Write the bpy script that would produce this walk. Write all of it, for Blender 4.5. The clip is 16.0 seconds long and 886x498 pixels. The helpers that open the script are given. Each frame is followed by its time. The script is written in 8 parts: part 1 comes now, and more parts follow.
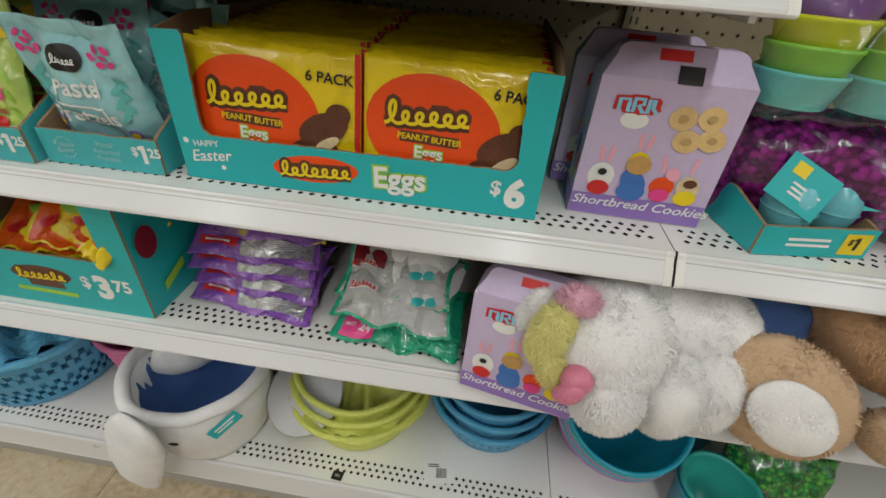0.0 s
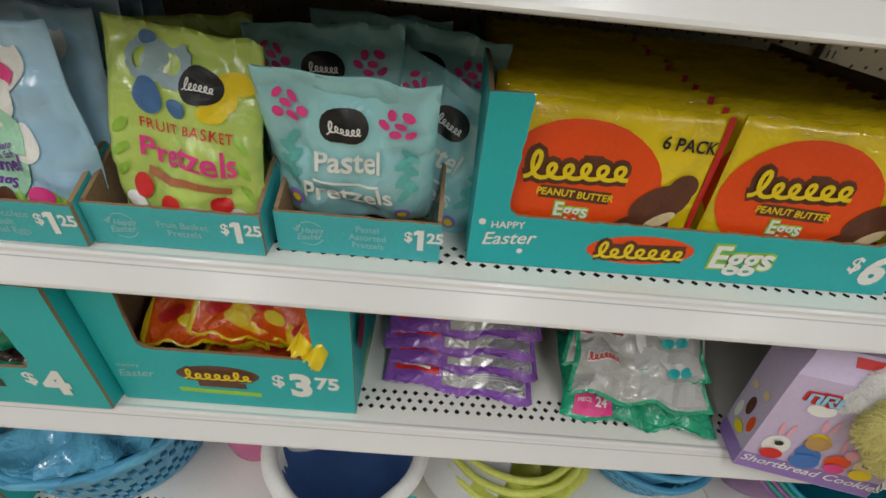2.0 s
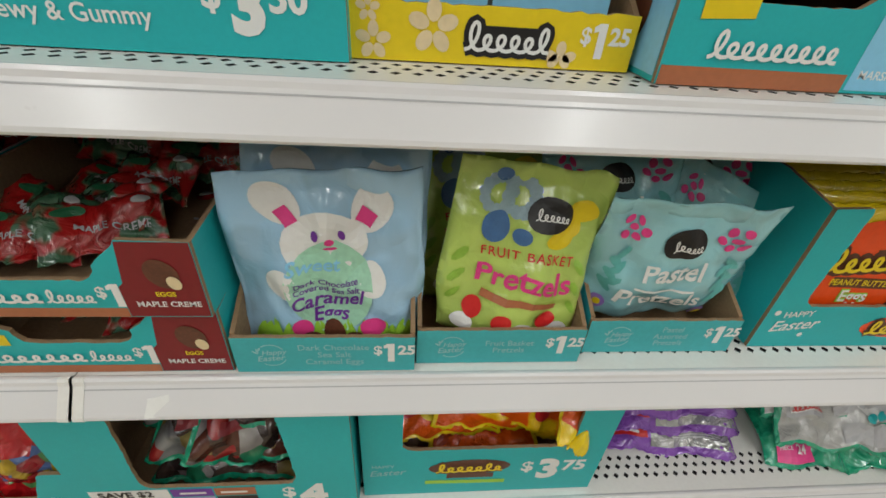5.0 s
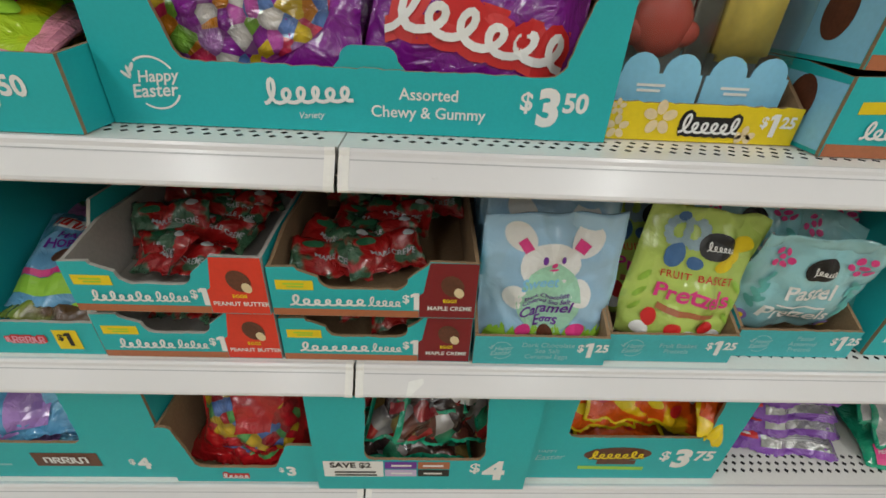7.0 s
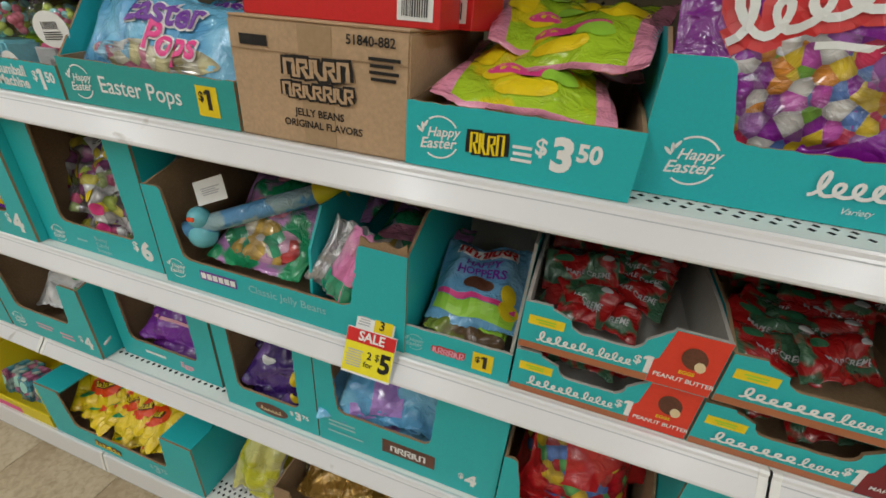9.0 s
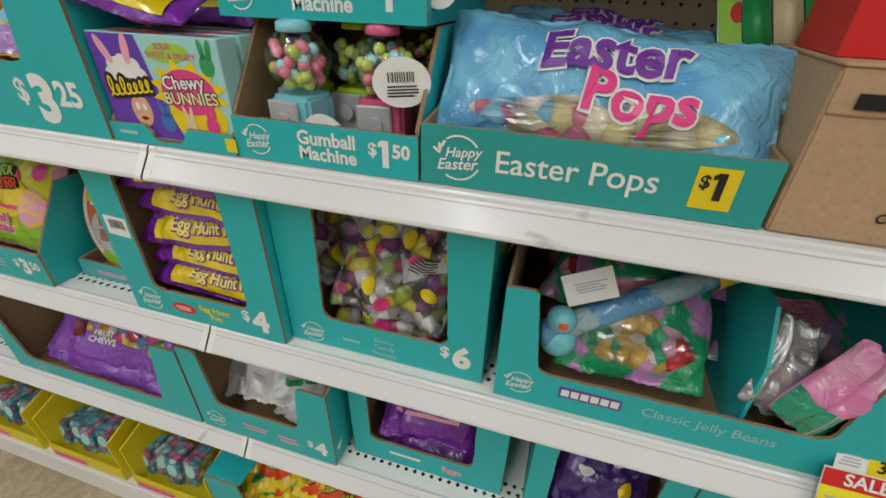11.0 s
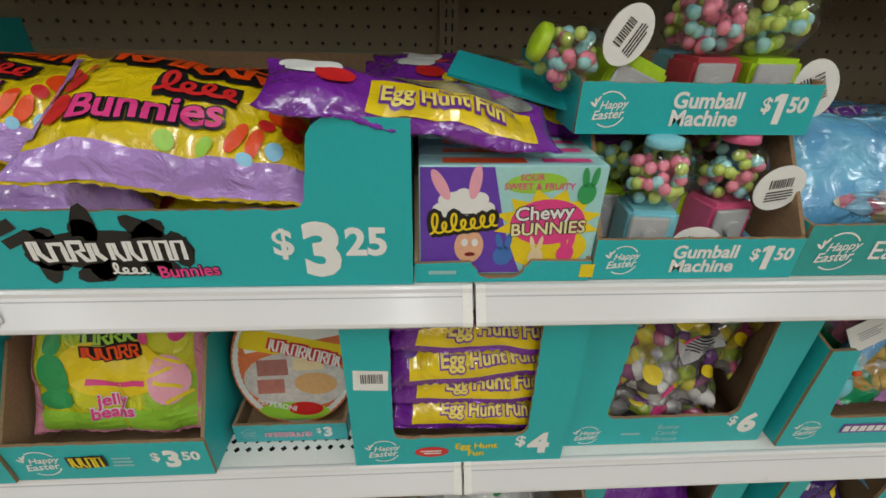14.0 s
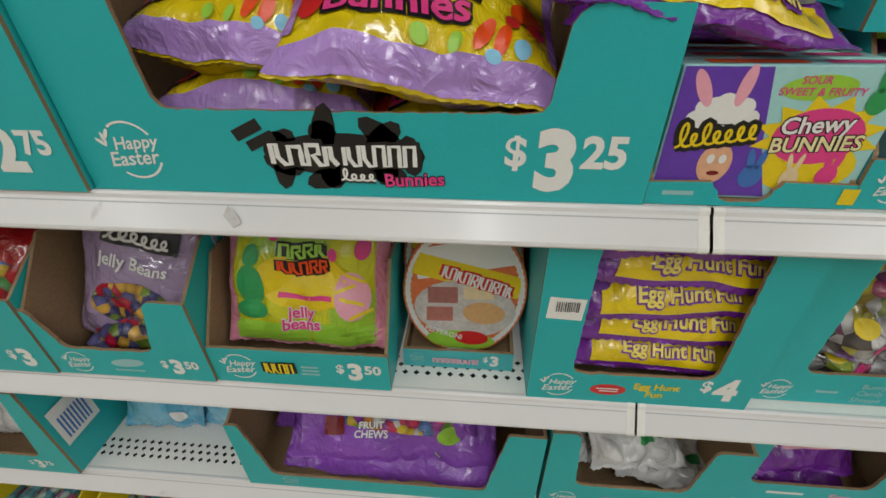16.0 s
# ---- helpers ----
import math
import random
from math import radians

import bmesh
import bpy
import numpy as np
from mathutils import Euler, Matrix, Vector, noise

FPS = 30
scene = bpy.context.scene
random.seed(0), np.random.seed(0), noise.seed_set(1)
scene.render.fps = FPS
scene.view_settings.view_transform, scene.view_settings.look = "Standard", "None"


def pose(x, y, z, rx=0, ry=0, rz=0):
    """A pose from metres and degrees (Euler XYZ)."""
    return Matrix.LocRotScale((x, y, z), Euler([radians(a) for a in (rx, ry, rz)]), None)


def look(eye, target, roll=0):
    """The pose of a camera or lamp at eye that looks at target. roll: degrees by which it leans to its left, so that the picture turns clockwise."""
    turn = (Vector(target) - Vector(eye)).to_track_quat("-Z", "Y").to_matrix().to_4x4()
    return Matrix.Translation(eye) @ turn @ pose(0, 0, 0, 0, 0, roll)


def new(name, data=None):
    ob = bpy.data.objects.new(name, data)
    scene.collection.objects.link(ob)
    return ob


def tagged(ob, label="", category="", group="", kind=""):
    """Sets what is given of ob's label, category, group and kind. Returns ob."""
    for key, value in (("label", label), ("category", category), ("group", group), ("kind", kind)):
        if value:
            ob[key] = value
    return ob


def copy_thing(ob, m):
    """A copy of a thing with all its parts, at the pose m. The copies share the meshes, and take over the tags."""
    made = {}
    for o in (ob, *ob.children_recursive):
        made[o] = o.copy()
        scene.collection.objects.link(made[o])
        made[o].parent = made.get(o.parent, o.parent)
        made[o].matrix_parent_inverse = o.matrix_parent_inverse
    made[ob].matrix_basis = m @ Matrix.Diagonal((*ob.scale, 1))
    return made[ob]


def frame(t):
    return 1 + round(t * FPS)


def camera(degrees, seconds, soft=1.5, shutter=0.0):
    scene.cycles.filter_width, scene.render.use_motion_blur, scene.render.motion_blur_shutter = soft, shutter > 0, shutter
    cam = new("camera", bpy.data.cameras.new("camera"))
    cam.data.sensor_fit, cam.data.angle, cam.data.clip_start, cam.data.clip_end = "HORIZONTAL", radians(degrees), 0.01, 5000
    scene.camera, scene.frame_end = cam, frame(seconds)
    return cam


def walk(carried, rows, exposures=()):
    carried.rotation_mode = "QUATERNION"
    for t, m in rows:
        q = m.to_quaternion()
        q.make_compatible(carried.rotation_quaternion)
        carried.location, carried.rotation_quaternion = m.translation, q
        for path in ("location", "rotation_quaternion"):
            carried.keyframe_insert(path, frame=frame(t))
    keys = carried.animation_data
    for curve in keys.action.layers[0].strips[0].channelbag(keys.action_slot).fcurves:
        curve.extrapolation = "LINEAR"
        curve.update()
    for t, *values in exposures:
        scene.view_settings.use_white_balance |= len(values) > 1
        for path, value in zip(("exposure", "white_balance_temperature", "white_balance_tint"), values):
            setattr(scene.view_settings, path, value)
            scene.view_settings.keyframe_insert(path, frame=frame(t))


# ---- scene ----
cam = camera(92.1, 16.0, 1.6)
PATH = [
    (0, (1.006, -0.412, 1.069), (0.854, 1.234, -0.058), 4.7),
    (0.5, (0.867, -0.338, 1.08), (0.679, 1.311, -0.037), 4.6),
    (1, (0.79, -0.287, 1.079), (0.653, 1.353, -0.057), 4.6),
    (1.5, (0.688, -0.296, 1.081), (0.656, 1.332, -0.08), 5.2),
    (2, (0.608, -0.307, 1.08), (0.662, 1.313, -0.092), 5.9),
    (2.5, (0.557, -0.326, 1.084), (0.676, 1.279, -0.102), 6.8),
    (3, (0.497, -0.325, 1.085), (0.64, 1.276, -0.105), 7.2),
    (3.5, (0.406, -0.298, 1.1), (0.534, 1.308, -0.084), 6.2),
    (4, (0.357, -0.248, 1.105), (0.514, 1.358, -0.076), 5.6),
    (4.2, (0.346, -0.234, 1.113), (0.515, 1.378, -0.059), 5.1),
    (6.5, (0.124, -0.342, 1.187), (0.296, 1.34, 0.118), 3.5),
    (7, (0.075, -0.355, 1.2), (0.167, 1.35, 0.159), 3.3),
    (7.5, (0.014, -0.384, 1.203), (-0.047, 1.336, 0.185), 2.8),
    (8, (-0.062, -0.405, 1.221), (-0.29, 1.319, 0.234), 2.9),
    (8.5, (-0.142, -0.412, 1.231), (-0.525, 1.298, 0.268), 3.7),
    (9, (-0.257, -0.384, 1.219), (-0.777, 1.284, 0.246), 4.6),
    (9.5, (-0.424, -0.334, 1.192), (-1.077, 1.277, 0.203), 4.8),
    (10, (-0.546, -0.326, 1.17), (-1.254, 1.224, 0.122), 4.5),
    (10.2, (-0.597, -0.344, 1.18), (-1.293, 1.191, 0.103), 3.5),
    (12.5, (-1.071, -0.319, 1.292), (-0.906, 1.423, 0.322), 1.3),
    (13, (-1.143, -0.305, 1.291), (-0.927, 1.434, 0.326), 1.1),
    (13.5, (-1.205, -0.31, 1.298), (-1.023, 1.431, 0.332), 1.1),
    (14, (-1.268, -0.322, 1.3), (-1.164, 1.418, 0.32), 1.2),
    (14.5, (-1.312, -0.329, 1.302), (-1.299, 1.408, 0.311), 0.9),
    (15, (-1.35, -0.334, 1.297), (-1.415, 1.382, 0.273), 0.3),
    (15.5, (-1.385, -0.327, 1.268), (-1.5, 1.36, 0.2), -0.3),
    (16, (-1.415, -0.331, 1.252), (-1.56, 1.324, 0.139), -0.6),
]
walk(cam, [(t, look(eye, goal, roll)) for t, eye, goal, roll in PATH], [(0.0, 0.0), (4.2, 0.0), (6.5, 0.0), (8.0, 0.0), (9.5, 0.0), (12.5, -0.03), (14.0, -0.06), (15.2, -0.08), (16.0, -0.17)])

# ---------------------------------------------------------------- light
world = bpy.data.worlds.new("store_ambient")
scene.world = world
world.use_nodes = True
world.node_tree.nodes["Background"].inputs[0].default_value = (1.0, 0.98, 0.94, 1)
world.node_tree.nodes["Background"].inputs[1].default_value = 0.004
LAMP_POWER = 44.0
CEIL = 3.05


# ---------------------------------------------------------------- materials
def nodes_of(name):
    m = bpy.data.materials.new(name)
    m.use_nodes = True
    nt = m.node_tree
    return m, nt, nt.nodes["Principled BSDF"]


def ramp_of(nt, stops, constant=False):
    r = nt.nodes.new("ShaderNodeValToRGB")
    if constant:
        r.color_ramp.interpolation = "CONSTANT"
    els = r.color_ramp.elements
    while len(els) < len(stops):
        els.new(0.5)
    for e, (p, c) in zip(els, stops):
        e.position, e.color = p, (*c, 1)
    return r


def coords(nt):
    tc = nt.nodes.new("ShaderNodeTexCoord")
    info = nt.nodes.new("ShaderNodeObjectInfo")
    mul = nt.nodes.new("ShaderNodeMath")
    mul.operation = "MULTIPLY"
    mul.inputs[1].default_value = 37.0
    add = nt.nodes.new("ShaderNodeVectorMath")
    nt.links.new(info.outputs["Random"], mul.inputs[0])
    nt.links.new(tc.outputs["Object"], add.inputs[0])
    nt.links.new(mul.outputs[0], add.inputs[1])
    return add.outputs[0]


def noise_of(nt, vec, scale, detail=3, distortion=0.0):
    n = nt.nodes.new("ShaderNodeTexNoise")
    n.inputs["Scale"].default_value = scale
    n.inputs["Detail"].default_value = detail
    n.inputs["Distortion"].default_value = distortion
    nt.links.new(vec, n.inputs["Vector"])
    return n


def shade(c, k):
    return tuple(min(1.0, max(0.0, v * k)) for v in c)


def paint(name, color, rough=0.5, vary=0.12, big=6.0, fine=180.0, bump=0.05, metal=0.0, coat=0.0):
    """Plain coloured surface with blotches, fine grain and a slight relief."""
    m, nt, b = nodes_of(name)
    vec = coords(nt)
    n1, n2 = noise_of(nt, vec, big, 4), noise_of(nt, vec, fine, 2)
    mix = nt.nodes.new("ShaderNodeMath")
    mix.operation = "ADD"
    half = nt.nodes.new("ShaderNodeMath")
    half.operation = "MULTIPLY"
    half.inputs[1].default_value = 0.5
    nt.links.new(n1.outputs[0], mix.inputs[0])
    nt.links.new(n2.outputs[0], mix.inputs[1])
    nt.links.new(mix.outputs[0], half.inputs[0])
    r = ramp_of(nt, [(0.3, shade(color, 1 - vary)), (0.7, shade(color, 1 + vary))])
    nt.links.new(half.outputs[0], r.inputs[0])
    nt.links.new(r.outputs[0], b.inputs["Base Color"])
    b.inputs["Roughness"].default_value = rough
    b.inputs["Metallic"].default_value = metal
    b.inputs["Coat Weight"].default_value = coat
    b.inputs["Coat Roughness"].default_value = 0.10
    if bump:
        bp = nt.nodes.new("ShaderNodeBump")
        bp.inputs["Strength"].default_value = bump
        bp.inputs["Distance"].default_value = 0.002
        nt.links.new(n2.outputs[0], bp.inputs["Height"])
        nt.links.new(bp.outputs[0], b.inputs["Normal"])
    return m


def film(name, color, other=None, rough=0.17, scale=14.0, crinkle=0.8, metal=0.0, split=(0.5, 0.56)):
    """Glossy plastic wrapper with creases; with a second colour it is printed in soft-edged fields."""
    m, nt, b = nodes_of(name)
    vec = coords(nt)
    n1 = noise_of(nt, vec, scale, 2)
    other = other or shade(color, 0.86)
    r = ramp_of(nt, [(split[0], color), (split[1], other)])
    nt.links.new(n1.outputs[0], r.inputs[0])
    nt.links.new(r.outputs[0], b.inputs["Base Color"])
    b.inputs["Roughness"].default_value = rough
    b.inputs["Metallic"].default_value = metal
    b.inputs["Specular IOR Level"].default_value = 0.6
    b.inputs["Coat Weight"].default_value = 0.6
    b.inputs["Coat Roughness"].default_value = 0.07
    w = noise_of(nt, vec, 38, 4, 1.2)
    fold = nt.nodes.new("ShaderNodeTexVoronoi")
    fold.inputs["Scale"].default_value = 34
    warp = nt.nodes.new("ShaderNodeVectorMath")
    warp.operation = "MULTIPLY_ADD"
    warp.inputs[1].default_value = (0.05, 0.05, 0.05)
    nt.links.new(w.outputs["Color"], warp.inputs[0])
    nt.links.new(vec, warp.inputs[2])
    nt.links.new(warp.outputs[0], fold.inputs["Vector"])
    both = nt.nodes.new("ShaderNodeMath")
    nt.links.new(w.outputs[0], both.inputs[0])
    nt.links.new(fold.outputs["Distance"], both.inputs[1])
    bp = nt.nodes.new("ShaderNodeBump")
    bp.inputs["Strength"].default_value = crinkle
    bp.inputs["Distance"].default_value = 0.0045
    nt.links.new(both.outputs[0], bp.inputs["Height"])
    nt.links.new(bp.outputs[0], b.inputs["Normal"])
    return m


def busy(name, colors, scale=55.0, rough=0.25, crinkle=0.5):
    """Printed or see-through wrapper that shows many small coloured sweets, with shade painted into the gaps between
    them.
    """
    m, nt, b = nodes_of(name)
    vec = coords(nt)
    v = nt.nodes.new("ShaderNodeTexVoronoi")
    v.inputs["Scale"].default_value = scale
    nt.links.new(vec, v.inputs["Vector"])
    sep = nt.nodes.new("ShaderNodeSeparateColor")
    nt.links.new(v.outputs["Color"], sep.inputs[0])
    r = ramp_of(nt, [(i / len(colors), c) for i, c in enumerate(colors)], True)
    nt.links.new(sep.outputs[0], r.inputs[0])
    # Colour darkens away from each sweet's middle: painted shade of the gaps.
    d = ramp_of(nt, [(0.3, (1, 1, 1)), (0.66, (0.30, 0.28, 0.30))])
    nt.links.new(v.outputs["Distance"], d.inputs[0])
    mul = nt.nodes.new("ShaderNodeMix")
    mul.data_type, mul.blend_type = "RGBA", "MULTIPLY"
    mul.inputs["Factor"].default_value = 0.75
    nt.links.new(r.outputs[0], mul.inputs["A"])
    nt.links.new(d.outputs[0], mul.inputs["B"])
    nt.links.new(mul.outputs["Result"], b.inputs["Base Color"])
    b.inputs["Coat Weight"].default_value = 0.7
    b.inputs["Coat Roughness"].default_value = 0.07
    b.inputs["Roughness"].default_value = rough
    w = noise_of(nt, vec, 40, 4, 1.0)
    fold = nt.nodes.new("ShaderNodeTexVoronoi")
    fold.inputs["Scale"].default_value = 34
    warp = nt.nodes.new("ShaderNodeVectorMath")
    warp.operation = "MULTIPLY_ADD"
    warp.inputs[1].default_value = (0.05, 0.05, 0.05)
    nt.links.new(w.outputs["Color"], warp.inputs[0])
    nt.links.new(vec, warp.inputs[2])
    nt.links.new(warp.outputs[0], fold.inputs["Vector"])
    both = nt.nodes.new("ShaderNodeMath")
    nt.links.new(w.outputs[0], both.inputs[0])
    nt.links.new(fold.outputs["Distance"], both.inputs[1])
    bp = nt.nodes.new("ShaderNodeBump")
    bp.inputs["Strength"].default_value = crinkle
    bp.inputs["Distance"].default_value = 0.0045
    nt.links.new(both.outputs[0], bp.inputs["Height"])
    nt.links.new(bp.outputs[0], b.inputs["Normal"])
    return m


def clear_film(name, tint=(0.95, 0.97, 0.97), gloss=0.10, rough=0.12):
    m = bpy.data.materials.new(name)
    m.use_nodes = True
    nt = m.node_tree
    nt.nodes.clear()
    out = nt.nodes.new("ShaderNodeOutputMaterial")
    tr, gl = nt.nodes.new("ShaderNodeBsdfTransparent"), nt.nodes.new("ShaderNodeBsdfGlossy")
    tr.inputs[0].default_value = (*tint, 1)
    gl.inputs["Roughness"].default_value = rough
    vec = coords(nt)
    w = noise_of(nt, vec, 45, 3, 1.0)
    bp = nt.nodes.new("ShaderNodeBump")
    bp.inputs["Strength"].default_value = 0.5
    bp.inputs["Distance"].default_value = 0.003
    nt.links.new(w.outputs[0], bp.inputs["Height"])
    nt.links.new(bp.outputs[0], gl.inputs["Normal"])
    fr = nt.nodes.new("ShaderNodeLayerWeight")
    fr.inputs["Blend"].default_value = 0.25
    half = nt.nodes.new("ShaderNodeMath")
    half.operation = "MULTIPLY"
    half.inputs[1].default_value = 0.45
    nt.links.new(fr.outputs["Facing"], half.inputs[0])
    add = nt.nodes.new("ShaderNodeMath")
    add.inputs[1].default_value = gloss * 0.5
    nt.links.new(half.outputs[0], add.inputs[0])
    mx = nt.nodes.new("ShaderNodeMixShader")
    nt.links.new(add.outputs[0], mx.inputs[0])
    nt.links.new(tr.outputs[0], mx.inputs[1])
    nt.links.new(gl.outputs[0], mx.inputs[2])
    nt.links.new(mx.outputs[0], out.inputs[0])
    return m


TEAL = paint("teal_card", (0.014, 0.43, 0.45), 0.46, 0.05, 5, 320, 0.04)
CARTON = paint("carton_card", (0.45, 0.30, 0.175), 0.8, 0.14, 9, 240, 0.2)
KRAFT = paint("kraft_card", (0.29, 0.185, 0.10), 0.85, 0.18, 14, 260, 0.25)
GREYCARD = paint("grey_card", (0.42, 0.40, 0.36), 0.8, 0.1, 14, 260, 0.15)
ENAMEL = paint("white_enamel", (0.80, 0.785, 0.75), 0.30, 0.04, 3, 240, 0.03)


def worn_enamel():
    """White enamel with sparse grey scuffs and faint dirt."""
    m, nt, b = nodes_of("lip_enamel")
    vec = coords(nt)
    n1, n2 = noise_of(nt, vec, 2.5, 4), noise_of(nt, vec, 16, 5, 0.4)
    base = ramp_of(nt, [(0.3, (0.69, 0.68, 0.685)), (0.7, (0.75, 0.74, 0.745))])
    nt.links.new(n1.outputs[0], base.inputs[0])
    spot = ramp_of(nt, [(0.70, (0, 0, 0)), (0.78, (1, 1, 1))])
    nt.links.new(n2.outputs[0], spot.inputs[0])
    mx = nt.nodes.new("ShaderNodeMix")
    mx.data_type = "RGBA"
    nt.links.new(spot.outputs[0], mx.inputs["Factor"])
    nt.links.new(base.outputs[0], mx.inputs["A"])
    mx.inputs["B"].default_value = (0.42, 0.39, 0.36, 1)
    nt.links.new(mx.outputs["Result"], b.inputs["Base Color"])
    b.inputs["Roughness"].default_value = 0.36
    b.inputs["Coat Weight"].default_value = 0.35
    b.inputs["Coat Roughness"].default_value = 0.17
    bp = nt.nodes.new("ShaderNodeBump")
    bp.inputs["Strength"].default_value = 0.12
    bp.inputs["Distance"].default_value = 0.002
    nt.links.new(n1.outputs[0], bp.inputs["Height"])
    nt.links.new(bp.outputs[0], b.inputs["Normal"])
    return m


ENAMEL_LIP = worn_enamel()
PEG = paint("peg_panel", (0.33, 0.265, 0.17), 0.62, 0.10, 5, 200, 0.08)
DARK = paint("peg_hole_shade", (0.03, 0.028, 0.026), 0.6, 0.1)
WHITE = paint("white_ink", (0.80, 0.80, 0.78), 0.45, 0.03, 6, 200, 0)
PALE = paint("pale_ink", (0.30, 0.55, 0.56), 0.5, 0.05, 6, 200, 0)
BLACK = paint("black_ink_and_hole_shade", (0.012, 0.011, 0.012), 0.4, 0.1, 6, 200, 0)
BROWN = paint("chocolate_ink", (0.115, 0.038, 0.020), 0.38, 0.3, 60, 300, 0)
BISCUIT = paint("biscuit_print", (0.72, 0.50, 0.22), 0.5, 0.12, 60, 200, 0)
CREAM = paint("cream_ink", (0.75, 0.60, 0.36), 0.5, 0.08, 30, 200, 0)
YELLOW = paint("yellow_ink", (0.80, 0.60, 0.01), 0.4, 0.05, 6, 200, 0)
ORANGE = paint("orange_ink", (0.82, 0.075, 0.006), 0.35, 0.06, 6, 200, 0)
RED = paint("red_ink", (0.62, 0.02, 0.02), 0.4, 0.06, 6, 200, 0)
TOMATO = paint("tomato_ink", (0.72, 0.045, 0.020), 0.4, 0.06, 6, 200, 0)
DKRED = paint("dark_red_ink", (0.20, 0.008, 0.014), 0.4, 0.06, 6, 200, 0)
PINK = paint("pink_ink", (0.75, 0.05, 0.25), 0.4, 0.06, 6, 200, 0)
LTPINK = paint("light_pink_ink", (0.82, 0.38, 0.48), 0.4, 0.06, 6, 200, 0)
PURPLE = paint("purple_ink", (0.16, 0.03, 0.32), 0.4, 0.06, 6, 200, 0)
LILAC = paint("lilac_card", (0.56, 0.46, 0.66), 0.4, 0.06, 6, 200, 0.02)
VIOLET = paint("violet_ink", (0.28, 0.17, 0.50), 0.4, 0.06, 6, 200, 0)
LIME = paint("lime_ink", (0.33, 0.62, 0.05), 0.4, 0.06, 6, 200, 0)
GREEN = paint("green_ink", (0.03, 0.33, 0.10), 0.4, 0.06, 6, 200, 0)
BLUE = paint("blue_ink", (0.05, 0.17, 0.50), 0.4, 0.06, 6, 200, 0)
SKY = paint("sky_ink", (0.25, 0.58, 0.80), 0.4, 0.06, 6, 200, 0)
MINT = paint("mint_ink", (0.42, 0.76, 0.70), 0.4, 0.06, 6, 200, 0)
COPPER = paint("copper_ink", (0.42, 0.14, 0.06), 0.38, 0.1, 20, 200, 0)
GREYINK = paint("grey_ink", (0.45, 0.45, 0.46), 0.5, 0.1, 6, 200, 0)
SILVER = paint("silver_plastic", (0.42, 0.43, 0.44), 0.3, 0.06, 8, 200, 0.02)
F_SKY = film("sky_blue_film", (0.40, 0.65, 0.87), crinkle=0.22)
F_LIME = film("lime_film", (0.52, 0.69, 0.15), crinkle=0.25)
F_AQUA = film("aqua_film", (0.33, 0.67, 0.73), crinkle=0.28)
F_YEL = film("yellow_film", (0.86, 0.64, 0.01), crinkle=0.35)
F_ORG = film("orange_film", (0.80, 0.11, 0.008), (0.85, 0.55, 0.01), split=(0.60, 0.63))
F_PUR = film("purple_film", (0.20, 0.03, 0.36))
F_MAG = film("magenta_film", (0.24, 0.012, 0.30))
F_LILAC = film("lilac_film", (0.45, 0.27, 0.68))
F_LAV = film("lavender_film", (0.36, 0.13, 0.56), (0.62, 0.50, 0.75), split=(0.52, 0.58))
F_PINK = film("pink_film", (0.80, 0.30, 0.42))
F_GREEN = film("green_film", (0.015, 0.36, 0.20))
F_RED = film("red_film", (0.50, 0.012, 0.016))
F_BLUE = film("pale_blue_film", (0.19, 0.52, 0.76), (0.12, 0.38, 0.66), split=(0.5, 0.6))
F_DKPUR = film("dark_purple_film", (0.055, 0.020, 0.17), (0.22, 0.12, 0.42), split=(0.60, 0.63))
F_SILVER = film("silver_film", (0.55, 0.55, 0.56), rough=0.18, metal=0.5)
F_WHITE = film("white_film", (0.76, 0.76, 0.76))
F_CANDY = film("red_green_film", (0.36, 0.010, 0.010), (0.05, 0.13, 0.07), scale=30, crinkle=1.0, split=(0.50, 0.55))
F_GOLD = film("gold_film", (0.32, 0.18, 0.03), rough=0.2, metal=0.6)
F_YELPUR = film("yellow_purple_film", (0.82, 0.62, 0.02), (0.22, 0.03, 0.38), scale=9, split=(0.60, 0.61))
F_YELRED = film("yellow_red_film", (0.86, 0.64, 0.01), (0.66, 0.04, 0.01), scale=14, split=(0.64, 0.66))
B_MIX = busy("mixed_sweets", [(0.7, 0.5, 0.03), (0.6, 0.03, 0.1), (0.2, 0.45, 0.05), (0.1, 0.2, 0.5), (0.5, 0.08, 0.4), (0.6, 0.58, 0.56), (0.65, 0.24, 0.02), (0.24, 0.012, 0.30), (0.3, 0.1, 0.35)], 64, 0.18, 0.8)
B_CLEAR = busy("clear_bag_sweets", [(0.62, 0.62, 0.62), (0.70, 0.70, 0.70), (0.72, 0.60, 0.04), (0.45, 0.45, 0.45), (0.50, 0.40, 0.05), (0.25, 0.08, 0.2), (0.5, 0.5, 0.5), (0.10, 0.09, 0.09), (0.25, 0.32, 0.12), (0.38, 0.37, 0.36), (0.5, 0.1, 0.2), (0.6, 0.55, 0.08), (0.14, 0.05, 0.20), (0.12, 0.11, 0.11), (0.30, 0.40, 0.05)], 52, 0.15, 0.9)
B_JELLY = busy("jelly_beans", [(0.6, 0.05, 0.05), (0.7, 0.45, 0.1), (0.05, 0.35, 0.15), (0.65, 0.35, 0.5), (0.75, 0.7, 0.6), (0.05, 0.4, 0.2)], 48)
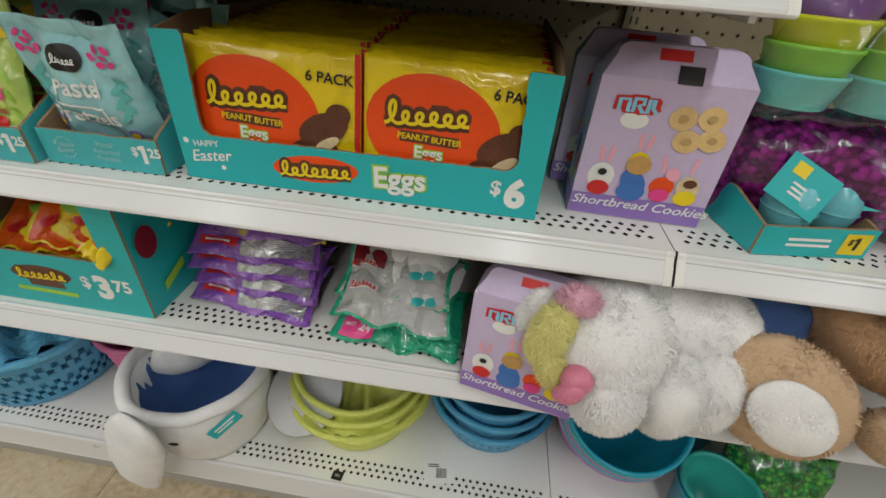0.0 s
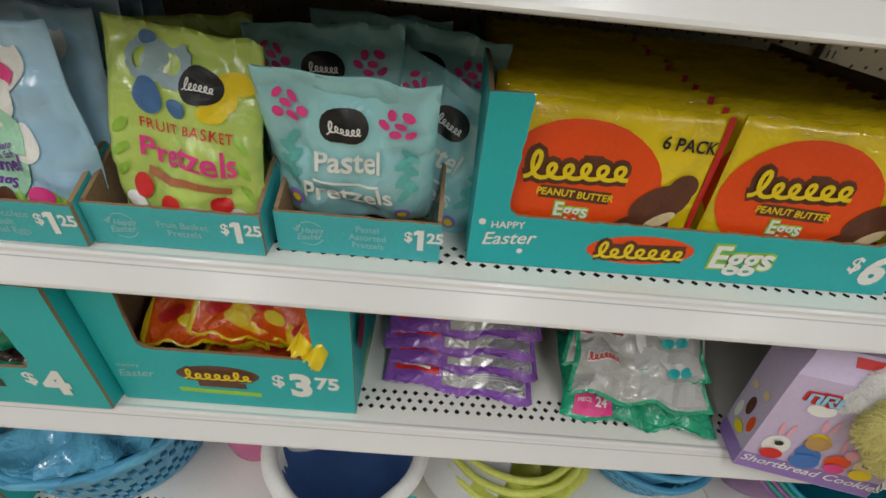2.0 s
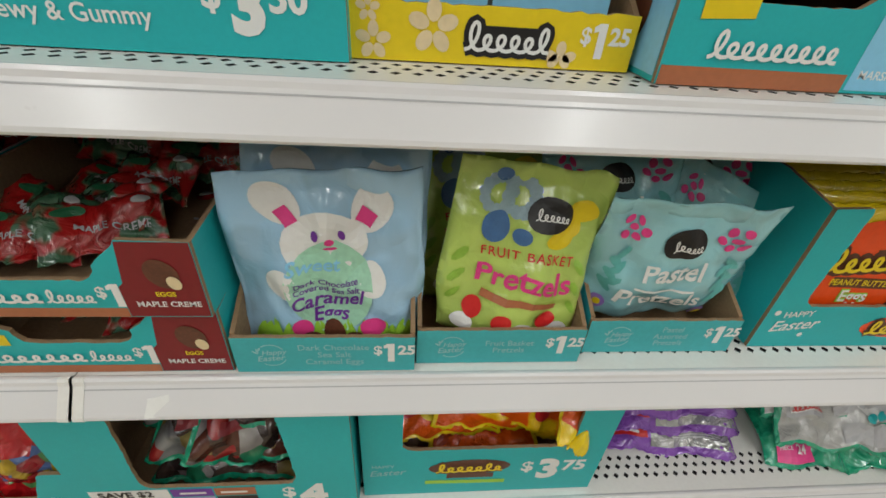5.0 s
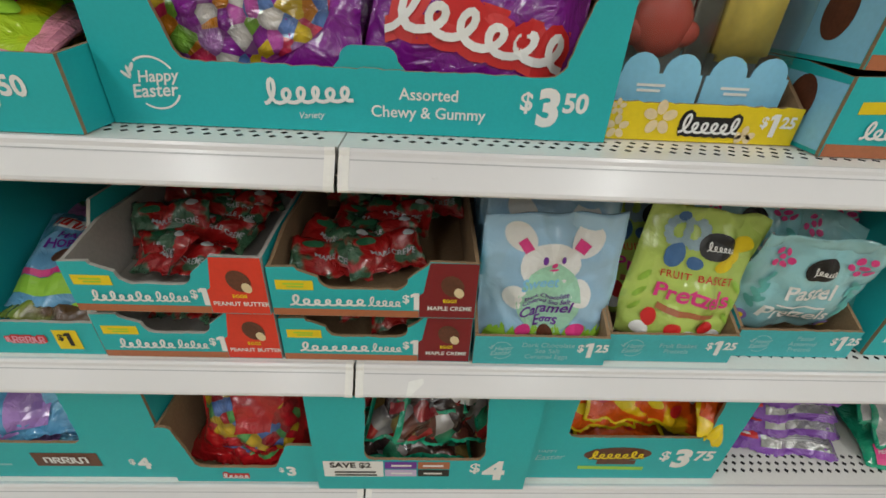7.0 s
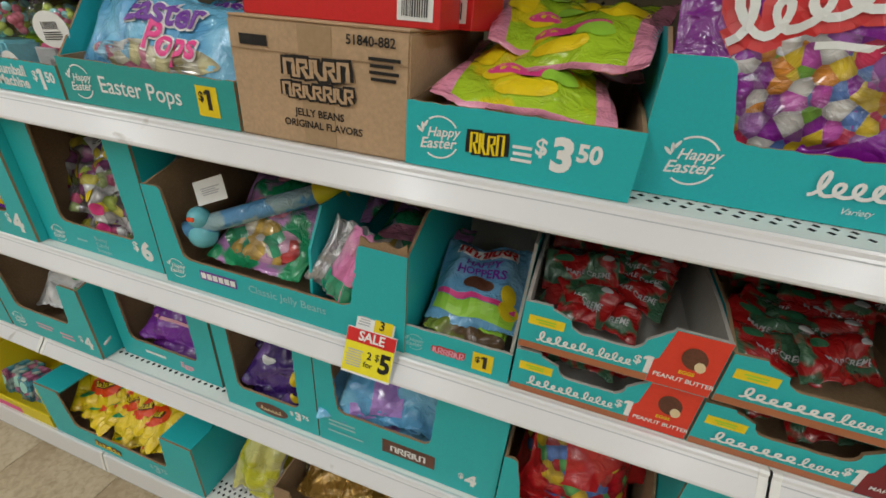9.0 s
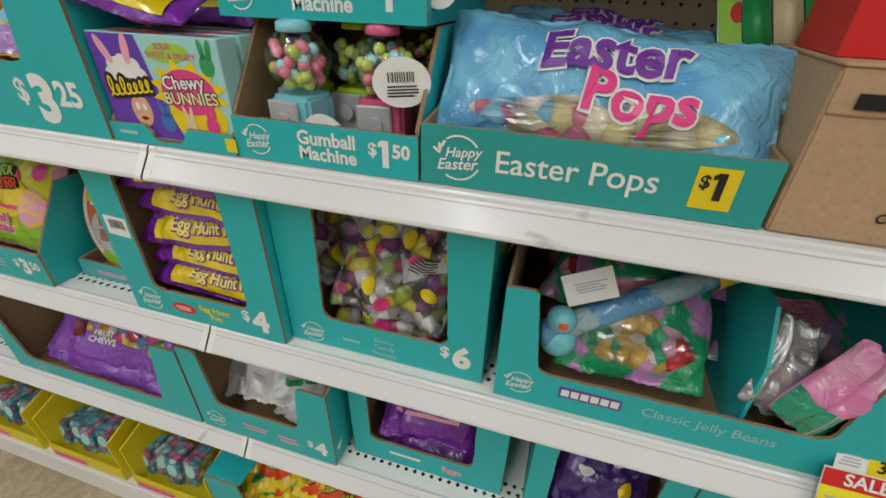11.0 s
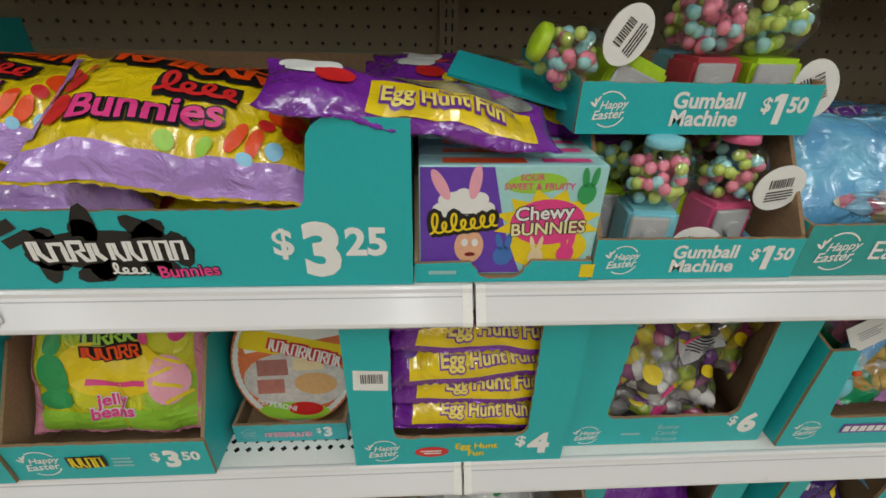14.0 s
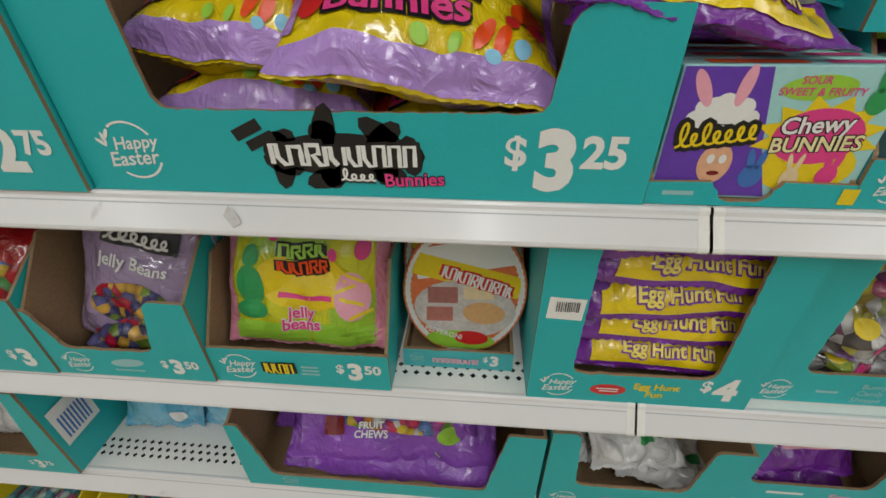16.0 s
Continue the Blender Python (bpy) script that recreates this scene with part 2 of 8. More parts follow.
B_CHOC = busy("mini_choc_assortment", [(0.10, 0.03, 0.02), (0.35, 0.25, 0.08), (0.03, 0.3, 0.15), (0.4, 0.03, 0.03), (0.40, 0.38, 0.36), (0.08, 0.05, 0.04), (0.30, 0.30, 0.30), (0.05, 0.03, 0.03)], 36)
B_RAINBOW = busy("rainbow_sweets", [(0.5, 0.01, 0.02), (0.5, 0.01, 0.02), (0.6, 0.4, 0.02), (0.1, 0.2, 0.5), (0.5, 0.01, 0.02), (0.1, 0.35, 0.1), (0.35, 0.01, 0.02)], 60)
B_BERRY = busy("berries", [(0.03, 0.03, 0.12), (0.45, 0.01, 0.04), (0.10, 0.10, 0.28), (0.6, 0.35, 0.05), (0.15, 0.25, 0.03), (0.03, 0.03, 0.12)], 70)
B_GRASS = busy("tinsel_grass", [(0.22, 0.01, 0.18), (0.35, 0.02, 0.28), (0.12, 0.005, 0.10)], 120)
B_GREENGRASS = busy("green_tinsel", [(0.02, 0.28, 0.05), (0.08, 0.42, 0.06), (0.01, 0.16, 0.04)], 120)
CLEAR = clear_film("clear_plastic")


# ---------------------------------------------------------------- mesh kit
def raw(name, verts, faces, mats, parent=None, smooth=False, index=None):
    me = bpy.data.meshes.new(name)
    me.from_pydata([tuple(v) for v in verts], [], faces)
    for m in (mats if isinstance(mats, (list, tuple)) else [mats]):
        me.materials.append(m)
    if index:
        me.polygons.foreach_set("material_index", index)
    if smooth:
        me.polygons.foreach_set("use_smooth", [True] * len(faces))
    me.update()
    ob = new(name, me)
    if parent:
        ob.parent = parent
    return ob


def part(name, bm, material, parent, label="", smooth=False):
    me = bpy.data.meshes.new(name)
    bm.to_mesh(me)
    bm.free()
    for m in (material if isinstance(material, (list, tuple)) else [material]):
        me.materials.append(m)
    if smooth:
        me.polygons.foreach_set("use_smooth", [True] * len(me.polygons))
    ob = new(name, me)
    ob.parent = parent
    return tagged(ob, label)


def thing(name, m, label, category, group="", kind=""):
    ob = new(name)
    ob.empty_display_size = 0.02
    ob.matrix_basis = m
    return tagged(ob, label, category, group, kind)


def block_bm(x0, x1, y0, y1, z0, z1, bevel=0.0, seg=2):
    bm = bmesh.new()
    bmesh.ops.create_cube(bm, size=1, matrix=Matrix.LocRotScale(((x0 + x1) / 2, (y0 + y1) / 2, (z0 + z1) / 2), None, (x1 - x0, y1 - y0, z1 - z0)))
    if bevel:
        bmesh.ops.bevel(bm, geom=bm.edges[:], offset=bevel, segments=seg, affect="EDGES", clamp_overlap=True)
    return bm


def lathe_bm(profile, seg=28, cx=0, cy=0, wob=0.0, seed=0):
    """Surface of revolution round z from (r, z) pairs."""
    bm = bmesh.new()
    rows = []
    for r, z in profile:
        row = []
        for i in range(seg):
            a = 2 * math.pi * i / seg
            k = r * (1 + wob * noise.noise((math.cos(a) * 2 + seed, math.sin(a) * 2, z * 18)))
            row.append(bm.verts.new((cx + k * math.cos(a), cy + k * math.sin(a), z)))
        rows.append(row)
    for a, b in zip(rows, rows[1:]):
        for i in range(seg):
            j = (i + 1) % seg
            bm.faces.new((a[i], a[j], b[j], b[i]))
    return bm


def ball_bm(bm, c, r, seg=10, rings=7, squash=(1, 1, 1), rot=None):
    m = Matrix.Translation(c)
    if rot:
        m = m @ Euler([radians(a) for a in rot]).to_matrix().to_4x4()
    m = m @ Matrix.Diagonal((r * squash[0], r * squash[1], r * squash[2], 1))
    return bmesh.ops.create_uvsphere(bm, u_segments=seg, v_segments=rings, radius=1, matrix=m)["verts"]


# ---- prints: flat shapes given in (x, z), laid onto a surface S(x, z)
def flat(y):
    return lambda x, z: (x, y, z)


def islands(n, faces):
    """The faces of a mesh, sorted into its separate pieces."""
    root = list(range(n))

    def find(v):
        while root[v] != v:
            root[v] = root[root[v]]
            v = root[v]
        return v
    for f in faces:
        for v in f[1:]:
            root[find(v)] = find(f[0])
    out = {}
    for f in faces:
        out.setdefault(find(f[0]), []).append(f)
    return list(out.values())


def laid(name, pts, faces, S, mat, parent, lift=0.0006, label=""):
    out = []
    for x, z in pts:
        p = S(x, z)
        out.append((p[0], p[1] - lift, p[2]))
    if any(k in name for k in ("shape", "picture", "patch", "flower", "blob", "panel", "round", "chip")):
        groups = islands(len(out), faces)
        if 1 < len(groups) <= 26:
            for g in groups:
                keep = {v: i for i, v in enumerate(sorted({v for f in g for v in f}))}
                ob = raw(name, [out[v] for v in keep], [tuple(keep[v] for v in f) for f in g], mat, parent)
            return ob
    ob = raw(name, out, faces, mat, parent)
    return tagged(ob, label)


def oval(cx, cz, rx, rz, rot=0, n=22, rings=4, egg=0.0):
    pts, faces = [(cx, cz)], []
    c, s = math.cos(radians(rot)), math.sin(radians(rot))
    for k in range(1, rings + 1):
        f = k / rings
        for i in range(n):
            a = 2 * math.pi * i / n
            x, z = rx * f * math.cos(a), rz * f * math.sin(a)
            x *= 1 + egg * z / rz
            pts.append((cx + x * c - z * s, cz + x * s + z * c))
    for i in range(n):
        faces.append((0, 1 + i, 1 + (i + 1) % n))
    for k in range(rings - 1):
        for i in range(n):
            a, b = 1 + k * n + i, 1 + k * n + (i + 1) % n
            faces.append((a, a + n, b + n, b))
    return pts, faces


def sheet(cx, cz, w, h, rot=0, nx=6, nz=4):
    c, s = math.cos(radians(rot)), math.sin(radians(rot))
    pts, faces = [], []
    for j in range(nz + 1):
        for i in range(nx + 1):
            x, z = (i / nx - 0.5) * w, (j / nz - 0.5) * h
            pts.append((cx + x * c - z * s, cz + x * s + z * c))
    for j in range(nz):
        for i in range(nx):
            a = j * (nx + 1) + i
            faces.append((a, a + 1, a + nx + 2, a + nx + 1))
    return pts, faces


def merged(*shapes):
    pts, faces = [], []
    for p, f in shapes:
        k = len(pts)
        pts += p
        faces += [tuple(i + k for i in q) for q in f]
    return pts, faces


FONT_CACHE = {}


def glyphs(text, bold=0.0, shear=0.0, spacing=1.0):
    key = (text, bold, shear, spacing)
    if key not in FONT_CACHE:
        cu = bpy.data.curves.new("lettering", "FONT")
        cu.body, cu.size, cu.offset, cu.shear, cu.resolution_u = text, 1.0, bold, shear, 3
        cu.align_x, cu.align_y, cu.space_character = "CENTER", "CENTER", spacing
        cu.space_line = 0.8
        ob = bpy.data.objects.new("lettering", cu)
        me = bpy.data.meshes.new_from_object(ob)
        FONT_CACHE[key] = ([(v.co.x, v.co.y) for v in me.vertices], [tuple(p.vertices) for p in me.polygons])
        bpy.data.objects.remove(ob)
        bpy.data.meshes.remove(me)
        bpy.data.curves.remove(cu)
    return FONT_CACHE[key]


def words(text, cx, cz, size, rot=0, bold=0.012, shear=0.0, wide=1.0, spacing=1.0):
    pts, faces = glyphs(text, bold, shear, spacing)
    c, s = math.cos(radians(rot)), math.sin(radians(rot))
    return [(cx + size * (x * c * wide - z * s), cz + size * (x * s * wide + z * c)) for x, z in pts], faces


def dollars(text, cents, cx, cz, size):
    """A price: a small dollar sign, large figures and raised cents. The figure one gets its flag."""
    size *= 1.22
    near = 0.10 if text == "1" else 0.02
    big = size * 0.90
    shapes = [words("$", cx - (0.45 - near) * size, cz + 0.12 * size, size * 0.46, bold=0.025), words(text, cx, cz, big, bold=0.05)]
    if text == "1":
        shapes.append(([(cx + x * big, cz + z * big) for x, z in ((-0.22, 0.22), (-0.0981, 0.26), (-0.0981, 0.43), (-0.22, 0.35))], [(0, 1, 2, 3)]))
    if cents:
        shapes.append(words(cents, cx + (0.52 - near) * size, cz + 0.12 * size, size * 0.48, bold=0.035))
    return merged(*shapes)


def bars(cx, cz, w, h, rows=3, seed=0):
    """Small print that cannot be read, as plain bars."""
    rnd = random.Random(seed)
    return merged(*[sheet(cx + (rnd.random() - 0.5) * w * 0.1, cz + h * (0.5 - (i + 0.5) / rows), w * rnd.uniform(0.7, 1), h / rows * 0.5, nx=4, nz=1) for i in range(rows)])


def barcode(cx, cz, w, h, seed=0):
    rnd = random.Random(seed)
    shapes, x = [], -w / 2
    while x < w / 2:
        b = rnd.uniform(0.02, 0.06) * w
        shapes.append(sheet(cx + x + b / 2, cz, b, h, nx=1, nz=1))
        x += b + rnd.uniform(0.03, 0.06) * w
    return merged(*shapes)


def ribbon(line, half):
    """A flat stroke of even width along a line of (x, z) points, as points and faces."""
    pts, faces = [], []
    for i, (x, z) in enumerate(line):
        x0, z0 = line[max(0, i - 1)]
        x1, z1 = line[min(len(line) - 1, i + 1)]
        d = math.hypot(x1 - x0, z1 - z0) or 1.0
        nx, nz = -(z1 - z0) / d * half, (x1 - x0) / d * half
        pts += [(x + nx, z + nz), (x - nx, z - nz)]
    for i in range(len(line) - 1):
        faces.append((2 * i, 2 * i + 1, 2 * i + 3, 2 * i + 2))
    return pts, faces


def mark(S, parent, cx, cz, w, h, n, front, back=None, rot=0, slant=8, lift=0.0007):
    """A maker's mark as one running ribbon: looped like handwriting where it slants, squared like block print where it stands
    upright; on a wider ribbon of the ground colour where it has an outline."""
    c, s = math.cos(radians(rot)), math.sin(radians(rot))
    rnd = random.Random(int(1e4 * (abs(w) + abs(cx))) + n)
    step, lean = w / n, math.tan(radians(max(0, slant)))
    line = []
    if slant > 3:
        for i in range(n):
            tall = 1.0 if i == 0 else rnd.choice((0.52, 0.56, 0.60, 0.88 if i % 3 == 2 else 0.55))
            loop = rnd.uniform(0.40, 0.50)
            for k in range(14):
                f = k / 14
                z = -0.42 * h + 0.5 * (1 - math.cos(2 * math.pi * f)) * tall * 0.86 * h
                line.append((((i + f) / n - 0.5) * w + loop * step * math.sin(2 * math.pi * f) + lean * z, z))
        line.append((0.5 * w, -0.40 * h))
        half = min(step * 0.13, h * 0.085)
    else:
        for i in range(n):
            x0, up = (i / n - 0.5) * w, 0.36 * h * rnd.choice((1, 1, 0.8))
            kind = rnd.randrange(3)
            a, b = x0 + 0.16 * step, x0 + 0.80 * step
            if kind == 0:
                line += [(a, -0.36 * h), (a, up), (b, up), (b, 0.02 * h), (b, -0.36 * h)]
            elif kind == 1:
                line += [(a, -0.36 * h), (a, 0.0), (a, up), (b, up), (b, 0.04 * h), (a + 0.3 * step, 0.0), (b, -0.36 * h)]
            else:
                line += [(a, -0.36 * h), (a, up), (x0 + 0.48 * step, up), (x0 + 0.48 * step, -0.10 * h), (b, -0.36 * h)]
        half = min(step * 0.15, h * 0.13)
    line = [(cx + x * c - z * s, cz + x * s + z * c) for x, z in line]

    if back:
        pts, faces = ribbon(line, half + min(h * 0.17, step * 0.5))
        rise(laid("mark_ground", pts, faces, S, back, parent, lift), 0.0004)
        mid = [(cx + x * c, cz + x * s) for x in (-w * 0.5, -w * 0.25, 0, w * 0.25, w * 0.5)]
        laid("mark_band", *ribbon(mid, h * 0.34), S, back, parent, lift * 0.7)
    rise(laid("mark", *ribbon(line, half), S, front, parent, lift * 2.2), 0.0004)


def rise(ob, total):
    """Lets a running ribbon climb a little along its length, so that it passes over itself."""
    n = max(1, len(ob.data.vertices))
    for v in ob.data.vertices:
        v.co.y -= total * v.index / n


def easter(S, parent, cx, cz, size, mat=None):
    """The small seasonal greeting in a broken ring."""
    size *= 0.88
    shapes = [words("Happy", cx + size * 0.08, cz + size * 0.13, size * 0.31, 5, 0.016, 0.3), words("Easter", cx - size * 0.05, cz - size * 0.15, size * 0.36, 5, 0.016, 0.3)]
    for k, a in enumerate((50, 10, -30)):
        shapes.append(oval(cx - size * (0.50 - 0.07 * k), cz + size * (0.14 + 0.07 * k), size * 0.035, size * 0.11, a, 10, 2))
    for a0, a1 in ((35, 125), (235, 335)):
        pts, faces = [], []
        for k in range(13):
            a = radians(a0 + (a1 - a0) * k / 12)
            for r in (0.47, 0.51):
                pts.append((cx + size * r * math.cos(a), cz + size * r * math.sin(a)))
        for k in range(12):
            faces.append((2 * k, 2 * k + 1, 2 * k + 3, 2 * k + 2))
        shapes.append((pts, faces))
    laid("greeting", *merged(*shapes), S, mat or WHITE, parent)


# ---- card panels and trays
def rough_line(pts, step=0.006, amp=0.0, seed=0):
    """Splits a polyline and shakes it a little, like a torn card edge."""
    if not amp:
        return list(pts)
    out = []
    for i, (a, b) in enumerate(zip(pts, pts[1:])):
        n = max(1, int(math.dist(a, b) / step))
        for k in range(n):
            f = k / n
            x, z = a[0] + (b[0] - a[0]) * f, a[1] + (b[1] - a[1]) * f
            if k or i:
                x += amp * noise.noise((x * 400, z * 400, seed))
                z += amp * noise.noise((z * 400, x * 400, seed + 9))
            out.append((x, z))
    return out + [pts[-1]]


def slab(name, outline, t, axis, at, mats, parent, outer=-1):
    """A card sheet: a closed outline, (x, z) for axis y or (y, z) for axis x, and a thickness t that starts at `at` and runs on
    to +axis. mats: outer face, the rest. outer: which of its faces (-1 or +1 along the axis) is printed."""
    n = len(outline)

    def put(p, d):
        return (p[0], at + d, p[1]) if axis == "y" else (at + d, p[0], p[1])
    verts = [put(p, 0) for p in outline] + [put(p, t) for p in outline]
    f0, f1 = tuple(range(n)), tuple(range(2 * n - 1, n - 1, -1))
    faces = [f0, f1] + [(i, i + n, (i + 1) % n + n, (i + 1) % n) for i in range(n)]
    index = [0 if outer < 0 else 1, 1 if outer < 0 else 0] + [1] * n
    ob = raw(name, verts, faces, mats, parent, index=index)
    bm = bmesh.new()
    bm.from_mesh(ob.data)
    bmesh.ops.recalc_face_normals(bm, faces=bm.faces[:])
    bm.to_mesh(ob.data)
    bm.free()
    return ob


def arc(cx, cz, r, a0, a1, n=6):
    return [(cx + r * math.cos(radians(a0 + (a1 - a0) * k / n)), cz + r * math.sin(radians(a0 + (a1 - a0) * k / n))) for k in range(n + 1)]


def tray(label, x0, x1, y, z, depth, low, left=None, right=None, side=None, back=None, card=None, inner=None, round_top=0.004, name="display_tray",
         cat="display box", slope=0.012, seed=0, side_front=None):
    """An open card display box. low: height of the front wall in the middle; left, right: (width, height) of the front's standing corners;
    side: height of the side walls; back: of the back wall. Its own x runs from 0 to its width."""
    card, inner = card or TEAL, inner or KRAFT
    w, t = x1 - x0, 0.004
    ob = thing(name, pose(x0, y, z), label, cat, "display boxes on the shelves")
    top = [(0, 0), (w, 0)]
    if right:
        rw, rh = right
        top += [(w, rh - 0.001)] + ([(w - rw + round_top, rh)] + arc(w - rw + round_top, rh - round_top, round_top, 90, 180, 4)[1:] if round_top > 0.005 else [(w - rw + 0.002, rh)])
        r = min(0.014, (rh - low) * 0.6)
        cut = [(w - rw, rh - round_top)] + arc(w - rw - slope - r, low + r, r, 0, -90, 5)
    else:
        cut = [(w, low)]
    if left:
        lw, lh = left
        r = min(0.014, (lh - low) * 0.6)
        cut += arc(lw + slope + r, low + r, r, -90, -180, 5) + [(lw, lh - round_top)]
        tail = (arc(lw - round_top, lh - round_top, round_top, 0, 90, 4)[1:] if round_top > 0.005 else [(lw - 0.002, lh)]) + [(0, lh - 0.001)]
    else:
        cut += [(0, low)]
        tail = []
    outline = top + rough_line(cut, 0.006, 0.0016, seed) + tail
    slab("front_panel", outline, t, "y", 0, [card, inner], ob, -1)
    hs = side if side is not None else max(low, (left or (0, 0))[1], (right or (0, 0))[1])
    for k, (at, post) in enumerate(((0, left), (w - t, right))):
        hf = side_front if side_front is not None else (post[1] - 0.002 if post else low)
        prof = [(t, 0), (depth, 0), (depth, hs), (min(depth * 0.5, 0.06) + t, hs), (t, hf)]
        slab("side_panel", prof, t, "x", at, [card, inner], ob, -1 if k == 0 else 1)
    hb = back if back is not None else hs
    slab("back_panel", [(t, 0), (w - t, 0), (w - t, hb), (t, hb)], t, "y", depth - t, [inner, card], ob, -1)
    part("base_panel", block_bm(t, w - t, t, depth - t, 0.0, t), inner, ob)
    return ob


# ---- bags
def bag_shape(w, h, d, seed, seal=0.05, pinch=0.05, wrinkle=1.0, pouch=False, bend=0.0):
    def surf(x, z, side=-1):
        u, v = max(-1, min(1, 2 * x / w)), max(0, min(1, z / h))
        if pouch:
            q = 1 - abs(u) ** 3.2
            prof = max(q, 0) ** 0.55 * max(0.0, min(1, (1 - v - seal * 1.6) / 0.5)) ** 0.6 * (1 - max(0, (0.10 - v) / 0.10) ** 2 * 0.5)
        else:
            vv = max(-1, min(1, (2 * v - 1) / (1 - seal)))
            prof = (max(0, 1 - abs(u) ** 2.6) * max(0, 1 - abs(vv) ** 2.8)) ** 0.62
        e = abs(2 * v - 1)
        px = x * (1 - pinch * (1 - e ** 2) * (0 if pouch else 1) - (pinch * (v if pouch else 0)))
        px += 0.006 * wrinkle * noise.noise((seed * 3.1, z * 16, u * 1.5))
        n = noise.noise((x * 26 + seed, z * 26, seed * 1.7)) + 0.5 * noise.noise((x * 60, z * 34 + seed, seed))
        a1 = 1 - abs(noise.noise((x * 20 + z * 9 + seed * 2, z * 11 - x * 6, 4.2)))
        a2 = 1 - abs(noise.noise((x * 11 - z * 17 + seed, z * 19 + x * 9, 8.8 + seed)))
        crease = max(0.0, a1 - 0.72) / 0.28 + 0.8 * max(0.0, a2 - 0.74) / 0.26
        near = max(0.0, (e - 0.55) / 0.45) * (0 if pouch and v < 0.5 else 1)
        pleat = math.sin(x * 210 + 5 * noise.noise((x * 30, seed, v * 2))) * near * (1 - near * 0.75)
        py = side * (d / 2 * prof + 0.0006) + wrinkle * (0.0048 * n + 0.0034 * crease + 0.0028 * pleat) * (0.35 + 0.65 * min(1, prof * 2)) * -side
        py += bend * ((2 * v - 1) ** 2) + 0.009 * wrinkle * noise.noise((u * 2.2 + seed, v * 2.0, 7.7))
        pz = z + 0.006 * wrinkle * noise.noise((u * 3.0 + seed, v * 3, 1.3))
        return (px, py, pz)
    return surf


def bag(name, label, m, w, h, d, mat, seed=1, edge=None, cat="candy bag", nx=30, nz=26, group="", **kw):
    """A filled wrapper: front and back skins with creases and crimped seals. Its base is at the origin, its front looks to -y."""
    ob = thing(name, m, label, cat, group)
    S = bag_shape(w, h, d, seed, **kw)
    verts, faces, index = [], [], []
    for side in (-1, 1):
        k = len(verts)
        for j in range(nz + 1):
            v = j / nz
            zig = 0.0009 if j in (0, nz) and not kw.get("pouch") else 0
            for i in range(nx + 1):
                x, z = (i / nx - 0.5) * w, v * h
                p = S(x, z, side)
                verts.append((p[0], p[1], p[2] + (zig if i % 2 else -zig) * (1 if j else -1)))
        for j in range(nz):
            for i in range(nx):
                a = k + j * (nx + 1) + i
                q = (a, a + 1, a + nx + 2, a + nx + 1)
                faces.append(q if side < 0 else q[::-1])
                index.append(1 if edge and (i < 1 or i >= nx - 1 or j >= nz - 1 or j < 1) else 0)
    k = (nx + 1) * (nz + 1)
    rim = [i for i in range(nx + 1)] + [j * (nx + 1) + nx for j in range(1, nz + 1)] + [nz * (nx + 1) + i for i in range(nx - 1, -1, -1)] + [j * (nx + 1) for j in range(nz - 1, 0, -1)]
    for a, b in zip(rim, rim[1:] + rim[:1]):
        faces.append((b, a, a + k, b + k))
        index.append(1 if edge else 0)
    raw("wrapper", verts, faces, [mat, edge] if edge else [mat], ob, True, index if edge else None)
    def on_skin(x, z):
        fx, fz = max(0.0, min(nx - 1e-6, (x / w + 0.5) * nx)), max(0.0, min(nz - 1e-6, z / h * nz))
        i, j = int(fx), int(fz)
        fx, fz = fx - i, fz - j
        a, b = Vector(verts[j * (nx + 1) + i]), Vector(verts[j * (nx + 1) + i + 1])
        c, e = Vector(verts[(j + 1) * (nx + 1) + i]), Vector(verts[(j + 1) * (nx + 1) + i + 1])
        return (a * (1 - fx) + b * fx) * (1 - fz) + (c * (1 - fx) + e * fx) * fz
    return ob, on_skin


def again(ob, *p):
    return copy_thing(ob, pose(*p))


def pile(ob, n, x0, x1, y0, y1, z, rise, seed=0, tilt=(-90, -55), spin=(-35, 35), roll=8):
    """Copies of a small bag in a loose heap."""
    rnd = random.Random(seed)
    for i in range(n):
        f = i / max(1, n - 1)
        copy_thing(ob, pose(rnd.uniform(x0, x1), y0 + (y1 - y0) * f + rnd.uniform(-0.008, 0.008), z + rise * f + rnd.uniform(0, 0.006),
                            rnd.uniform(*tilt), rnd.uniform(-roll, roll), rnd.uniform(*spin)))

# ---------------------------------------------------------------- setting
BAY = 1.22
BACK = 0.46
Z3, Z2, Z1, Z0 = 1.080, 0.823, 0.575, 0.194


def floor_material():
    m, nt, b = nodes_of("vinyl_tile")
    vec = coords(nt)
    n1, n2 = noise_of(nt, vec, 3.5, 5, 0.6), noise_of(nt, vec, 60, 4, 0.5)
    mx = nt.nodes.new("ShaderNodeMath")
    mx.operation = "MULTIPLY"
    nt.links.new(n1.outputs[0], mx.inputs[0])
    nt.links.new(n2.outputs[0], mx.inputs[1])
    r = ramp_of(nt, [(0.12, (0.38, 0.29, 0.18)), (0.30, (0.55, 0.455, 0.31)), (0.45, (0.61, 0.53, 0.38))])
    nt.links.new(mx.outputs[0], r.inputs[0])
    nt.links.new(r.outputs[0], b.inputs["Base Color"])
    b.inputs["Roughness"].default_value = 0.38
    return m


FLOOR = floor_material()
GROUT = paint("tile_joint", (0.34, 0.27, 0.18), 0.9)
PLASTER = paint("painted_wall", (0.46, 0.44, 0.40), 0.8, 0.05, 2, 90, 0.1)
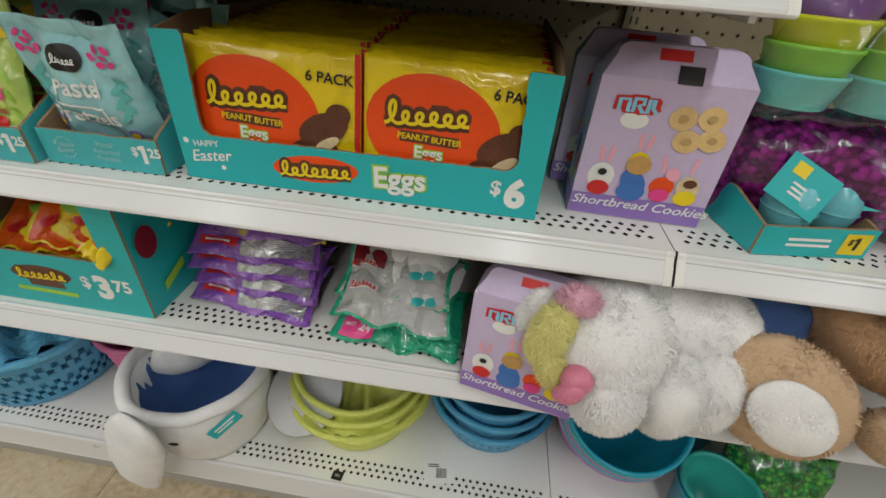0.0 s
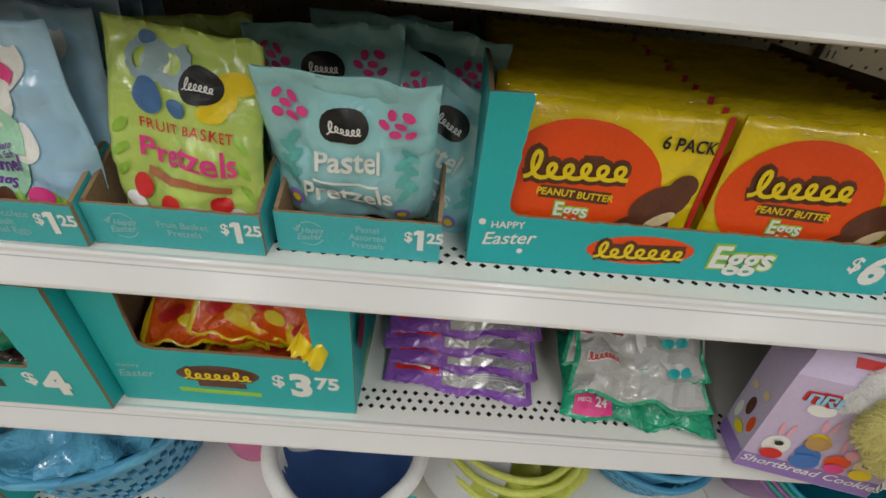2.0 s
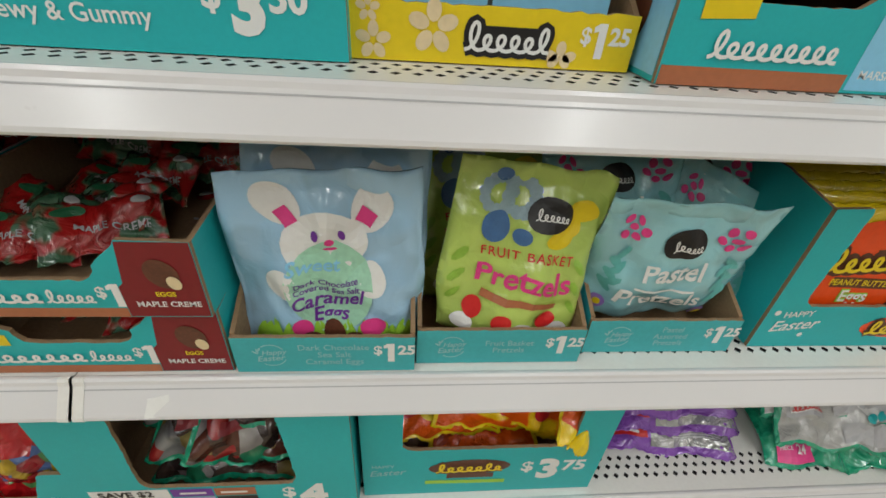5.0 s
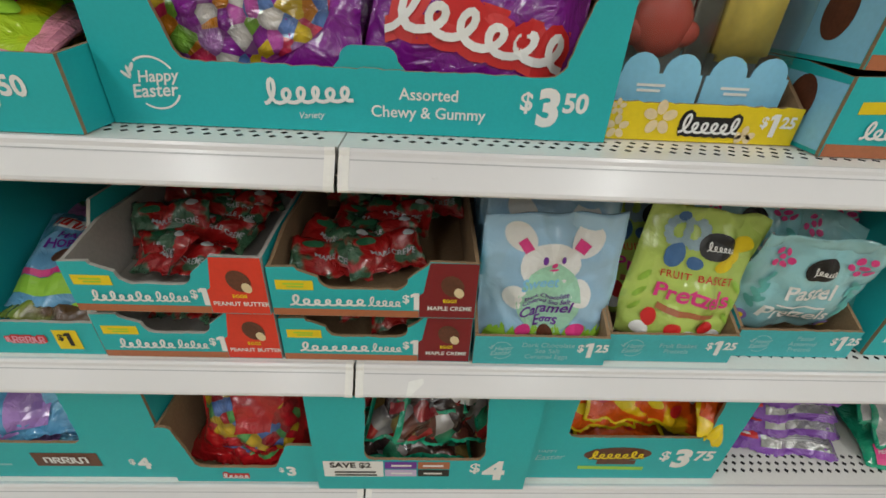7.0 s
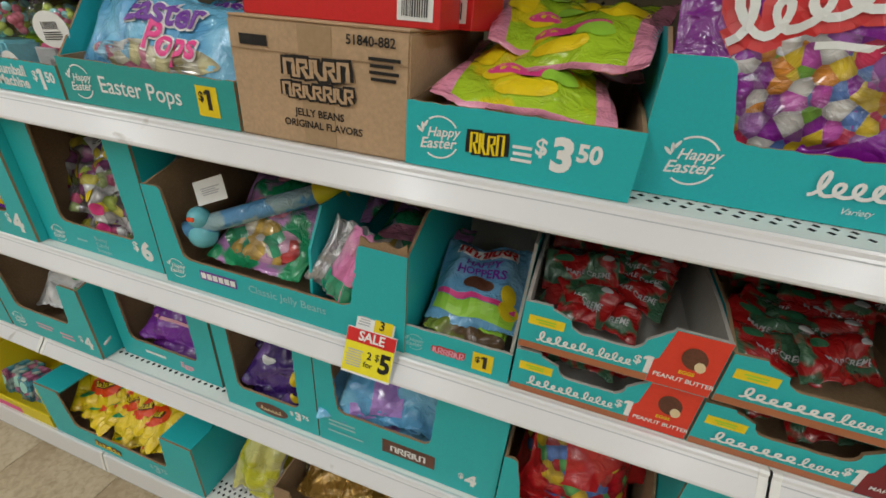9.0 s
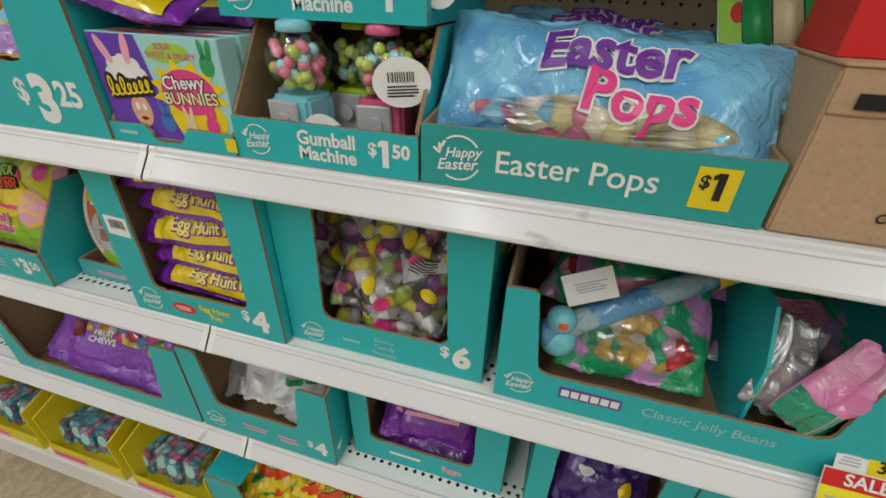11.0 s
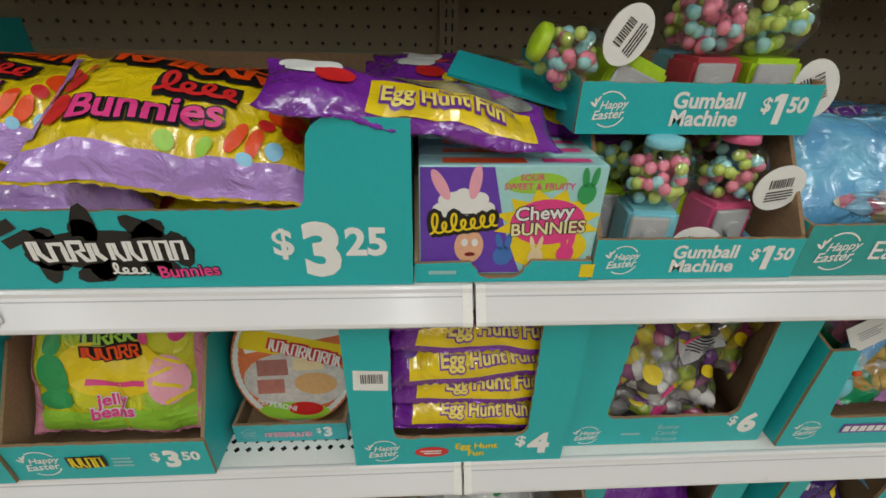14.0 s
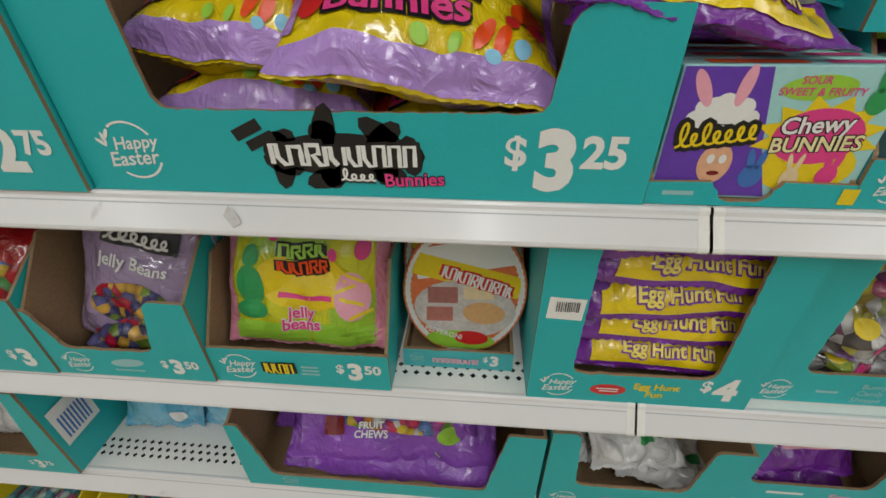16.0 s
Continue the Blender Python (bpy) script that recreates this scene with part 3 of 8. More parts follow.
CEILING = paint("ceiling_board", (0.72, 0.71, 0.68), 0.9, 0.05, 4, 150, 0.2)

floor = tagged(part("floor", block_bm(-8, 5.5, -7.2, BACK + 0.06, -0.08, -0.002), GROUT, None), "beige vinyl tile floor with dirty joints", "floor", kind="structure")
tile_mesh = None
for i in range(-8, 9):
    for j in range(-3, 1):
        bx, by = 0.3048 * i - 0.08, 0.3048 * j - 0.185
        if tile_mesh is None:
            ob = part("floor_tile", block_bm(0.0009, 0.3039, 0.0009, 0.3039, -0.004, 0.0, 0.0008, 1), FLOOR, floor)
            tile_mesh = ob.data
        else:
            ob = new("floor_tile", tile_mesh)
            ob.parent = floor
        ob.location = (bx, by, 0)
wide = bmesh.new()
for i in range(-26, 19):
    for j in range(-24, 3):
        if -8 <= i < 9 and -3 <= j < 1:
            continue
        bx, by = 0.3048 * i - 0.08, 0.3048 * j - 0.185
        if bx < -8 or bx > 5.2 or by < -7.2 or by > BACK - 0.26:
            continue
        wide.faces.new([wide.verts.new((bx + u, by + v, 0.0)) for u, v in ((0.001, 0.001), (0.3038, 0.001), (0.3038, 0.3038), (0.001, 0.3038))])
tagged(part("floor_tiles", wide, FLOOR, floor), kind="stuff")
tagged(part("ceiling", block_bm(-8, 5.5, -7.2, BACK + 0.06, CEIL + 0.1, CEIL + 0.2), CEILING, None), "white suspended store ceiling", "ceiling", kind="structure")
tagged(part("wall_back", block_bm(-8, 5.5, BACK + 0.06, BACK + 0.12, 0, CEIL + 0.1), PLASTER, None), "painted store wall behind the shelving", "wall", kind="structure")
tagged(part("wall_aisle", block_bm(-8, 5.5, -7.3, -7.2, 0, CEIL + 0.1), PLASTER, None), "painted store wall across the aisle", "wall", kind="structure")
tagged(part("wall_west", block_bm(-8.1, -8, -7.2, BACK + 0.06, 0, CEIL + 0.1), PLASTER, None), "painted store wall", "wall", kind="structure")
tagged(part("wall_east", block_bm(5.5, 5.6, -7.2, BACK + 0.06, 0, CEIL + 0.1), PLASTER, None), "painted store wall", "wall", kind="structure")

GLOW = bpy.data.materials.new("lamp_tube")
GLOW.use_nodes = True
GLOW.node_tree.nodes["Principled BSDF"].inputs["Emission Color"].default_value = (0.93, 0.98, 0.95, 1)
GLOW.node_tree.nodes["Principled BSDF"].inputs["Emission Strength"].default_value = 3.0
for k, x in enumerate((-6.85, -4.1, -1.35, 1.3, 4.0)):
    fx = thing("strip_light", pose(x, -2.6, CEIL), "white ceiling strip light with a frosted lens", "ceiling light", "ceiling lights")
    part("housing", block_bm(-0.09, 0.09, -2.2, 2.2, 0.03, 0.10, 0.006), ENAMEL, fx)
    part("diffuser", block_bm(-0.075, 0.075, -2.17, 2.17, 0.012, 0.03, 0.004), GLOW, fx)
    la = bpy.data.lights.new("strip_lamp", "AREA")
    la.shape, la.size, la.size_y, la.energy, la.color = "RECTANGLE", 0.14, 4.3, LAMP_POWER, (0.945, 0.965, 0.955)
    lo = new("strip_lamp", la)
    lo.matrix_basis = pose(x, -2.6, CEIL - 0.02)


def pierced(x0, x1, a0, a1, pitch_x, pitch_a, half, stagger, put, deep):
    """A sheet with a grid of diamond holes; put(x, a, d) places a point, d into the sheet. Returns verts and faces."""
    verts, faces = [], []
    nx, na = max(1, round((x1 - x0) / pitch_x)), max(1, round((a1 - a0) / pitch_a))
    px, pa = (x1 - x0) / nx, (a1 - a0) / na
    for j in range(na):
        off = px / 2 if stagger and j % 2 else 0
        for i in range(nx + (1 if off else 0)):
            l, r = x0 + i * px - off, x0 + (i + 1) * px - off
            l, r = max(l, x0), min(r, x1)
            b, t = a0 + j * pa, a0 + (j + 1) * pa
            if r - l < px * 0.9:
                k = len(verts)
                verts += [put(l, b, 0), put(r, b, 0), put(r, t, 0), put(l, t, 0)]
                faces.append((k, k + 1, k + 2, k + 3))
                continue
            cx, ca = (l + r) / 2, (b + t) / 2
            k = len(verts)
            verts += [put(l, b, 0), put(r, b, 0), put(r, t, 0), put(l, t, 0)]
            ring = [(cx, ca - half), (cx + half, ca), (cx, ca + half), (cx - half, ca)]
            verts += [put(x, a, 0) for x, a in ring] + [put(x, a, deep) for x, a in ring]
            faces += [(k, k + 1, k + 4), (k + 1, k + 5, k + 4), (k + 1, k + 2, k + 5), (k + 2, k + 6, k + 5), (k + 2, k + 3, k + 6),
                      (k + 3, k + 7, k + 6), (k + 3, k, k + 7), (k, k + 4, k + 7)]
            faces += [(k + 4 + q, k + 4 + (q + 1) % 4, k + 8 + (q + 1) % 4, k + 8 + q) for q in range(4)]
    return verts, faces


def shelf(i, z, deck=False):
    x0, x1 = i * BAY + 0.0007, (i + 1) * BAY - 0.0007
    ob = thing("store_shelf", pose(x0, 0, z), "white enamelled steel store shelf with a perforated front edge", "shelf", "gondola shelves")
    w = x1 - x0
    a0, a1 = 0.020, 0.056
    put = lambda x, a, d: (x, a, -d)
    verts, faces = pierced(0.012, w - 0.012, a0, a1, 0.0142, 0.0118, 0.0040, True, put, 0.002)
    k = len(verts)
    verts += [(0, 0.002, 0), (w, 0.002, 0), (w, a0, 0), (0, a0, 0), (0, a1, 0), (w, a1, 0), (w, BACK - 0.004, 0), (0, BACK - 0.004, 0), (0.012, a0, 0), (0.012, a1, 0), (w - 0.012, a0, 0), (w - 0.012, a1, 0)]
    faces += [(k, k + 1, k + 2, k + 3), (k + 4, k + 5, k + 6, k + 7), (k + 3, k + 8, k + 9, k + 4), (k + 10, k + 2, k + 5, k + 11)]
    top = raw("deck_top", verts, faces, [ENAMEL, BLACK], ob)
    # Hole walls turn black: shade painted into the perforations.
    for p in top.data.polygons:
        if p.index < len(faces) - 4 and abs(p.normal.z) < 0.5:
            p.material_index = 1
    # Black instead of white, to paint the shade under the deck and its holes.
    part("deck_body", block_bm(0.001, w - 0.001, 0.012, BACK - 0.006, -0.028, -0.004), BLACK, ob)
    for sx in (0.0005, w - 0.0025):
        part("end_flange", block_bm(sx, sx + 0.002, 0.004, BACK - 0.006, -0.030, -0.0006), ENAMEL, ob)
    drop, out = (0.058, 0.011) if deck else (0.031, 0.022)
    prof = [(0.004, -0.0004), (0.001, 0.0012), (-0.0015, 0.0012), (-0.0035, -0.001), (-0.0045, -0.0045), (-out + 0.001, -drop + 0.005), (-out, -drop + 0.002),
            (-out + 0.001, -drop), (-out + 0.005, -drop - 0.0012), (0.012, -drop - 0.0012), (0.012, -drop + 0.001), (-out + 0.006, -drop + 0.001), (-0.0015, -0.005), (0.004, -0.004)]
    n = len(prof)
    verts = [(sx, y, zz) for sx in (0.0008, w - 0.0008) for y, zz in prof]
    faces = [(q, (q + 1) % n, (q + 1) % n + n, q + n) for q in range(n)] + [tuple(range(n))[::-1], tuple(range(n, 2 * n))]
    lip = raw("price_rail", verts, faces, ENAMEL_LIP, ob)
    for sx in (0.0008, w - 0.0098):
        vs = [(sx + dx, y - 0.0007 if y < 0.004 else y, zz + (0.0006 if zz > -0.004 else 0)) for dx in (0, 0.009) for y, zz in prof]
        raw("end_cap", vs, faces, ENAMEL, ob)
    if not deck:
        y0, z0, y1, z1 = -0.0045, -0.0045, -out + 0.001, -drop + 0.005
        edge = [(y0 + (y1 - y0) * f - 0.0005, z0 + (z1 - z0) * f) for f in (0.10, 0.145)]
        raw("channel_edge", [(0.010, *edge[0]), (w - 0.010, *edge[0]), (w - 0.010, *edge[1]), (0.010, *edge[1])], [(3, 2, 1, 0)], GREYINK, ob)
    if deck:
        part("kick_plate", block_bm(0, w, 0.035, 0.039, -z, -drop + 0.006), GREYCARD, ob)
    else:
        for sx in (0.004, w - 0.010):
            part("bracket", block_bm(sx, sx + 0.006, 0.03, BACK - 0.004, -0.040, -0.029), ENAMEL, ob)
    return ob


for i in range(-4, 2):
    for z in (Z3, Z2, Z1):
        if not (z == Z3 and i == 1):
            shelf(i, z)
    shelf(i, Z0, True)
    # Top shelf out of view, added to keep lamp light off the pegboard.
    shelf(i, 1.50)

for i in range(-4, 2):
    x0 = i * BAY + 0.016
    verts, faces = pierced(x0, x0 + BAY - 0.032, 0.80, 1.95, 0.0254, 0.0254, 0.0036, False, lambda x, a, d: (x, BACK + d, a), 0.006)
    pg = raw("pegboard_panel", verts, faces, PEG)
    tagged(pg, "brown-grey pegboard back panel with rows of holes", "back panel", "pegboard panels", "structure")
    # Dark sheet added behind the holes, standing in for the shade inside them.
    tagged(part("backing_sheet", block_bm(x0, x0 + BAY - 0.032, BACK + 0.012, BACK + 0.02, 0.02, 1.95), DARK, None), "added dark sheet that stands for shade in the pegboard holes", "back panel", "backing sheets", "structure")
    tagged(part("lower_back_panel", block_bm(x0, x0 + BAY - 0.032, BACK, BACK + 0.008, 0.10, 0.799), PEG, None), "plain brown-grey steel back panel", "back panel", "lower back panels", "structure")
    up = thing("shelf_upright", pose(i * BAY, BACK - 0.012, 0), "dark steel slotted upright post of the shelving", "shelf upright", "shelf uprights")
    part("post", block_bm(-0.0155, 0.0155, 0, 0.03, 0, 1.95, 0.001, 1), PEG, up)
    # Slots are not cut; black faces on the post paint their shaded insides.
    vs, fs = [], []
    for k in range(58):
        for sx in (-0.006, 0.004):
            q, zz = len(vs), 0.82 + k * 0.0195
            vs += [(sx, -0.0006, zz), (sx + 0.003, -0.0006, zz), (sx + 0.003, -0.0006, zz + 0.012), (sx, -0.0006, zz + 0.012)]
            fs.append((q, q + 1, q + 2, q + 3))
    raw("slots", vs, fs, BLACK, up)

# ---------------------------------------------------------------- third shelf
def card_prints(ob, w, low, text="", size=0.02, cents=None, dollar="", dsize=0.03, tx=0.5, tz=None, dx=None, mat=None, tbold=0.012, egg=True, y=0.0):
    """The greeting, a line of text and the price on a tray's front wall."""
    S = flat(y)
    tz = tz if tz is not None else low * 0.52
    if egg:
        easter(S, ob, 0.035 if w > 0.12 else 0.022, low * 0.5, min(0.046, low * 0.85))
    if text:
        lines = text.split("|")
        for q, t in enumerate(lines):
            laid("lettering", *words(t, tx * w, tz + size * (0.45 * (len(lines) - 1) - 0.9 * q), size, 0, tbold), S, mat or WHITE, ob)
    if dollar:
        laid("price", *dollars(dollar, cents, dx if dx is not None else w - 0.045, low * 0.5, dsize), S, WHITE, ob)


# marshmallow egg trays, two high
for k in range(2):
    ob = tray("aqua card tray of marshmallow eggs, stacked two high", 0.448, 0.659, 0.03, Z3 + 0.001 + k * 0.077, 0.24, 0.05, (0.03, 0.072), (0.07, 0.075), 0.076, name="candy_tray", seed=k)
    S = flat(0)
    laid("stripe", *sheet(0.068, 0.006, 0.134, 0.012), S, COPPER, ob)
    laid("corner_panel", *sheet(0.173, 0.037, 0.070, 0.070), S, SKY, ob, 0.0003)
    laid("sticker", *sheet(0.034, 0.046, 0.036, 0.011, 3), S, YELLOW, ob)
    mark(S, ob, 0.075, 0.026, 0.09, 0.018, 9, WHITE)
    laid("egg_picture", *oval(0.178, 0.046, 0.014, 0.020, 30), S, BROWN, ob)
    laid("egg_filling", *oval(0.184, 0.038, 0.007, 0.009, 30), S, WHITE, ob, 0.0009)
    laid("lettering", *words("MARSHMALLOW", 0.173, 0.012, 0.008), S, WHITE, ob)
    raw("side_print", [(-0.0006, 0.004, 0.004), (-0.0006, 0.2, 0.004), (-0.0006, 0.2, 0.07), (-0.0006, 0.004, 0.064)], [(3, 2, 1, 0)], SKY, ob)
    raw("side_picture", [(-0.0012, 0.05 + 0.018 * math.cos(a * 0.3), 0.042 + 0.024 * math.sin(a * 0.3)) for a in range(21)], [tuple(range(21))], BROWN, ob)

# yellow tray with two boxed novelty sweets
ob = tray("bright yellow card tray with white flower prints", 0.245, 0.442, 0.06, Z3 + 0.001, 0.20, 0.036, side=0.075, card=YELLOW, name="novelty_tray", side_front=0.036)
S = flat(0)
for q, (fx, fz, r) in enumerate(((0.015, 0.012, 0.012), (0.055, 0.022, 0.017), (0.145, 0.006, 0.012), (0.012, 0.031, 0.008))):
    laid("flower_print", *merged(*[oval(fx + r * 0.6 * math.cos(a), max(0.005, fz + r * 0.6 * math.sin(a)), r * 0.42, min(r * 0.30, max(0.004, fz) * 0.8), math.degrees(a), 12, 2) for a in (0.3, 1.55, 2.8, 4.1, 5.3)]), S, CREAM, ob)
mark(S, ob, 0.107, 0.018, 0.058, 0.020, 6, WHITE, BLACK)
laid("price", *dollars("1", "25", 0.172, 0.018, 0.026), S, WHITE, ob)
for q, (cx, cy, col) in enumerate(((0.2959, 0.075, RED), (0.3815, 0.075, YELLOW), (0.2959, 0.15, YELLOW), (0.3815, 0.15, RED))):
    bx = thing("novelty_box", pose(cx, cy, Z3 + 0.006), "clear fronted candy box with a blue scalloped card", "candy box", "boxed novelty sweets")
    part("back_card", block_bm(-0.041, 0.041, 0.052, 0.054, 0, 0.19), GREYCARD, bx)
    part("window", block_bm(-0.041, 0.041, 0.0, 0.051, 0.002, 0.185, 0.003, 1), CLEAR, bx)
    bm = bmesh.new()
    if col is RED:
        ball_bm(bm, (0, 0.026, 0.095), 0.03, 14, 10, (1.0, 0.5, 1.0))
        ball_bm(bm, (0, 0.026, 0.14), 0.018, 12, 8, (0.8, 0.6, 1.8))
        ball_bm(bm, (-0.022, 0.026, 0.088), 0.016, 10, 8, (1.1, 0.6, 0.8))
        ball_bm(bm, (0.022, 0.026, 0.088), 0.016, 10, 8, (1.1, 0.6, 0.8))
    else:
        bmesh.ops.create_cube(bm, size=1, matrix=Matrix.LocRotScale((0, 0.026, 0.115), None, (0.055, 0.022, 0.10)))
        bmesh.ops.bevel(bm, geom=bm.edges[:], offset=0.007, segments=3, affect="EDGES")
    part("moulded_sweet", bm, paint("red_icing", (0.45, 0.06, 0.04), 0.45) if col is RED else paint("yellow_icing", (0.72, 0.55, 0.10), 0.5), bx, smooth=True)
    pts = [(-0.041, 0), (0.041, 0), (0.041, 0.055)] + arc(0.02, 0.055, 0.018, 0, 180, 8) + arc(-0.02, 0.055, 0.018, 0, 180, 8) + [(-0.041, 0.055)]
    slab("front_card", pts, 0.0012, "y", -0.0018, [SKY, SKY], bx)
    laid("lettering", *bars(-0.008, 0.042, 0.03, 0.010, 2, q), flat(-0.002), WHITE, bx)

# big tray of mixed sweets
ob = tray("wide aqua card tray with low front for two bag stacks", -0.209, 0.245, 0.045, Z3 + 0.001, 0.30, 0.056, (0.055, 0.121), (0.036, 0.121), 0.14, round_top=0.012, slope=0.012, seed=3)
S = flat(0)
easter(S, ob, 0.045, 0.036, 0.050)
mark(S, ob, 0.178, 0.036, 0.078, 0.024, 6, WHITE, None, 4)
laid("small_print", *words("Variety", 0.178, 0.014, 0.008, 4, 0.004, 0.3), S, WHITE, ob)
laid("lettering", *merged(words("Assorted", 0.285, 0.036, 0.0145), words("Chewy & Gummy", 0.285, 0.020, 0.0145)), S, WHITE, ob)
laid("price", *dollars("3", "50", 0.395, 0.028, 0.040), S, WHITE, ob)
slab("centre_tab", [(0.195, 0.05), (0.268, 0.05)] + arc(0.245, 0.062, 0.012, 0, 90, 4) + arc(0.218, 0.062, 0.012, 90, 180, 4), 0.003, "y", 0.0042, [TEAL, KRAFT], ob)
for q, (cx, ry, sd) in enumerate(((-0.0871, -4, 3), (0.1112, 8, 5))):
    for r in range(3):
        b, S = bag("mixed_candy_bag", "purple glossy bag of mixed wrapped sweets", pose(cx + 0.01 * r, 0.085 + 0.062 * r, Z3 + 0.008, -13 + 3 * r, ry if r == 0 else 0, 0), 0.215, 0.25, 0.06, F_MAG, sd + r, group="mixed candy bags")
        if r == 0 and q == 0:
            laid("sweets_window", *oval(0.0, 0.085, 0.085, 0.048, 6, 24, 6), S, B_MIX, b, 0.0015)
            mark(S, b, 0.01, 0.165, 0.17, 0.050, 6, WHITE, RED, 14, lift=0.0016)
            laid("lettering", *bars(0.03, 0.122, 0.07, 0.012, 1, 3), S, WHITE, b, 0.002)
        elif r == 0:
            laid("lettering", *words("Chewy N' Gummy", 0.0, 0.148, 0.028, -4, 0.03), S, YELLOW, b, 0.002)
            mark(S, b, 0.0, 0.082, 0.17, 0.048, 6, WHITE, RED, -3, lift=0.0016)
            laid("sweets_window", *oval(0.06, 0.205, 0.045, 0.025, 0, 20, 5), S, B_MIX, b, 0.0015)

# low tray of sour jelly bags
ob = tray("aqua card tray with straight low front", -0.4263, -0.2105, 0.006, Z3 + 0.001, 0.30, 0.062, side=0.068, seed=4)
card_prints(ob, 0.205, 0.062, dollar="3", cents="50", dsize=0.037, dx=0.152)
S = flat(0)
mark(S, ob, 0.083, 0.032, 0.034, 0.026, 4, YELLOW, BLACK, 2, 2)
laid("small_print", *bars(0.116, 0.028, 0.024, 0.018, 3, 7), S, WHITE, ob)
sour, S = bag("sour_jelly_bag", "lime and pink glossy bag of sour jelly sweets", pose(-0.3213, 0.02, Z3 + 0.062, -78, 3, 4), 0.17, 0.2, 0.045, film("lime_yellow_film", (0.42, 0.62, 0.03), (0.75, 0.62, 0.02), scale=18), 11, F_PINK, group="sour jelly bags")
laid("pink_patch", *oval(0.0, 0.06, 0.045, 0.012), S, PINK, sour, 0.0015)
laid("print_patch", *merged(oval(-0.05, 0.1, 0.02, 0.03), oval(0.045, 0.11, 0.025, 0.022), oval(0.0, 0.03, 0.03, 0.012), oval(-0.03, 0.055, 0.02, 0.012)), S, YELLOW, sour, 0.0013)
laid("pink_panel", *merged(sheet(-0.076, 0.1, 0.018, 0.19, 0, 3, 20), sheet(0.076, 0.1, 0.018, 0.19, 0, 3, 20)), S, F_PINK, sour, 0.0013)
laid("green_patch", *merged(oval(0.03, 0.05, 0.02, 0.012), oval(-0.01, 0.12, 0.02, 0.02)), S, LIME, sour, 0.0017)
again(sour, -0.3055, 0.07, Z3 + 0.096, -74, -10, -14)
again(sour, -0.3476, 0.06, Z3 + 0.03, -88, 2, 3)
again(sour, -0.295, 0.12, Z3 + 0.10, -70, 8, 18)

# plain shipping carton, and a red box lying on it
ct = thing("shipping_carton", pose(-0.6296, 0.007, Z3 + 0.001), "plain brown corrugated shipping carton with black stamped print", "carton")
part("carton_body", block_bm(0, 0.205, 0, 0.26, 0, 0.118, 0.002, 2), CARTON, ct)
part("top_flap", block_bm(0.001, 0.204, 0.001, 0.128, 0.1184, 0.1214, 0.001, 1), CARTON, ct)
part("rear_flap", block_bm(0.001, 0.204, 0.131, 0.259, 0.1184, 0.1214, 0.001, 1), CARTON, ct)
part("tape", block_bm(0.085, 0.123, -0.0006, 0.0, 0.002, 0.117), paint("packing_tape", (0.39, 0.26, 0.15), 0.3), ct)
S = flat(-0.0008)
mark(S, ct, 0.105, 0.078, 0.078, 0.022, 5, CARTON, BLACK, 0, 2)
mark(S, ct, 0.105, 0.056, 0.085, 0.017, 7, CARTON, BLACK, 0, 2)
laid("stamped_lettering", *merged(words("JELLY BEANS", 0.105, 0.034, 0.0105, 0, 0.02), words("ORIGINAL FLAVORS", 0.108, 0.022, 0.0105, 0, 0.02)), S, BLACK, ct)
laid("stamped_code", *merged(words("51840-882", 0.165, 0.108, 0.012, 0, 0.02), bars(0.178, 0.085, 0.034, 0.024, 4, 2)), S, BLACK, ct)
# Fold line: its shade is painted as a darker strip laid on the card.
part("fold_crease", block_bm(0.002, 0.203, -0.0009, -0.0002, 0.0895, 0.0907), KRAFT, ct)
laid("stamped_box", *sheet(0.032, 0.099, 0.034, 0.010), S, BLACK, ct)
rb = thing("red_box", pose(-0.6262, 0.03, Z3 + 0.1225), "red printed card box lying on the carton", "candy box", "red boxes")
part("box_body", block_bm(0, 0.22, 0, 0.07, 0, 0.036, 0.001, 1), RED, rb)
laid("barcode_label", *sheet(0.195, 0.017, 0.036, 0.022), flat(0), WHITE, rb)
laid("barcode", *barcode(0.195, 0.017, 0.026, 0.015, 3), flat(-0.0006), BLACK, rb)
copy_thing(rb, pose(-0.6067, 0.13, Z3 + 0.1225, 0, 0, -12))
copy_thing(rb, pose(-0.6165, 0.05, Z3 + 0.16, 0, 0, 4))

# tray of lollipops in pale blue bags
ob = tray("pale aqua card tray with straight low front", -0.912, -0.6335, 0.008, Z3 + 0.001, 0.30, 0.054, side=0.06, seed=6, card=paint("pale_teal_card", (0.02, 0.32, 0.30), 0.45, 0.06))
card_prints(ob, 0.2715, 0.054, "Easter Pops", 0.028, tx=0.49, tz=0.027, tbold=0.008)
S = flat(0)
laid("sticker", *sheet(0.238, 0.028, 0.030, 0.034), S, YELLOW, ob)
laid("sticker_price", *dollars("1", None, 0.241, 0.029, 0.026), flat(-0.0006), BLACK, ob)
pops, S = bag("lollipop_bag", "pale blue glossy bag of wrapped lollipops", pose(-0.7715, 0.03, Z3 + 0.030, -34, 3, -3), 0.29, 0.118, 0.055, F_BLUE, 21, group="lollipop bags", nx=40, wrinkle=0.75)
laid("sweets_window", *oval(0.0, 0.028, 0.11, 0.018, 2, 26, 5), S, busy("pale_pops", [(0.6, 0.55, 0.3), (0.7, 0.66, 0.5), (0.25, 0.5, 0.7), (0.6, 0.2, 0.3), (0.7, 0.7, 0.68)], 45), pops, 0.0015)
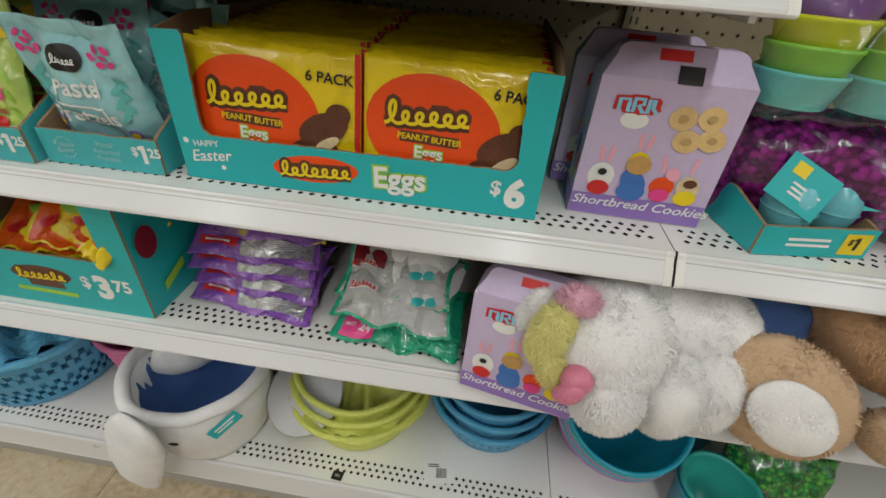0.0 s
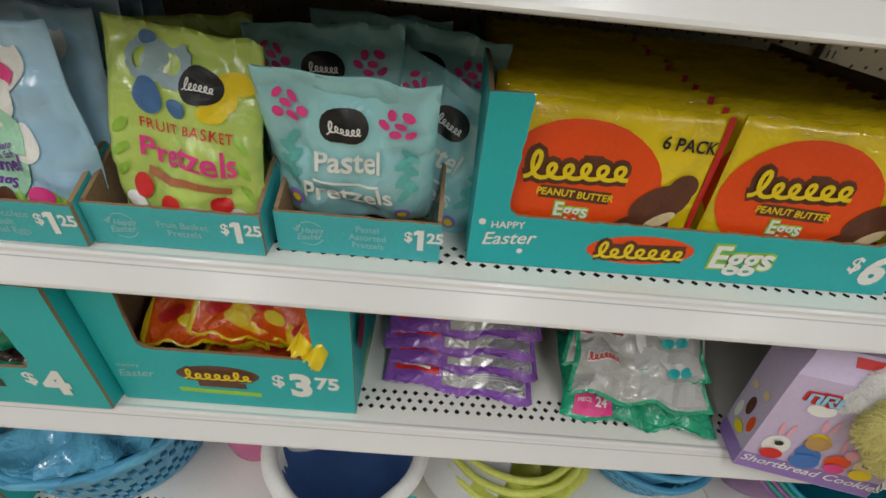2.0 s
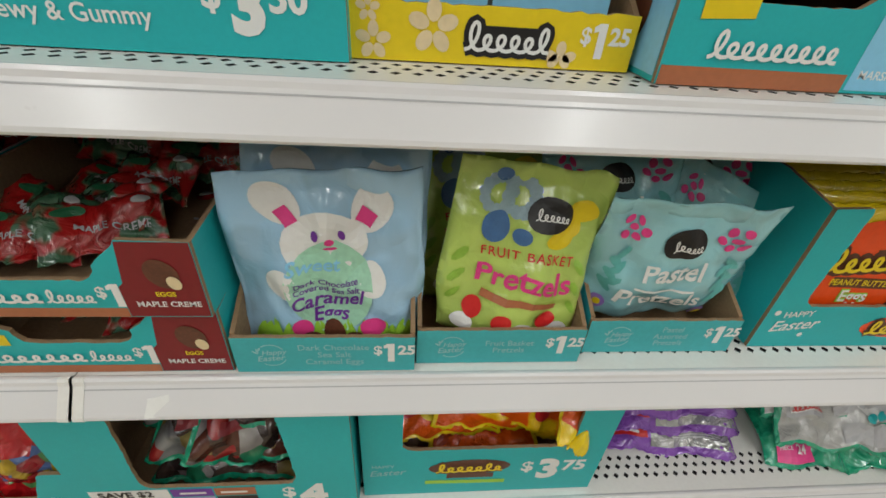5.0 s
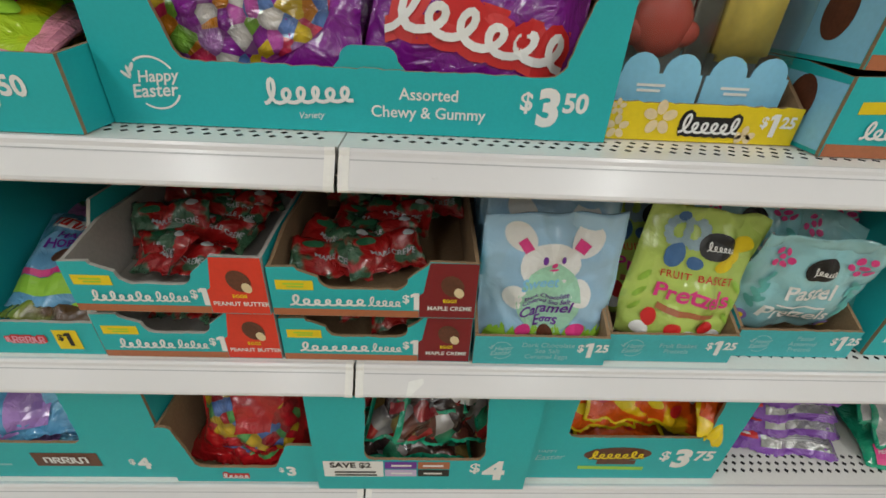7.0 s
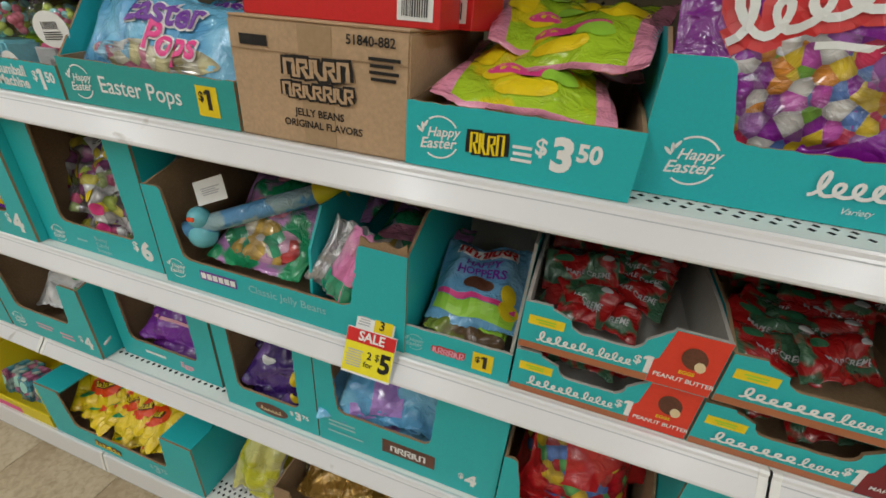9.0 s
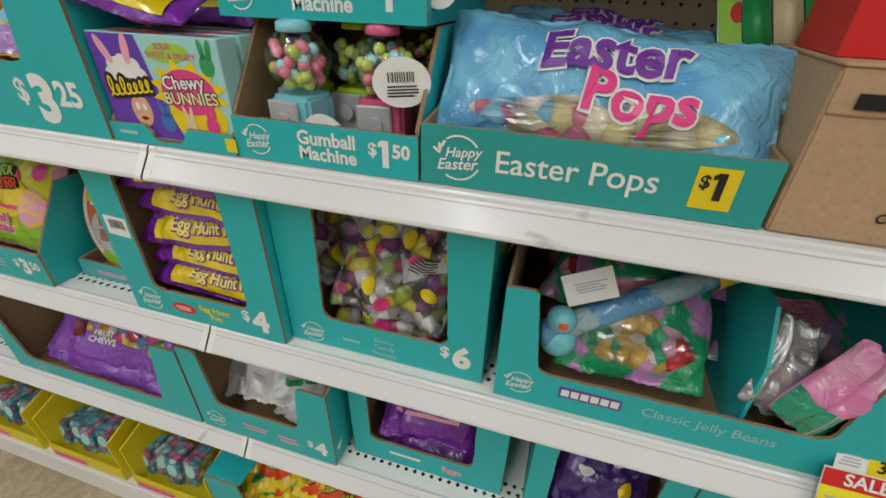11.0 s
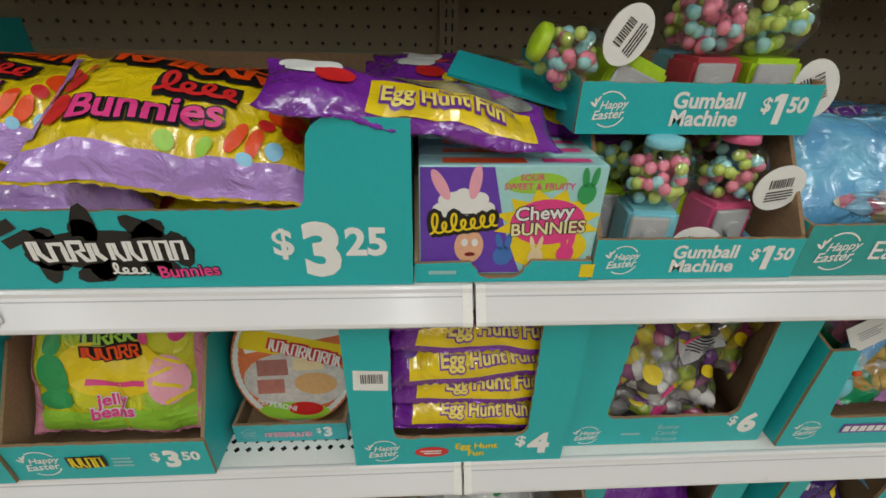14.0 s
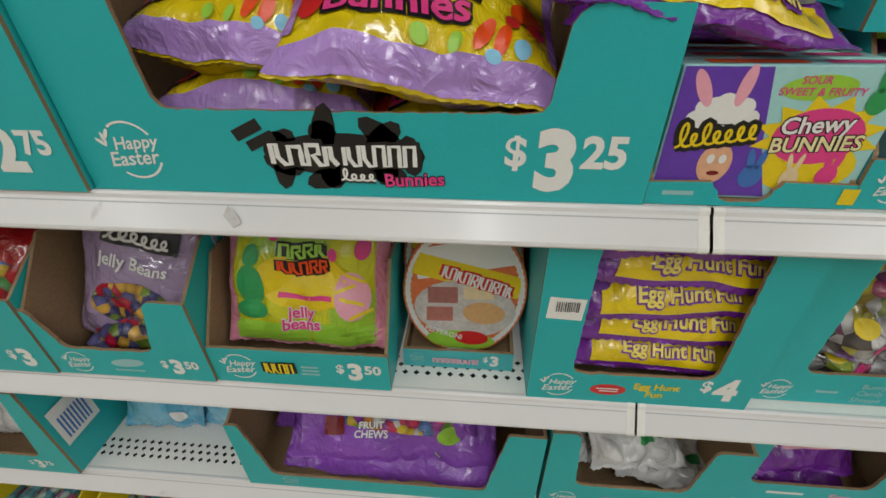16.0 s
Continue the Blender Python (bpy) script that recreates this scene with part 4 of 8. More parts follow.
laid("lettering_ground", *merged(words("Easter", 0.0, 0.082, 0.046, 5, 0.075, 0.1), words("Pops", 0.03, 0.048, 0.046, -3, 0.075)), S, WHITE, pops, 0.0030)
laid("lettering", *words("Easter", 0.0, 0.082, 0.046, 5, 0.03, 0.1), S, PURPLE, pops, 0.0042)
laid("lettering_pink", *words("Pops", 0.03, 0.048, 0.046, -3, 0.03), S, PINK, pops, 0.0042)
for q in range(4):
    again(pops, -0.7848 + 0.012 * (q % 2), 0.085 + 0.052 * q, Z3 + 0.040 + 0.010 * q, -50 - 5 * q, -4 + 3 * q, 5 - 4 * q)
again(pops, -0.7797, 0.05, Z3 + 0.008, -80, 0, 2)
for q in range(3):
    bp = thing("novelty_pack", pose(-0.618 + 0.058 * q, 0.120 - 0.012 * q, Z3 + 0.1005, -34, -14, -6 + 3 * q), "colourful printed candy pack with moulded compartments", "candy pack", "novelty packs")
    part("pack_card", block_bm(-0.05, 0.05, 0, 0.004, 0, 0.122, 0.001, 1), film("pack_print", (0.34, 0.62, 0.80), (0.72, 0.78, 0.80), scale=20, crinkle=0.1), bp)
    laid("lime_corner", [(-0.0495, 0.001), (-0.020, 0.001), (-0.034, 0.085), (-0.0495, 0.095)], [(0, 1, 2, 3)], flat(0), LIME, bp)
    laid("blue_title", *bars(-0.030, 0.112, 0.028, 0.014, 2, q), flat(0), BLUE, bp)
    laid("red_title", *bars(0.018, 0.112, 0.050, 0.010, 1, q + 5), flat(0), RED, bp)
    laid("white_frame", *sheet(0.012, 0.045, 0.070, 0.072, 0, 2, 2), flat(0), WHITE, bp)
    laid("red_patch", *oval(-0.034, 0.062, 0.006, 0.010), flat(-0.0004), RED, bp)
    for r, c in enumerate((GREEN, CREAM, GREEN)):
        bm = bmesh.new()
        bmesh.ops.create_cube(bm, size=1, matrix=Matrix.LocRotScale((-0.022 + 0.022 * r, -0.008, 0.045), None, (0.02, 0.016, 0.055)))
        bmesh.ops.bevel(bm, geom=bm.edges[:], offset=0.005, segments=2, affect="EDGES")
        part("blister", bm, c, bp, smooth=True)

# gumball machines in two stacked trays
GLOBE = clear_film("clear_globe", (0.96, 0.97, 0.97), 0.04, 0.05)
GUM = [paint("gum_pink", (0.86, 0.26, 0.36), 0.35), paint("gum_green", (0.60, 0.74, 0.16), 0.35), paint("gum_blue", (0.38, 0.74, 0.76), 0.35)]


def gumball_machine(m, col, mix, seed):
    g = thing("gumball_machine", m, f"toy gumball machine, {col[0]} base and clear globe", "gumball machine", "gumball machines")
    bm = bmesh.new()
    bmesh.ops.create_cube(bm, size=1, matrix=Matrix.LocRotScale((0, 0, 0.028), None, (0.046, 0.044, 0.056)))
    bmesh.ops.bevel(bm, geom=bm.edges[:], offset=0.004, segments=2, affect="EDGES")
    part("base", bm, col[1], g, smooth=False)
    part("front_plate", block_bm(-0.0225, 0.012, -0.027, -0.0225, 0.003, 0.052, 0.0015, 1), SILVER, g)
    part("crank", lathe_bm([(0.0, 0.0), (0.008, 0.0), (0.008, 0.005), (0.0, 0.005)], 12, 0, 0), SILVER, g).matrix_basis = pose(-0.004, -0.027, 0.034, 90)
    part("globe", lathe_bm([(0.014, 0.056)] + [(0.031 * math.sin(radians(a)), 0.085 - 0.031 * math.cos(radians(a))) for a in range(35, 160, 12)], 24), GLOBE, g, smooth=True)
    part("cap", lathe_bm([(0.0, 0.121), (0.010, 0.121), (0.0155, 0.119), (0.0165, 0.112), (0.0150, 0.111)], 20), col[1], g, smooth=True)
    rnd = random.Random(seed)
    bms = [bmesh.new() for _ in range(3)]
    for q in range(38):
        r, a, zz = 0.023 * rnd.random() ** 0.4, rnd.uniform(0, 6.28), rnd.uniform(0.062, 0.100)
        lim = math.sqrt(max(0.0, 0.0255 ** 2 - (zz - 0.085) ** 2))
        r = min(r, lim)
        ball_bm(bms[mix[q % len(mix)]], (r * math.cos(a), r * math.sin(a), zz), 0.0058, 8, 6)
    for b, mat in zip(bms, GUM):
        if len(b.verts):
            part("gumballs", b, mat, g, smooth=True)
        else:
            b.free()
    return g


def tag_disc(g, x, y, z, rot, r=0.024):
    tg = part("hang_tag", lathe_bm([(0.0, 0.0), (r, 0.0), (r, 0.0008), (0.0, 0.0008)], 24), WHITE, g, "white round paper tag with barcode")
    tg.matrix_basis = pose(x, y, z, 90, rot, 0) @ Matrix.Diagonal((1, 0.8, 1, 1))
    sh = merged(barcode(0, 0.006, r * 0.9, r * 0.4, 2), bars(0, -0.009, r * 1.1, r * 0.5, 4, 5))
    laid("barcode", *[[(p[0], p[1]) for p in sh[0]], sh[1]], lambda x2, z2: (x2, 0, z2), BLACK, tg, 0).matrix_basis = pose(0, 0, 0.0013, -90, 0, 0)


AQUA_P = ("pale blue", paint("base_pale_blue", (0.22, 0.58, 0.68), 0.3))
PINK_P = ("pink", paint("base_pink", (0.68, 0.12, 0.26), 0.3))
LIME_P = ("lime", paint("base_lime", (0.45, 0.68, 0.03), 0.3))
RED_P = ("red", paint("base_red", (0.48, 0.06, 0.08), 0.3))
for k, (x0, x1, y, z, hs) in enumerate(((-1.1101, -0.9144, 0.006, Z3 + 0.001, 0.124), (-1.1327, -0.9206, 0.048, Z3 + 0.1265, 0.052))):
    ob = tray("teal card tray that holds toy gumball machines", x0, x1, y, z, 0.24, 0.042 if k == 0 else 0.043, side=hs, back=hs, seed=8 + k, name="gumball_tray", inner=KRAFT, side_front=0.045)
    w = x1 - x0
    S = flat(0)
    easter(S, ob, 0.027, 0.021, 0.034)
    laid("lettering", *merged(words("Gumball", w * 0.53, 0.0285, 0.0185, 0, 0.03), words("Machine", w * 0.53, 0.0135, 0.0185, 0, 0.03)), S, WHITE, ob)
    laid("price", *dollars("1", "50", w * 0.84, 0.021, 0.030), S, WHITE, ob)
for q, (x, y, c, mix, rz) in enumerate(((-1.0507, 0.045, AQUA_P, (0, 0, 1, 2), -6), (-0.9681, 0.062, PINK_P, (1, 0, 2), 8), (-1.0127, 0.10, LIME_P, (1, 1, 2), 0), (-1.0792, 0.10, LIME_P, (1, 2), 4), (-0.9605, 0.14, AQUA_P, (0, 1), 0))):
    g = gumball_machine(pose(x, y, Z3 + 0.006, 0, 0, rz), c, mix, q)
    if q == 0:
        tag_disc(g, 0.042, -0.026, 0.026, 8)
    if q == 1:
        tag_disc(g, 0.025, -0.034, 0.076, -5, 0.027)
for q, (x, y, c, mix) in enumerate(((-1.0127, 0.082, RED_P, (0, 2, 0)), (-0.9586, 0.082, LIME_P, (1, 1, 2)), (-0.9985, 0.14, AQUA_P, (0, 1)))):
    g = gumball_machine(pose(x, y, Z3 + 0.132, 0, 0, 4 - 3 * q), c, mix, 9 + q)
    if q == 1:
        tag_disc(g, 0.040, -0.022, 0.032, 60, 0.026)
g = gumball_machine(pose(-1.0602, 0.085, Z3 + 0.154, 0, -68, 6), LIME_P, (0, 2, 1), 21)
tag_disc(g, 0.030, -0.030, 0.060, 10, 0.024)

# boxes of sour chewy sweets in a low torn tray
ob = tray("low teal card tray with torn front corners", -1.2736, -1.112, 0.0045, Z3 + 0.001, 0.30, 0.004, (0.052, 0.021), (0.058, 0.022), 0.08, seed=10, name="box_tray", slope=0.004, side_front=0.022)
laid("lettering", *bars(0.026, 0.011, 0.034, 0.008, 1, 4), flat(0), PALE, ob)
laid("sticker", *sheet(0.158, 0.011, 0.013, 0.014), flat(0), YELLOW, ob)
MINTBOX = paint("mint_card", (0.36, 0.66, 0.66), 0.35, 0.05, 9, 200, 0.02)
cb = thing("chewy_candy_box", pose(-1.2692, 0.010, Z3 + 0.006), "purple and mint printed box of chewy bunny sweets", "candy box", "chewy candy boxes")
part("box_body", block_bm(0, 0.158, 0, 0.026, 0, 0.104, 0.0008, 1), MINTBOX, cb)
S = flat(0)
laid("purple_field", [(0.001, 0.002), (0.092, 0.002), (0.075, 0.045), (0.062, 0.103), (0.001, 0.103)], [(0, 1, 2, 3, 4)], S, paint("violet_field", (0.13, 0.045, 0.42), 0.35), cb, 0.0004)
sp = [(0.112 + (0.030 + 0.012 * (k % 2)) * math.cos(k * 0.262) * 1.15, 0.053 + (0.022 + 0.010 * (k % 2)) * math.sin(k * 0.262)) for k in range(24)]
laid("burst", sp, [tuple(range(24))], S, YELLOW, cb, 0.0006)
laid("burst_pink", *oval(0.112, 0.053, 0.033, 0.022), S, PINK, cb, 0.0008)
laid("lettering_ground", *merged(words("Chewy", 0.108, 0.062, 0.018, 4, 0.07), words("BUNNIES", 0.113, 0.047, 0.0165, 3, 0.07)), S, BLACK, cb, 0.0010)
laid("lettering", *words("Chewy", 0.108, 0.062, 0.018, 4, 0.02), S, WHITE, cb, 0.0014)
laid("lettering_cream", *words("BUNNIES", 0.113, 0.047, 0.0165, 3, 0.02), S, paint("butter_ink", (0.8, 0.75, 0.4), 0.4), cb, 0.0014)
laid("lettering_pink", *merged(words("SOUR", 0.094, 0.094, 0.008), words("SWEET & FRUITY", 0.101, 0.086, 0.008)), S, PINK, cb, 0.0008)
laid("lime_patch", *oval(0.098, 0.089, 0.026, 0.009, 3), S, LIME, cb, 0.0004)
mark(S, cb, 0.038, 0.056, 0.058, 0.022, 7, YELLOW, BLACK, 8)
laid("pink_shape", *merged(oval(0.018, 0.088, 0.005, 0.015, 28), oval(0.047, 0.090, 0.005, 0.015, -8)), S, LTPINK, cb, 0.0008)
laid("white_shape", *oval(0.038, 0.072, 0.02, 0.010, -8), S, WHITE, cb, 0.0006)
laid("round_picture", *oval(0.044, 0.030, 0.013, 0.017), S, paint("peach_ink", (0.76, 0.42, 0.26), 0.4), cb, 0.0007)
laid("hat_picture", *merged(*[oval(0.038 + 0.019 * math.cos(k * 0.8), 0.066 + 0.012 * math.sin(k * 0.8), 0.008, 0.007, 0, 12, 2) for k in range(8)]), S, WHITE, cb, 0.0005)
laid("eye_picture", *merged(oval(0.040, 0.034, 0.003, 0.004, 0, 10, 1), oval(0.049, 0.034, 0.003, 0.004, 0, 10, 1)), S, WHITE, cb, 0.0011)
laid("mouth_picture", *oval(0.045, 0.022, 0.005, 0.002, 0, 10, 1), S, DKRED, cb, 0.0011)
laid("yellow_ground", *merged(oval(0.115, 0.028, 0.036, 0.022, 0, 22, 4)), S, YELLOW, cb, 0.0003)
laid("green_shape", *merged(oval(0.142, 0.080, 0.008, 0.010), oval(0.139, 0.094, 0.003, 0.009, 8), oval(0.147, 0.094, 0.003, 0.009, -8)), S, GREEN, cb, 0.0008)
laid("blue_shape", *merged(oval(0.075, 0.020, 0.009, 0.010), oval(0.071, 0.034, 0.003, 0.009, 14), oval(0.079, 0.034, 0.003, 0.009, -10)), S, BLUE, cb, 0.0008)
laid("coral_shape", *merged(oval(0.132, 0.022, 0.008, 0.009), oval(0.129, 0.034, 0.003, 0.008, 12), oval(0.136, 0.034, 0.003, 0.008, -8)), S, PINK, cb, 0.0009)
laid("cream_shape", *merged(oval(0.105, 0.018, 0.007, 0.010), oval(0.101, 0.032, 0.002, 0.008, 14), oval(0.108, 0.032, 0.002, 0.008, -10)), S, CREAM, cb, 0.0009)
laid("top_print", *merged(sheet(0.055, 0.013, 0.07, 0.013), ), lambda x, z: (x, z, 0.1046), ORANGE, cb, 0)
laid("top_print_pink", *sheet(0.125, 0.013, 0.042, 0.010), lambda x, z: (x, z, 0.1046), PINK, cb, 0)
for q in range(1, 9):
    again(cb, -1.2692 + 0.001 * (q % 3), 0.010 + 0.0285 * q, Z3 + 0.006, 0, 0, 0.6 * (q % 2))

# large bag thrown on top of the boxes, and a loose flap behind it
EHB = film("egg_hunt_film", (0.20, 0.025, 0.36), None)


def egg_hunt_bag(m, seed, w=0.29, h=0.12, d=0.05, big=True):
    b, S = bag("egg_hunt_bag", "purple and yellow glossy bag of wrapped gum eggs", m, w, h, d, EHB, seed, nx=40, nz=22, wrinkle=0.6, group="egg hunt bags")
    laid("yellow_field", *sheet(0.030 if big else 0.014, h * (0.30 if big else 0.5), w * (0.58 if big else 0.80), h * (0.44 if big else 0.86), 0, 44, 20), S, F_YEL, b, 0.0018)
    k = h / 0.12
    laid("lettering_ground", *words("Egg Hunt Fun", 0.034 * k, h * (0.28 if big else 0.30), (0.032 if big else 0.036) * k, 0, 0.10), S, PURPLE, b, 0.0030)
    laid("lettering", *words("Egg Hunt Fun", 0.034 * k, h * (0.28 if big else 0.30), (0.032 if big else 0.036) * k, 0, 0.025), S, paint("soft_yellow_ink", (0.86, 0.70, 0.14), 0.4), b, 0.0042)
    if big:
        laid("clear_window", *oval(0.040, h * 0.71, w * 0.27, h * 0.20, -2, 26, 7), S, busy("gum_eggs", [(0.55, 0.4, 0.05), (0.2, 0.2, 0.18), (0.35, 0.1, 0.35), (0.3, 0.32, 0.3), (0.45, 0.4, 0.2)], 38), b, 0.0014)
        laid("white_shape", *merged(oval(-0.085, h * 0.72, 0.022, 0.016), oval(-0.10, h * 0.86, 0.012, 0.006, 20)), S, WHITE, b, 0.0018)
        laid("red_badge", *oval(-0.068, h * 0.52, 0.016, 0.011), S, RED, b, 0.0022)
        laid("weight_print", *words("NET WT 12 OZ (340 g)", 0.05, h * 0.455, 0.007), S, PURPLE, b, 0.0022)
    else:
        laid("red_badge", *oval(-w * 0.34, h * 0.55, 0.012, 0.010), S, PURPLE, b, 0.0022)
    return b


egg_hunt_bag(pose(-1.270, 0.004, Z3 + 0.137, -68, 10, 5), 31, 0.240, 0.070, 0.034)
fl = thing("loose_card_flap", pose(-1.1945, 0.085, Z3 + 0.158, -70, 14, -6), "bent loose teal card flap lying behind the bag", "card flap")
slab("flap", [(-0.05, 0), (0.065, 0), (0.07, 0.055), (-0.045, 0.05)], 0.003, "y", 0, [TEAL, TEAL], fl)
for q in range(2):
    egg_hunt_bag(pose(-1.1993 + 0.02 * q, 0.10 + 0.07 * q, Z3 + 0.115, -70, 4, -5 + 8 * q), 33 + q)

# wide tray of sour bunny sweets
ob = tray("wide teal card tray with tall rounded front corners", -1.766, -1.275, 0.002, Z3 + 0.001, 0.32, 0.074, (0.080, 0.172), (0.080, 0.149), 0.15, back=0.165, round_top=0.022, slope=0.006, seed=12)
S = flat(0)
easter(S, ob, 0.052, 0.038, 0.058)
spl = merged(*[oval(0.238 + 0.058 * math.cos(k * 0.9), 0.038 + 0.020 * math.sin(k * 0.9), 0.012 + 0.006 * (k % 3), 0.010, k * 40, 10, 2) for k in range(14)], oval(0.238, 0.038, 0.062, 0.019))
laid("splash_print", *spl, S, BLACK, ob, 0.0005)
mark(S, ob, 0.206, 0.038, 0.062, 0.024, 4, WHITE, BLACK, 0, 0)
mark(S, ob, 0.270, 0.038, 0.064, 0.024, 5, WHITE, BLACK, 0, 0)
mark(S, ob, 0.250, 0.021, 0.030, 0.012, 4, WHITE, BLACK, 0, 4)
laid("lettering_ground", *words("Bunnies", 0.298, 0.017, 0.0165, 3, 0.07), S, BLACK, ob)
laid("lettering", *words("Bunnies", 0.298, 0.017, 0.0165, 3, 0.02), S, PINK, ob, 0.0012)
laid("small_badge", *merged(sheet(0.160, 0.058, 0.026, 0.010, 25), sheet(0.170, 0.049, 0.026, 0.009, 25)), S, BLACK, ob)
laid("price", *dollars("3", "25", 0.414, 0.034, 0.062), S, WHITE, ob)
YP = film("yellow_sour_film", (0.82, 0.62, 0.01), None)


def sour_bunny_bag(m, seed, w=0.255, h=0.20):
    b, S = bag("sour_bunny_bag", "yellow and lilac glossy bag of sour bunny sweets", m, w, h, 0.075, YP, seed, nx=36, nz=30, group="sour bunny bags", wrinkle=0.7)
    laid("lilac_band", *merged(sheet(0, h * 0.075, w * 0.99, h * 0.14, 0, 54, 10), sheet(-w * 0.465, h * 0.58, w * 0.055, h * 0.74, 0, 6, 36), sheet(w * 0.465, h * 0.58, w * 0.055, h * 0.74, 0, 6, 36)), S, F_LILAC, b, 0.0022)
    mark(S, b, 0.0, h * 0.80, w * 0.56, 0.034, 5, ORANGE, BLACK, -4, 0, 0.0016)
    mark(S, b, 0.01, h * 0.57, w * 0.28, 0.026, 4, RED, BLACK, -6, 4, 0.0016)
    laid("lettering_ground", *words("Bunnies", -w * 0.10, h * 0.36, w * 0.155, 3, 0.09), S, BLACK, b, 0.0018)
    laid("lettering", *words("Bunnies", -w * 0.10, h * 0.36, w * 0.155, 3, 0.025), S, PINK, b, 0.0028)
    laid("red_shape", *merged(oval(-w * 0.39, h * 0.36, w * 0.05, h * 0.11, 10), oval(-w * 0.37, h * 0.56, w * 0.045, h * 0.08), oval(-w * 0.41, h * 0.68, w * 0.018, h * 0.06, 12), oval(-w * 0.35, h * 0.68, w * 0.018, h * 0.06, -8)), S, RED, b, 0.0024)
    laid("orange_shape", *merged(oval(w * 0.20, h * 0.26, w * 0.030, h * 0.10, -25), oval(w * 0.27, h * 0.24, w * 0.028, h * 0.09, -15), oval(w * 0.36, h * 0.48, w * 0.07, h * 0.08)), S, ORANGE, b, 0.0022)
    laid("red_splash", *merged(oval(w * 0.39, h * 0.36, w * 0.035, h * 0.07, 20), oval(w * 0.30, h * 0.37, w * 0.03, h * 0.05, 40)), S, RED, b, 0.0024)
    laid("blue_shape", *merged(oval(w * 0.34, h * 0.20, w * 0.03, h * 0.05), oval(w * 0.24, h * 0.15, w * 0.03, h * 0.03)), S, SKY, b, 0.0026)
    laid("lime_shape", *merged(oval(-w * 0.02, h * 0.20, w * 0.03, h * 0.05, 20), oval(w * 0.10, h * 0.19, w * 0.024, h * 0.05, -20)), S, LIME, b, 0.0026)
    return b


sour_bunny_bag(pose(-1.462, -0.002, Z3 + 0.090, -62, 8, 5), 41, 0.232, 0.150)
sour_bunny_bag(pose(-1.642, 0.040, Z3 + 0.104, -66, 3, -5), 42, 0.185, 0.140)
sour_bunny_bag(pose(-1.615, 0.036, Z3 + 0.056, -82, 1, 2), 43, 0.210, 0.130)
sour_bunny_bag(pose(-1.415, 0.020, Z3 + 0.030, -86, -2, 3), 44)
sour_bunny_bag(pose(-1.490, 0.130, Z3 + 0.090, -82, -3, 10), 45)
sour_bunny_bag(pose(-1.660, 0.140, Z3 + 0.090, -84, 4, -12), 46)

ob = tray("tall teal card box with a price on its front", -2.1, -1.7679, -0.006, Z3 + 0.001, 0.32, 0.075, (0.05, 0.158), (0.110, 0.200), 0.20, seed=13, round_top=0.02)
card_prints(ob, 0.342, 0.075, dollar="2", cents="75", dsize=0.050, dx=0.275)
b = sour_bunny_bag(pose(-1.9447, 0.03, Z3 + 0.05, -60, 3, 0), 47)
again(b, -1.9738, 0.09, Z3 + 0.09, -60, 0, 8)
b, S = bag("yellow_candy_bag", "small yellow and lime glossy candy bag", pose(-1.8087, 0.10, Z3 + 0.17, -35, 12, -8), 0.10, 0.09, 0.03, film("yellow_lime_film", (0.75, 0.62, 0.02), (0.4, 0.55, 0.03)), 49)

# ---------------------------------------------------------------- second shelf
def pouch(name, label, m, w, h, d, mat, seed, art, **kw):
    b, S = bag(name, label, m, w, h, d, mat, seed, pouch=True, seal=0.07, pinch=0.03, nx=32, nz=32, **kw)
    art(b, S, w, h)
    return b


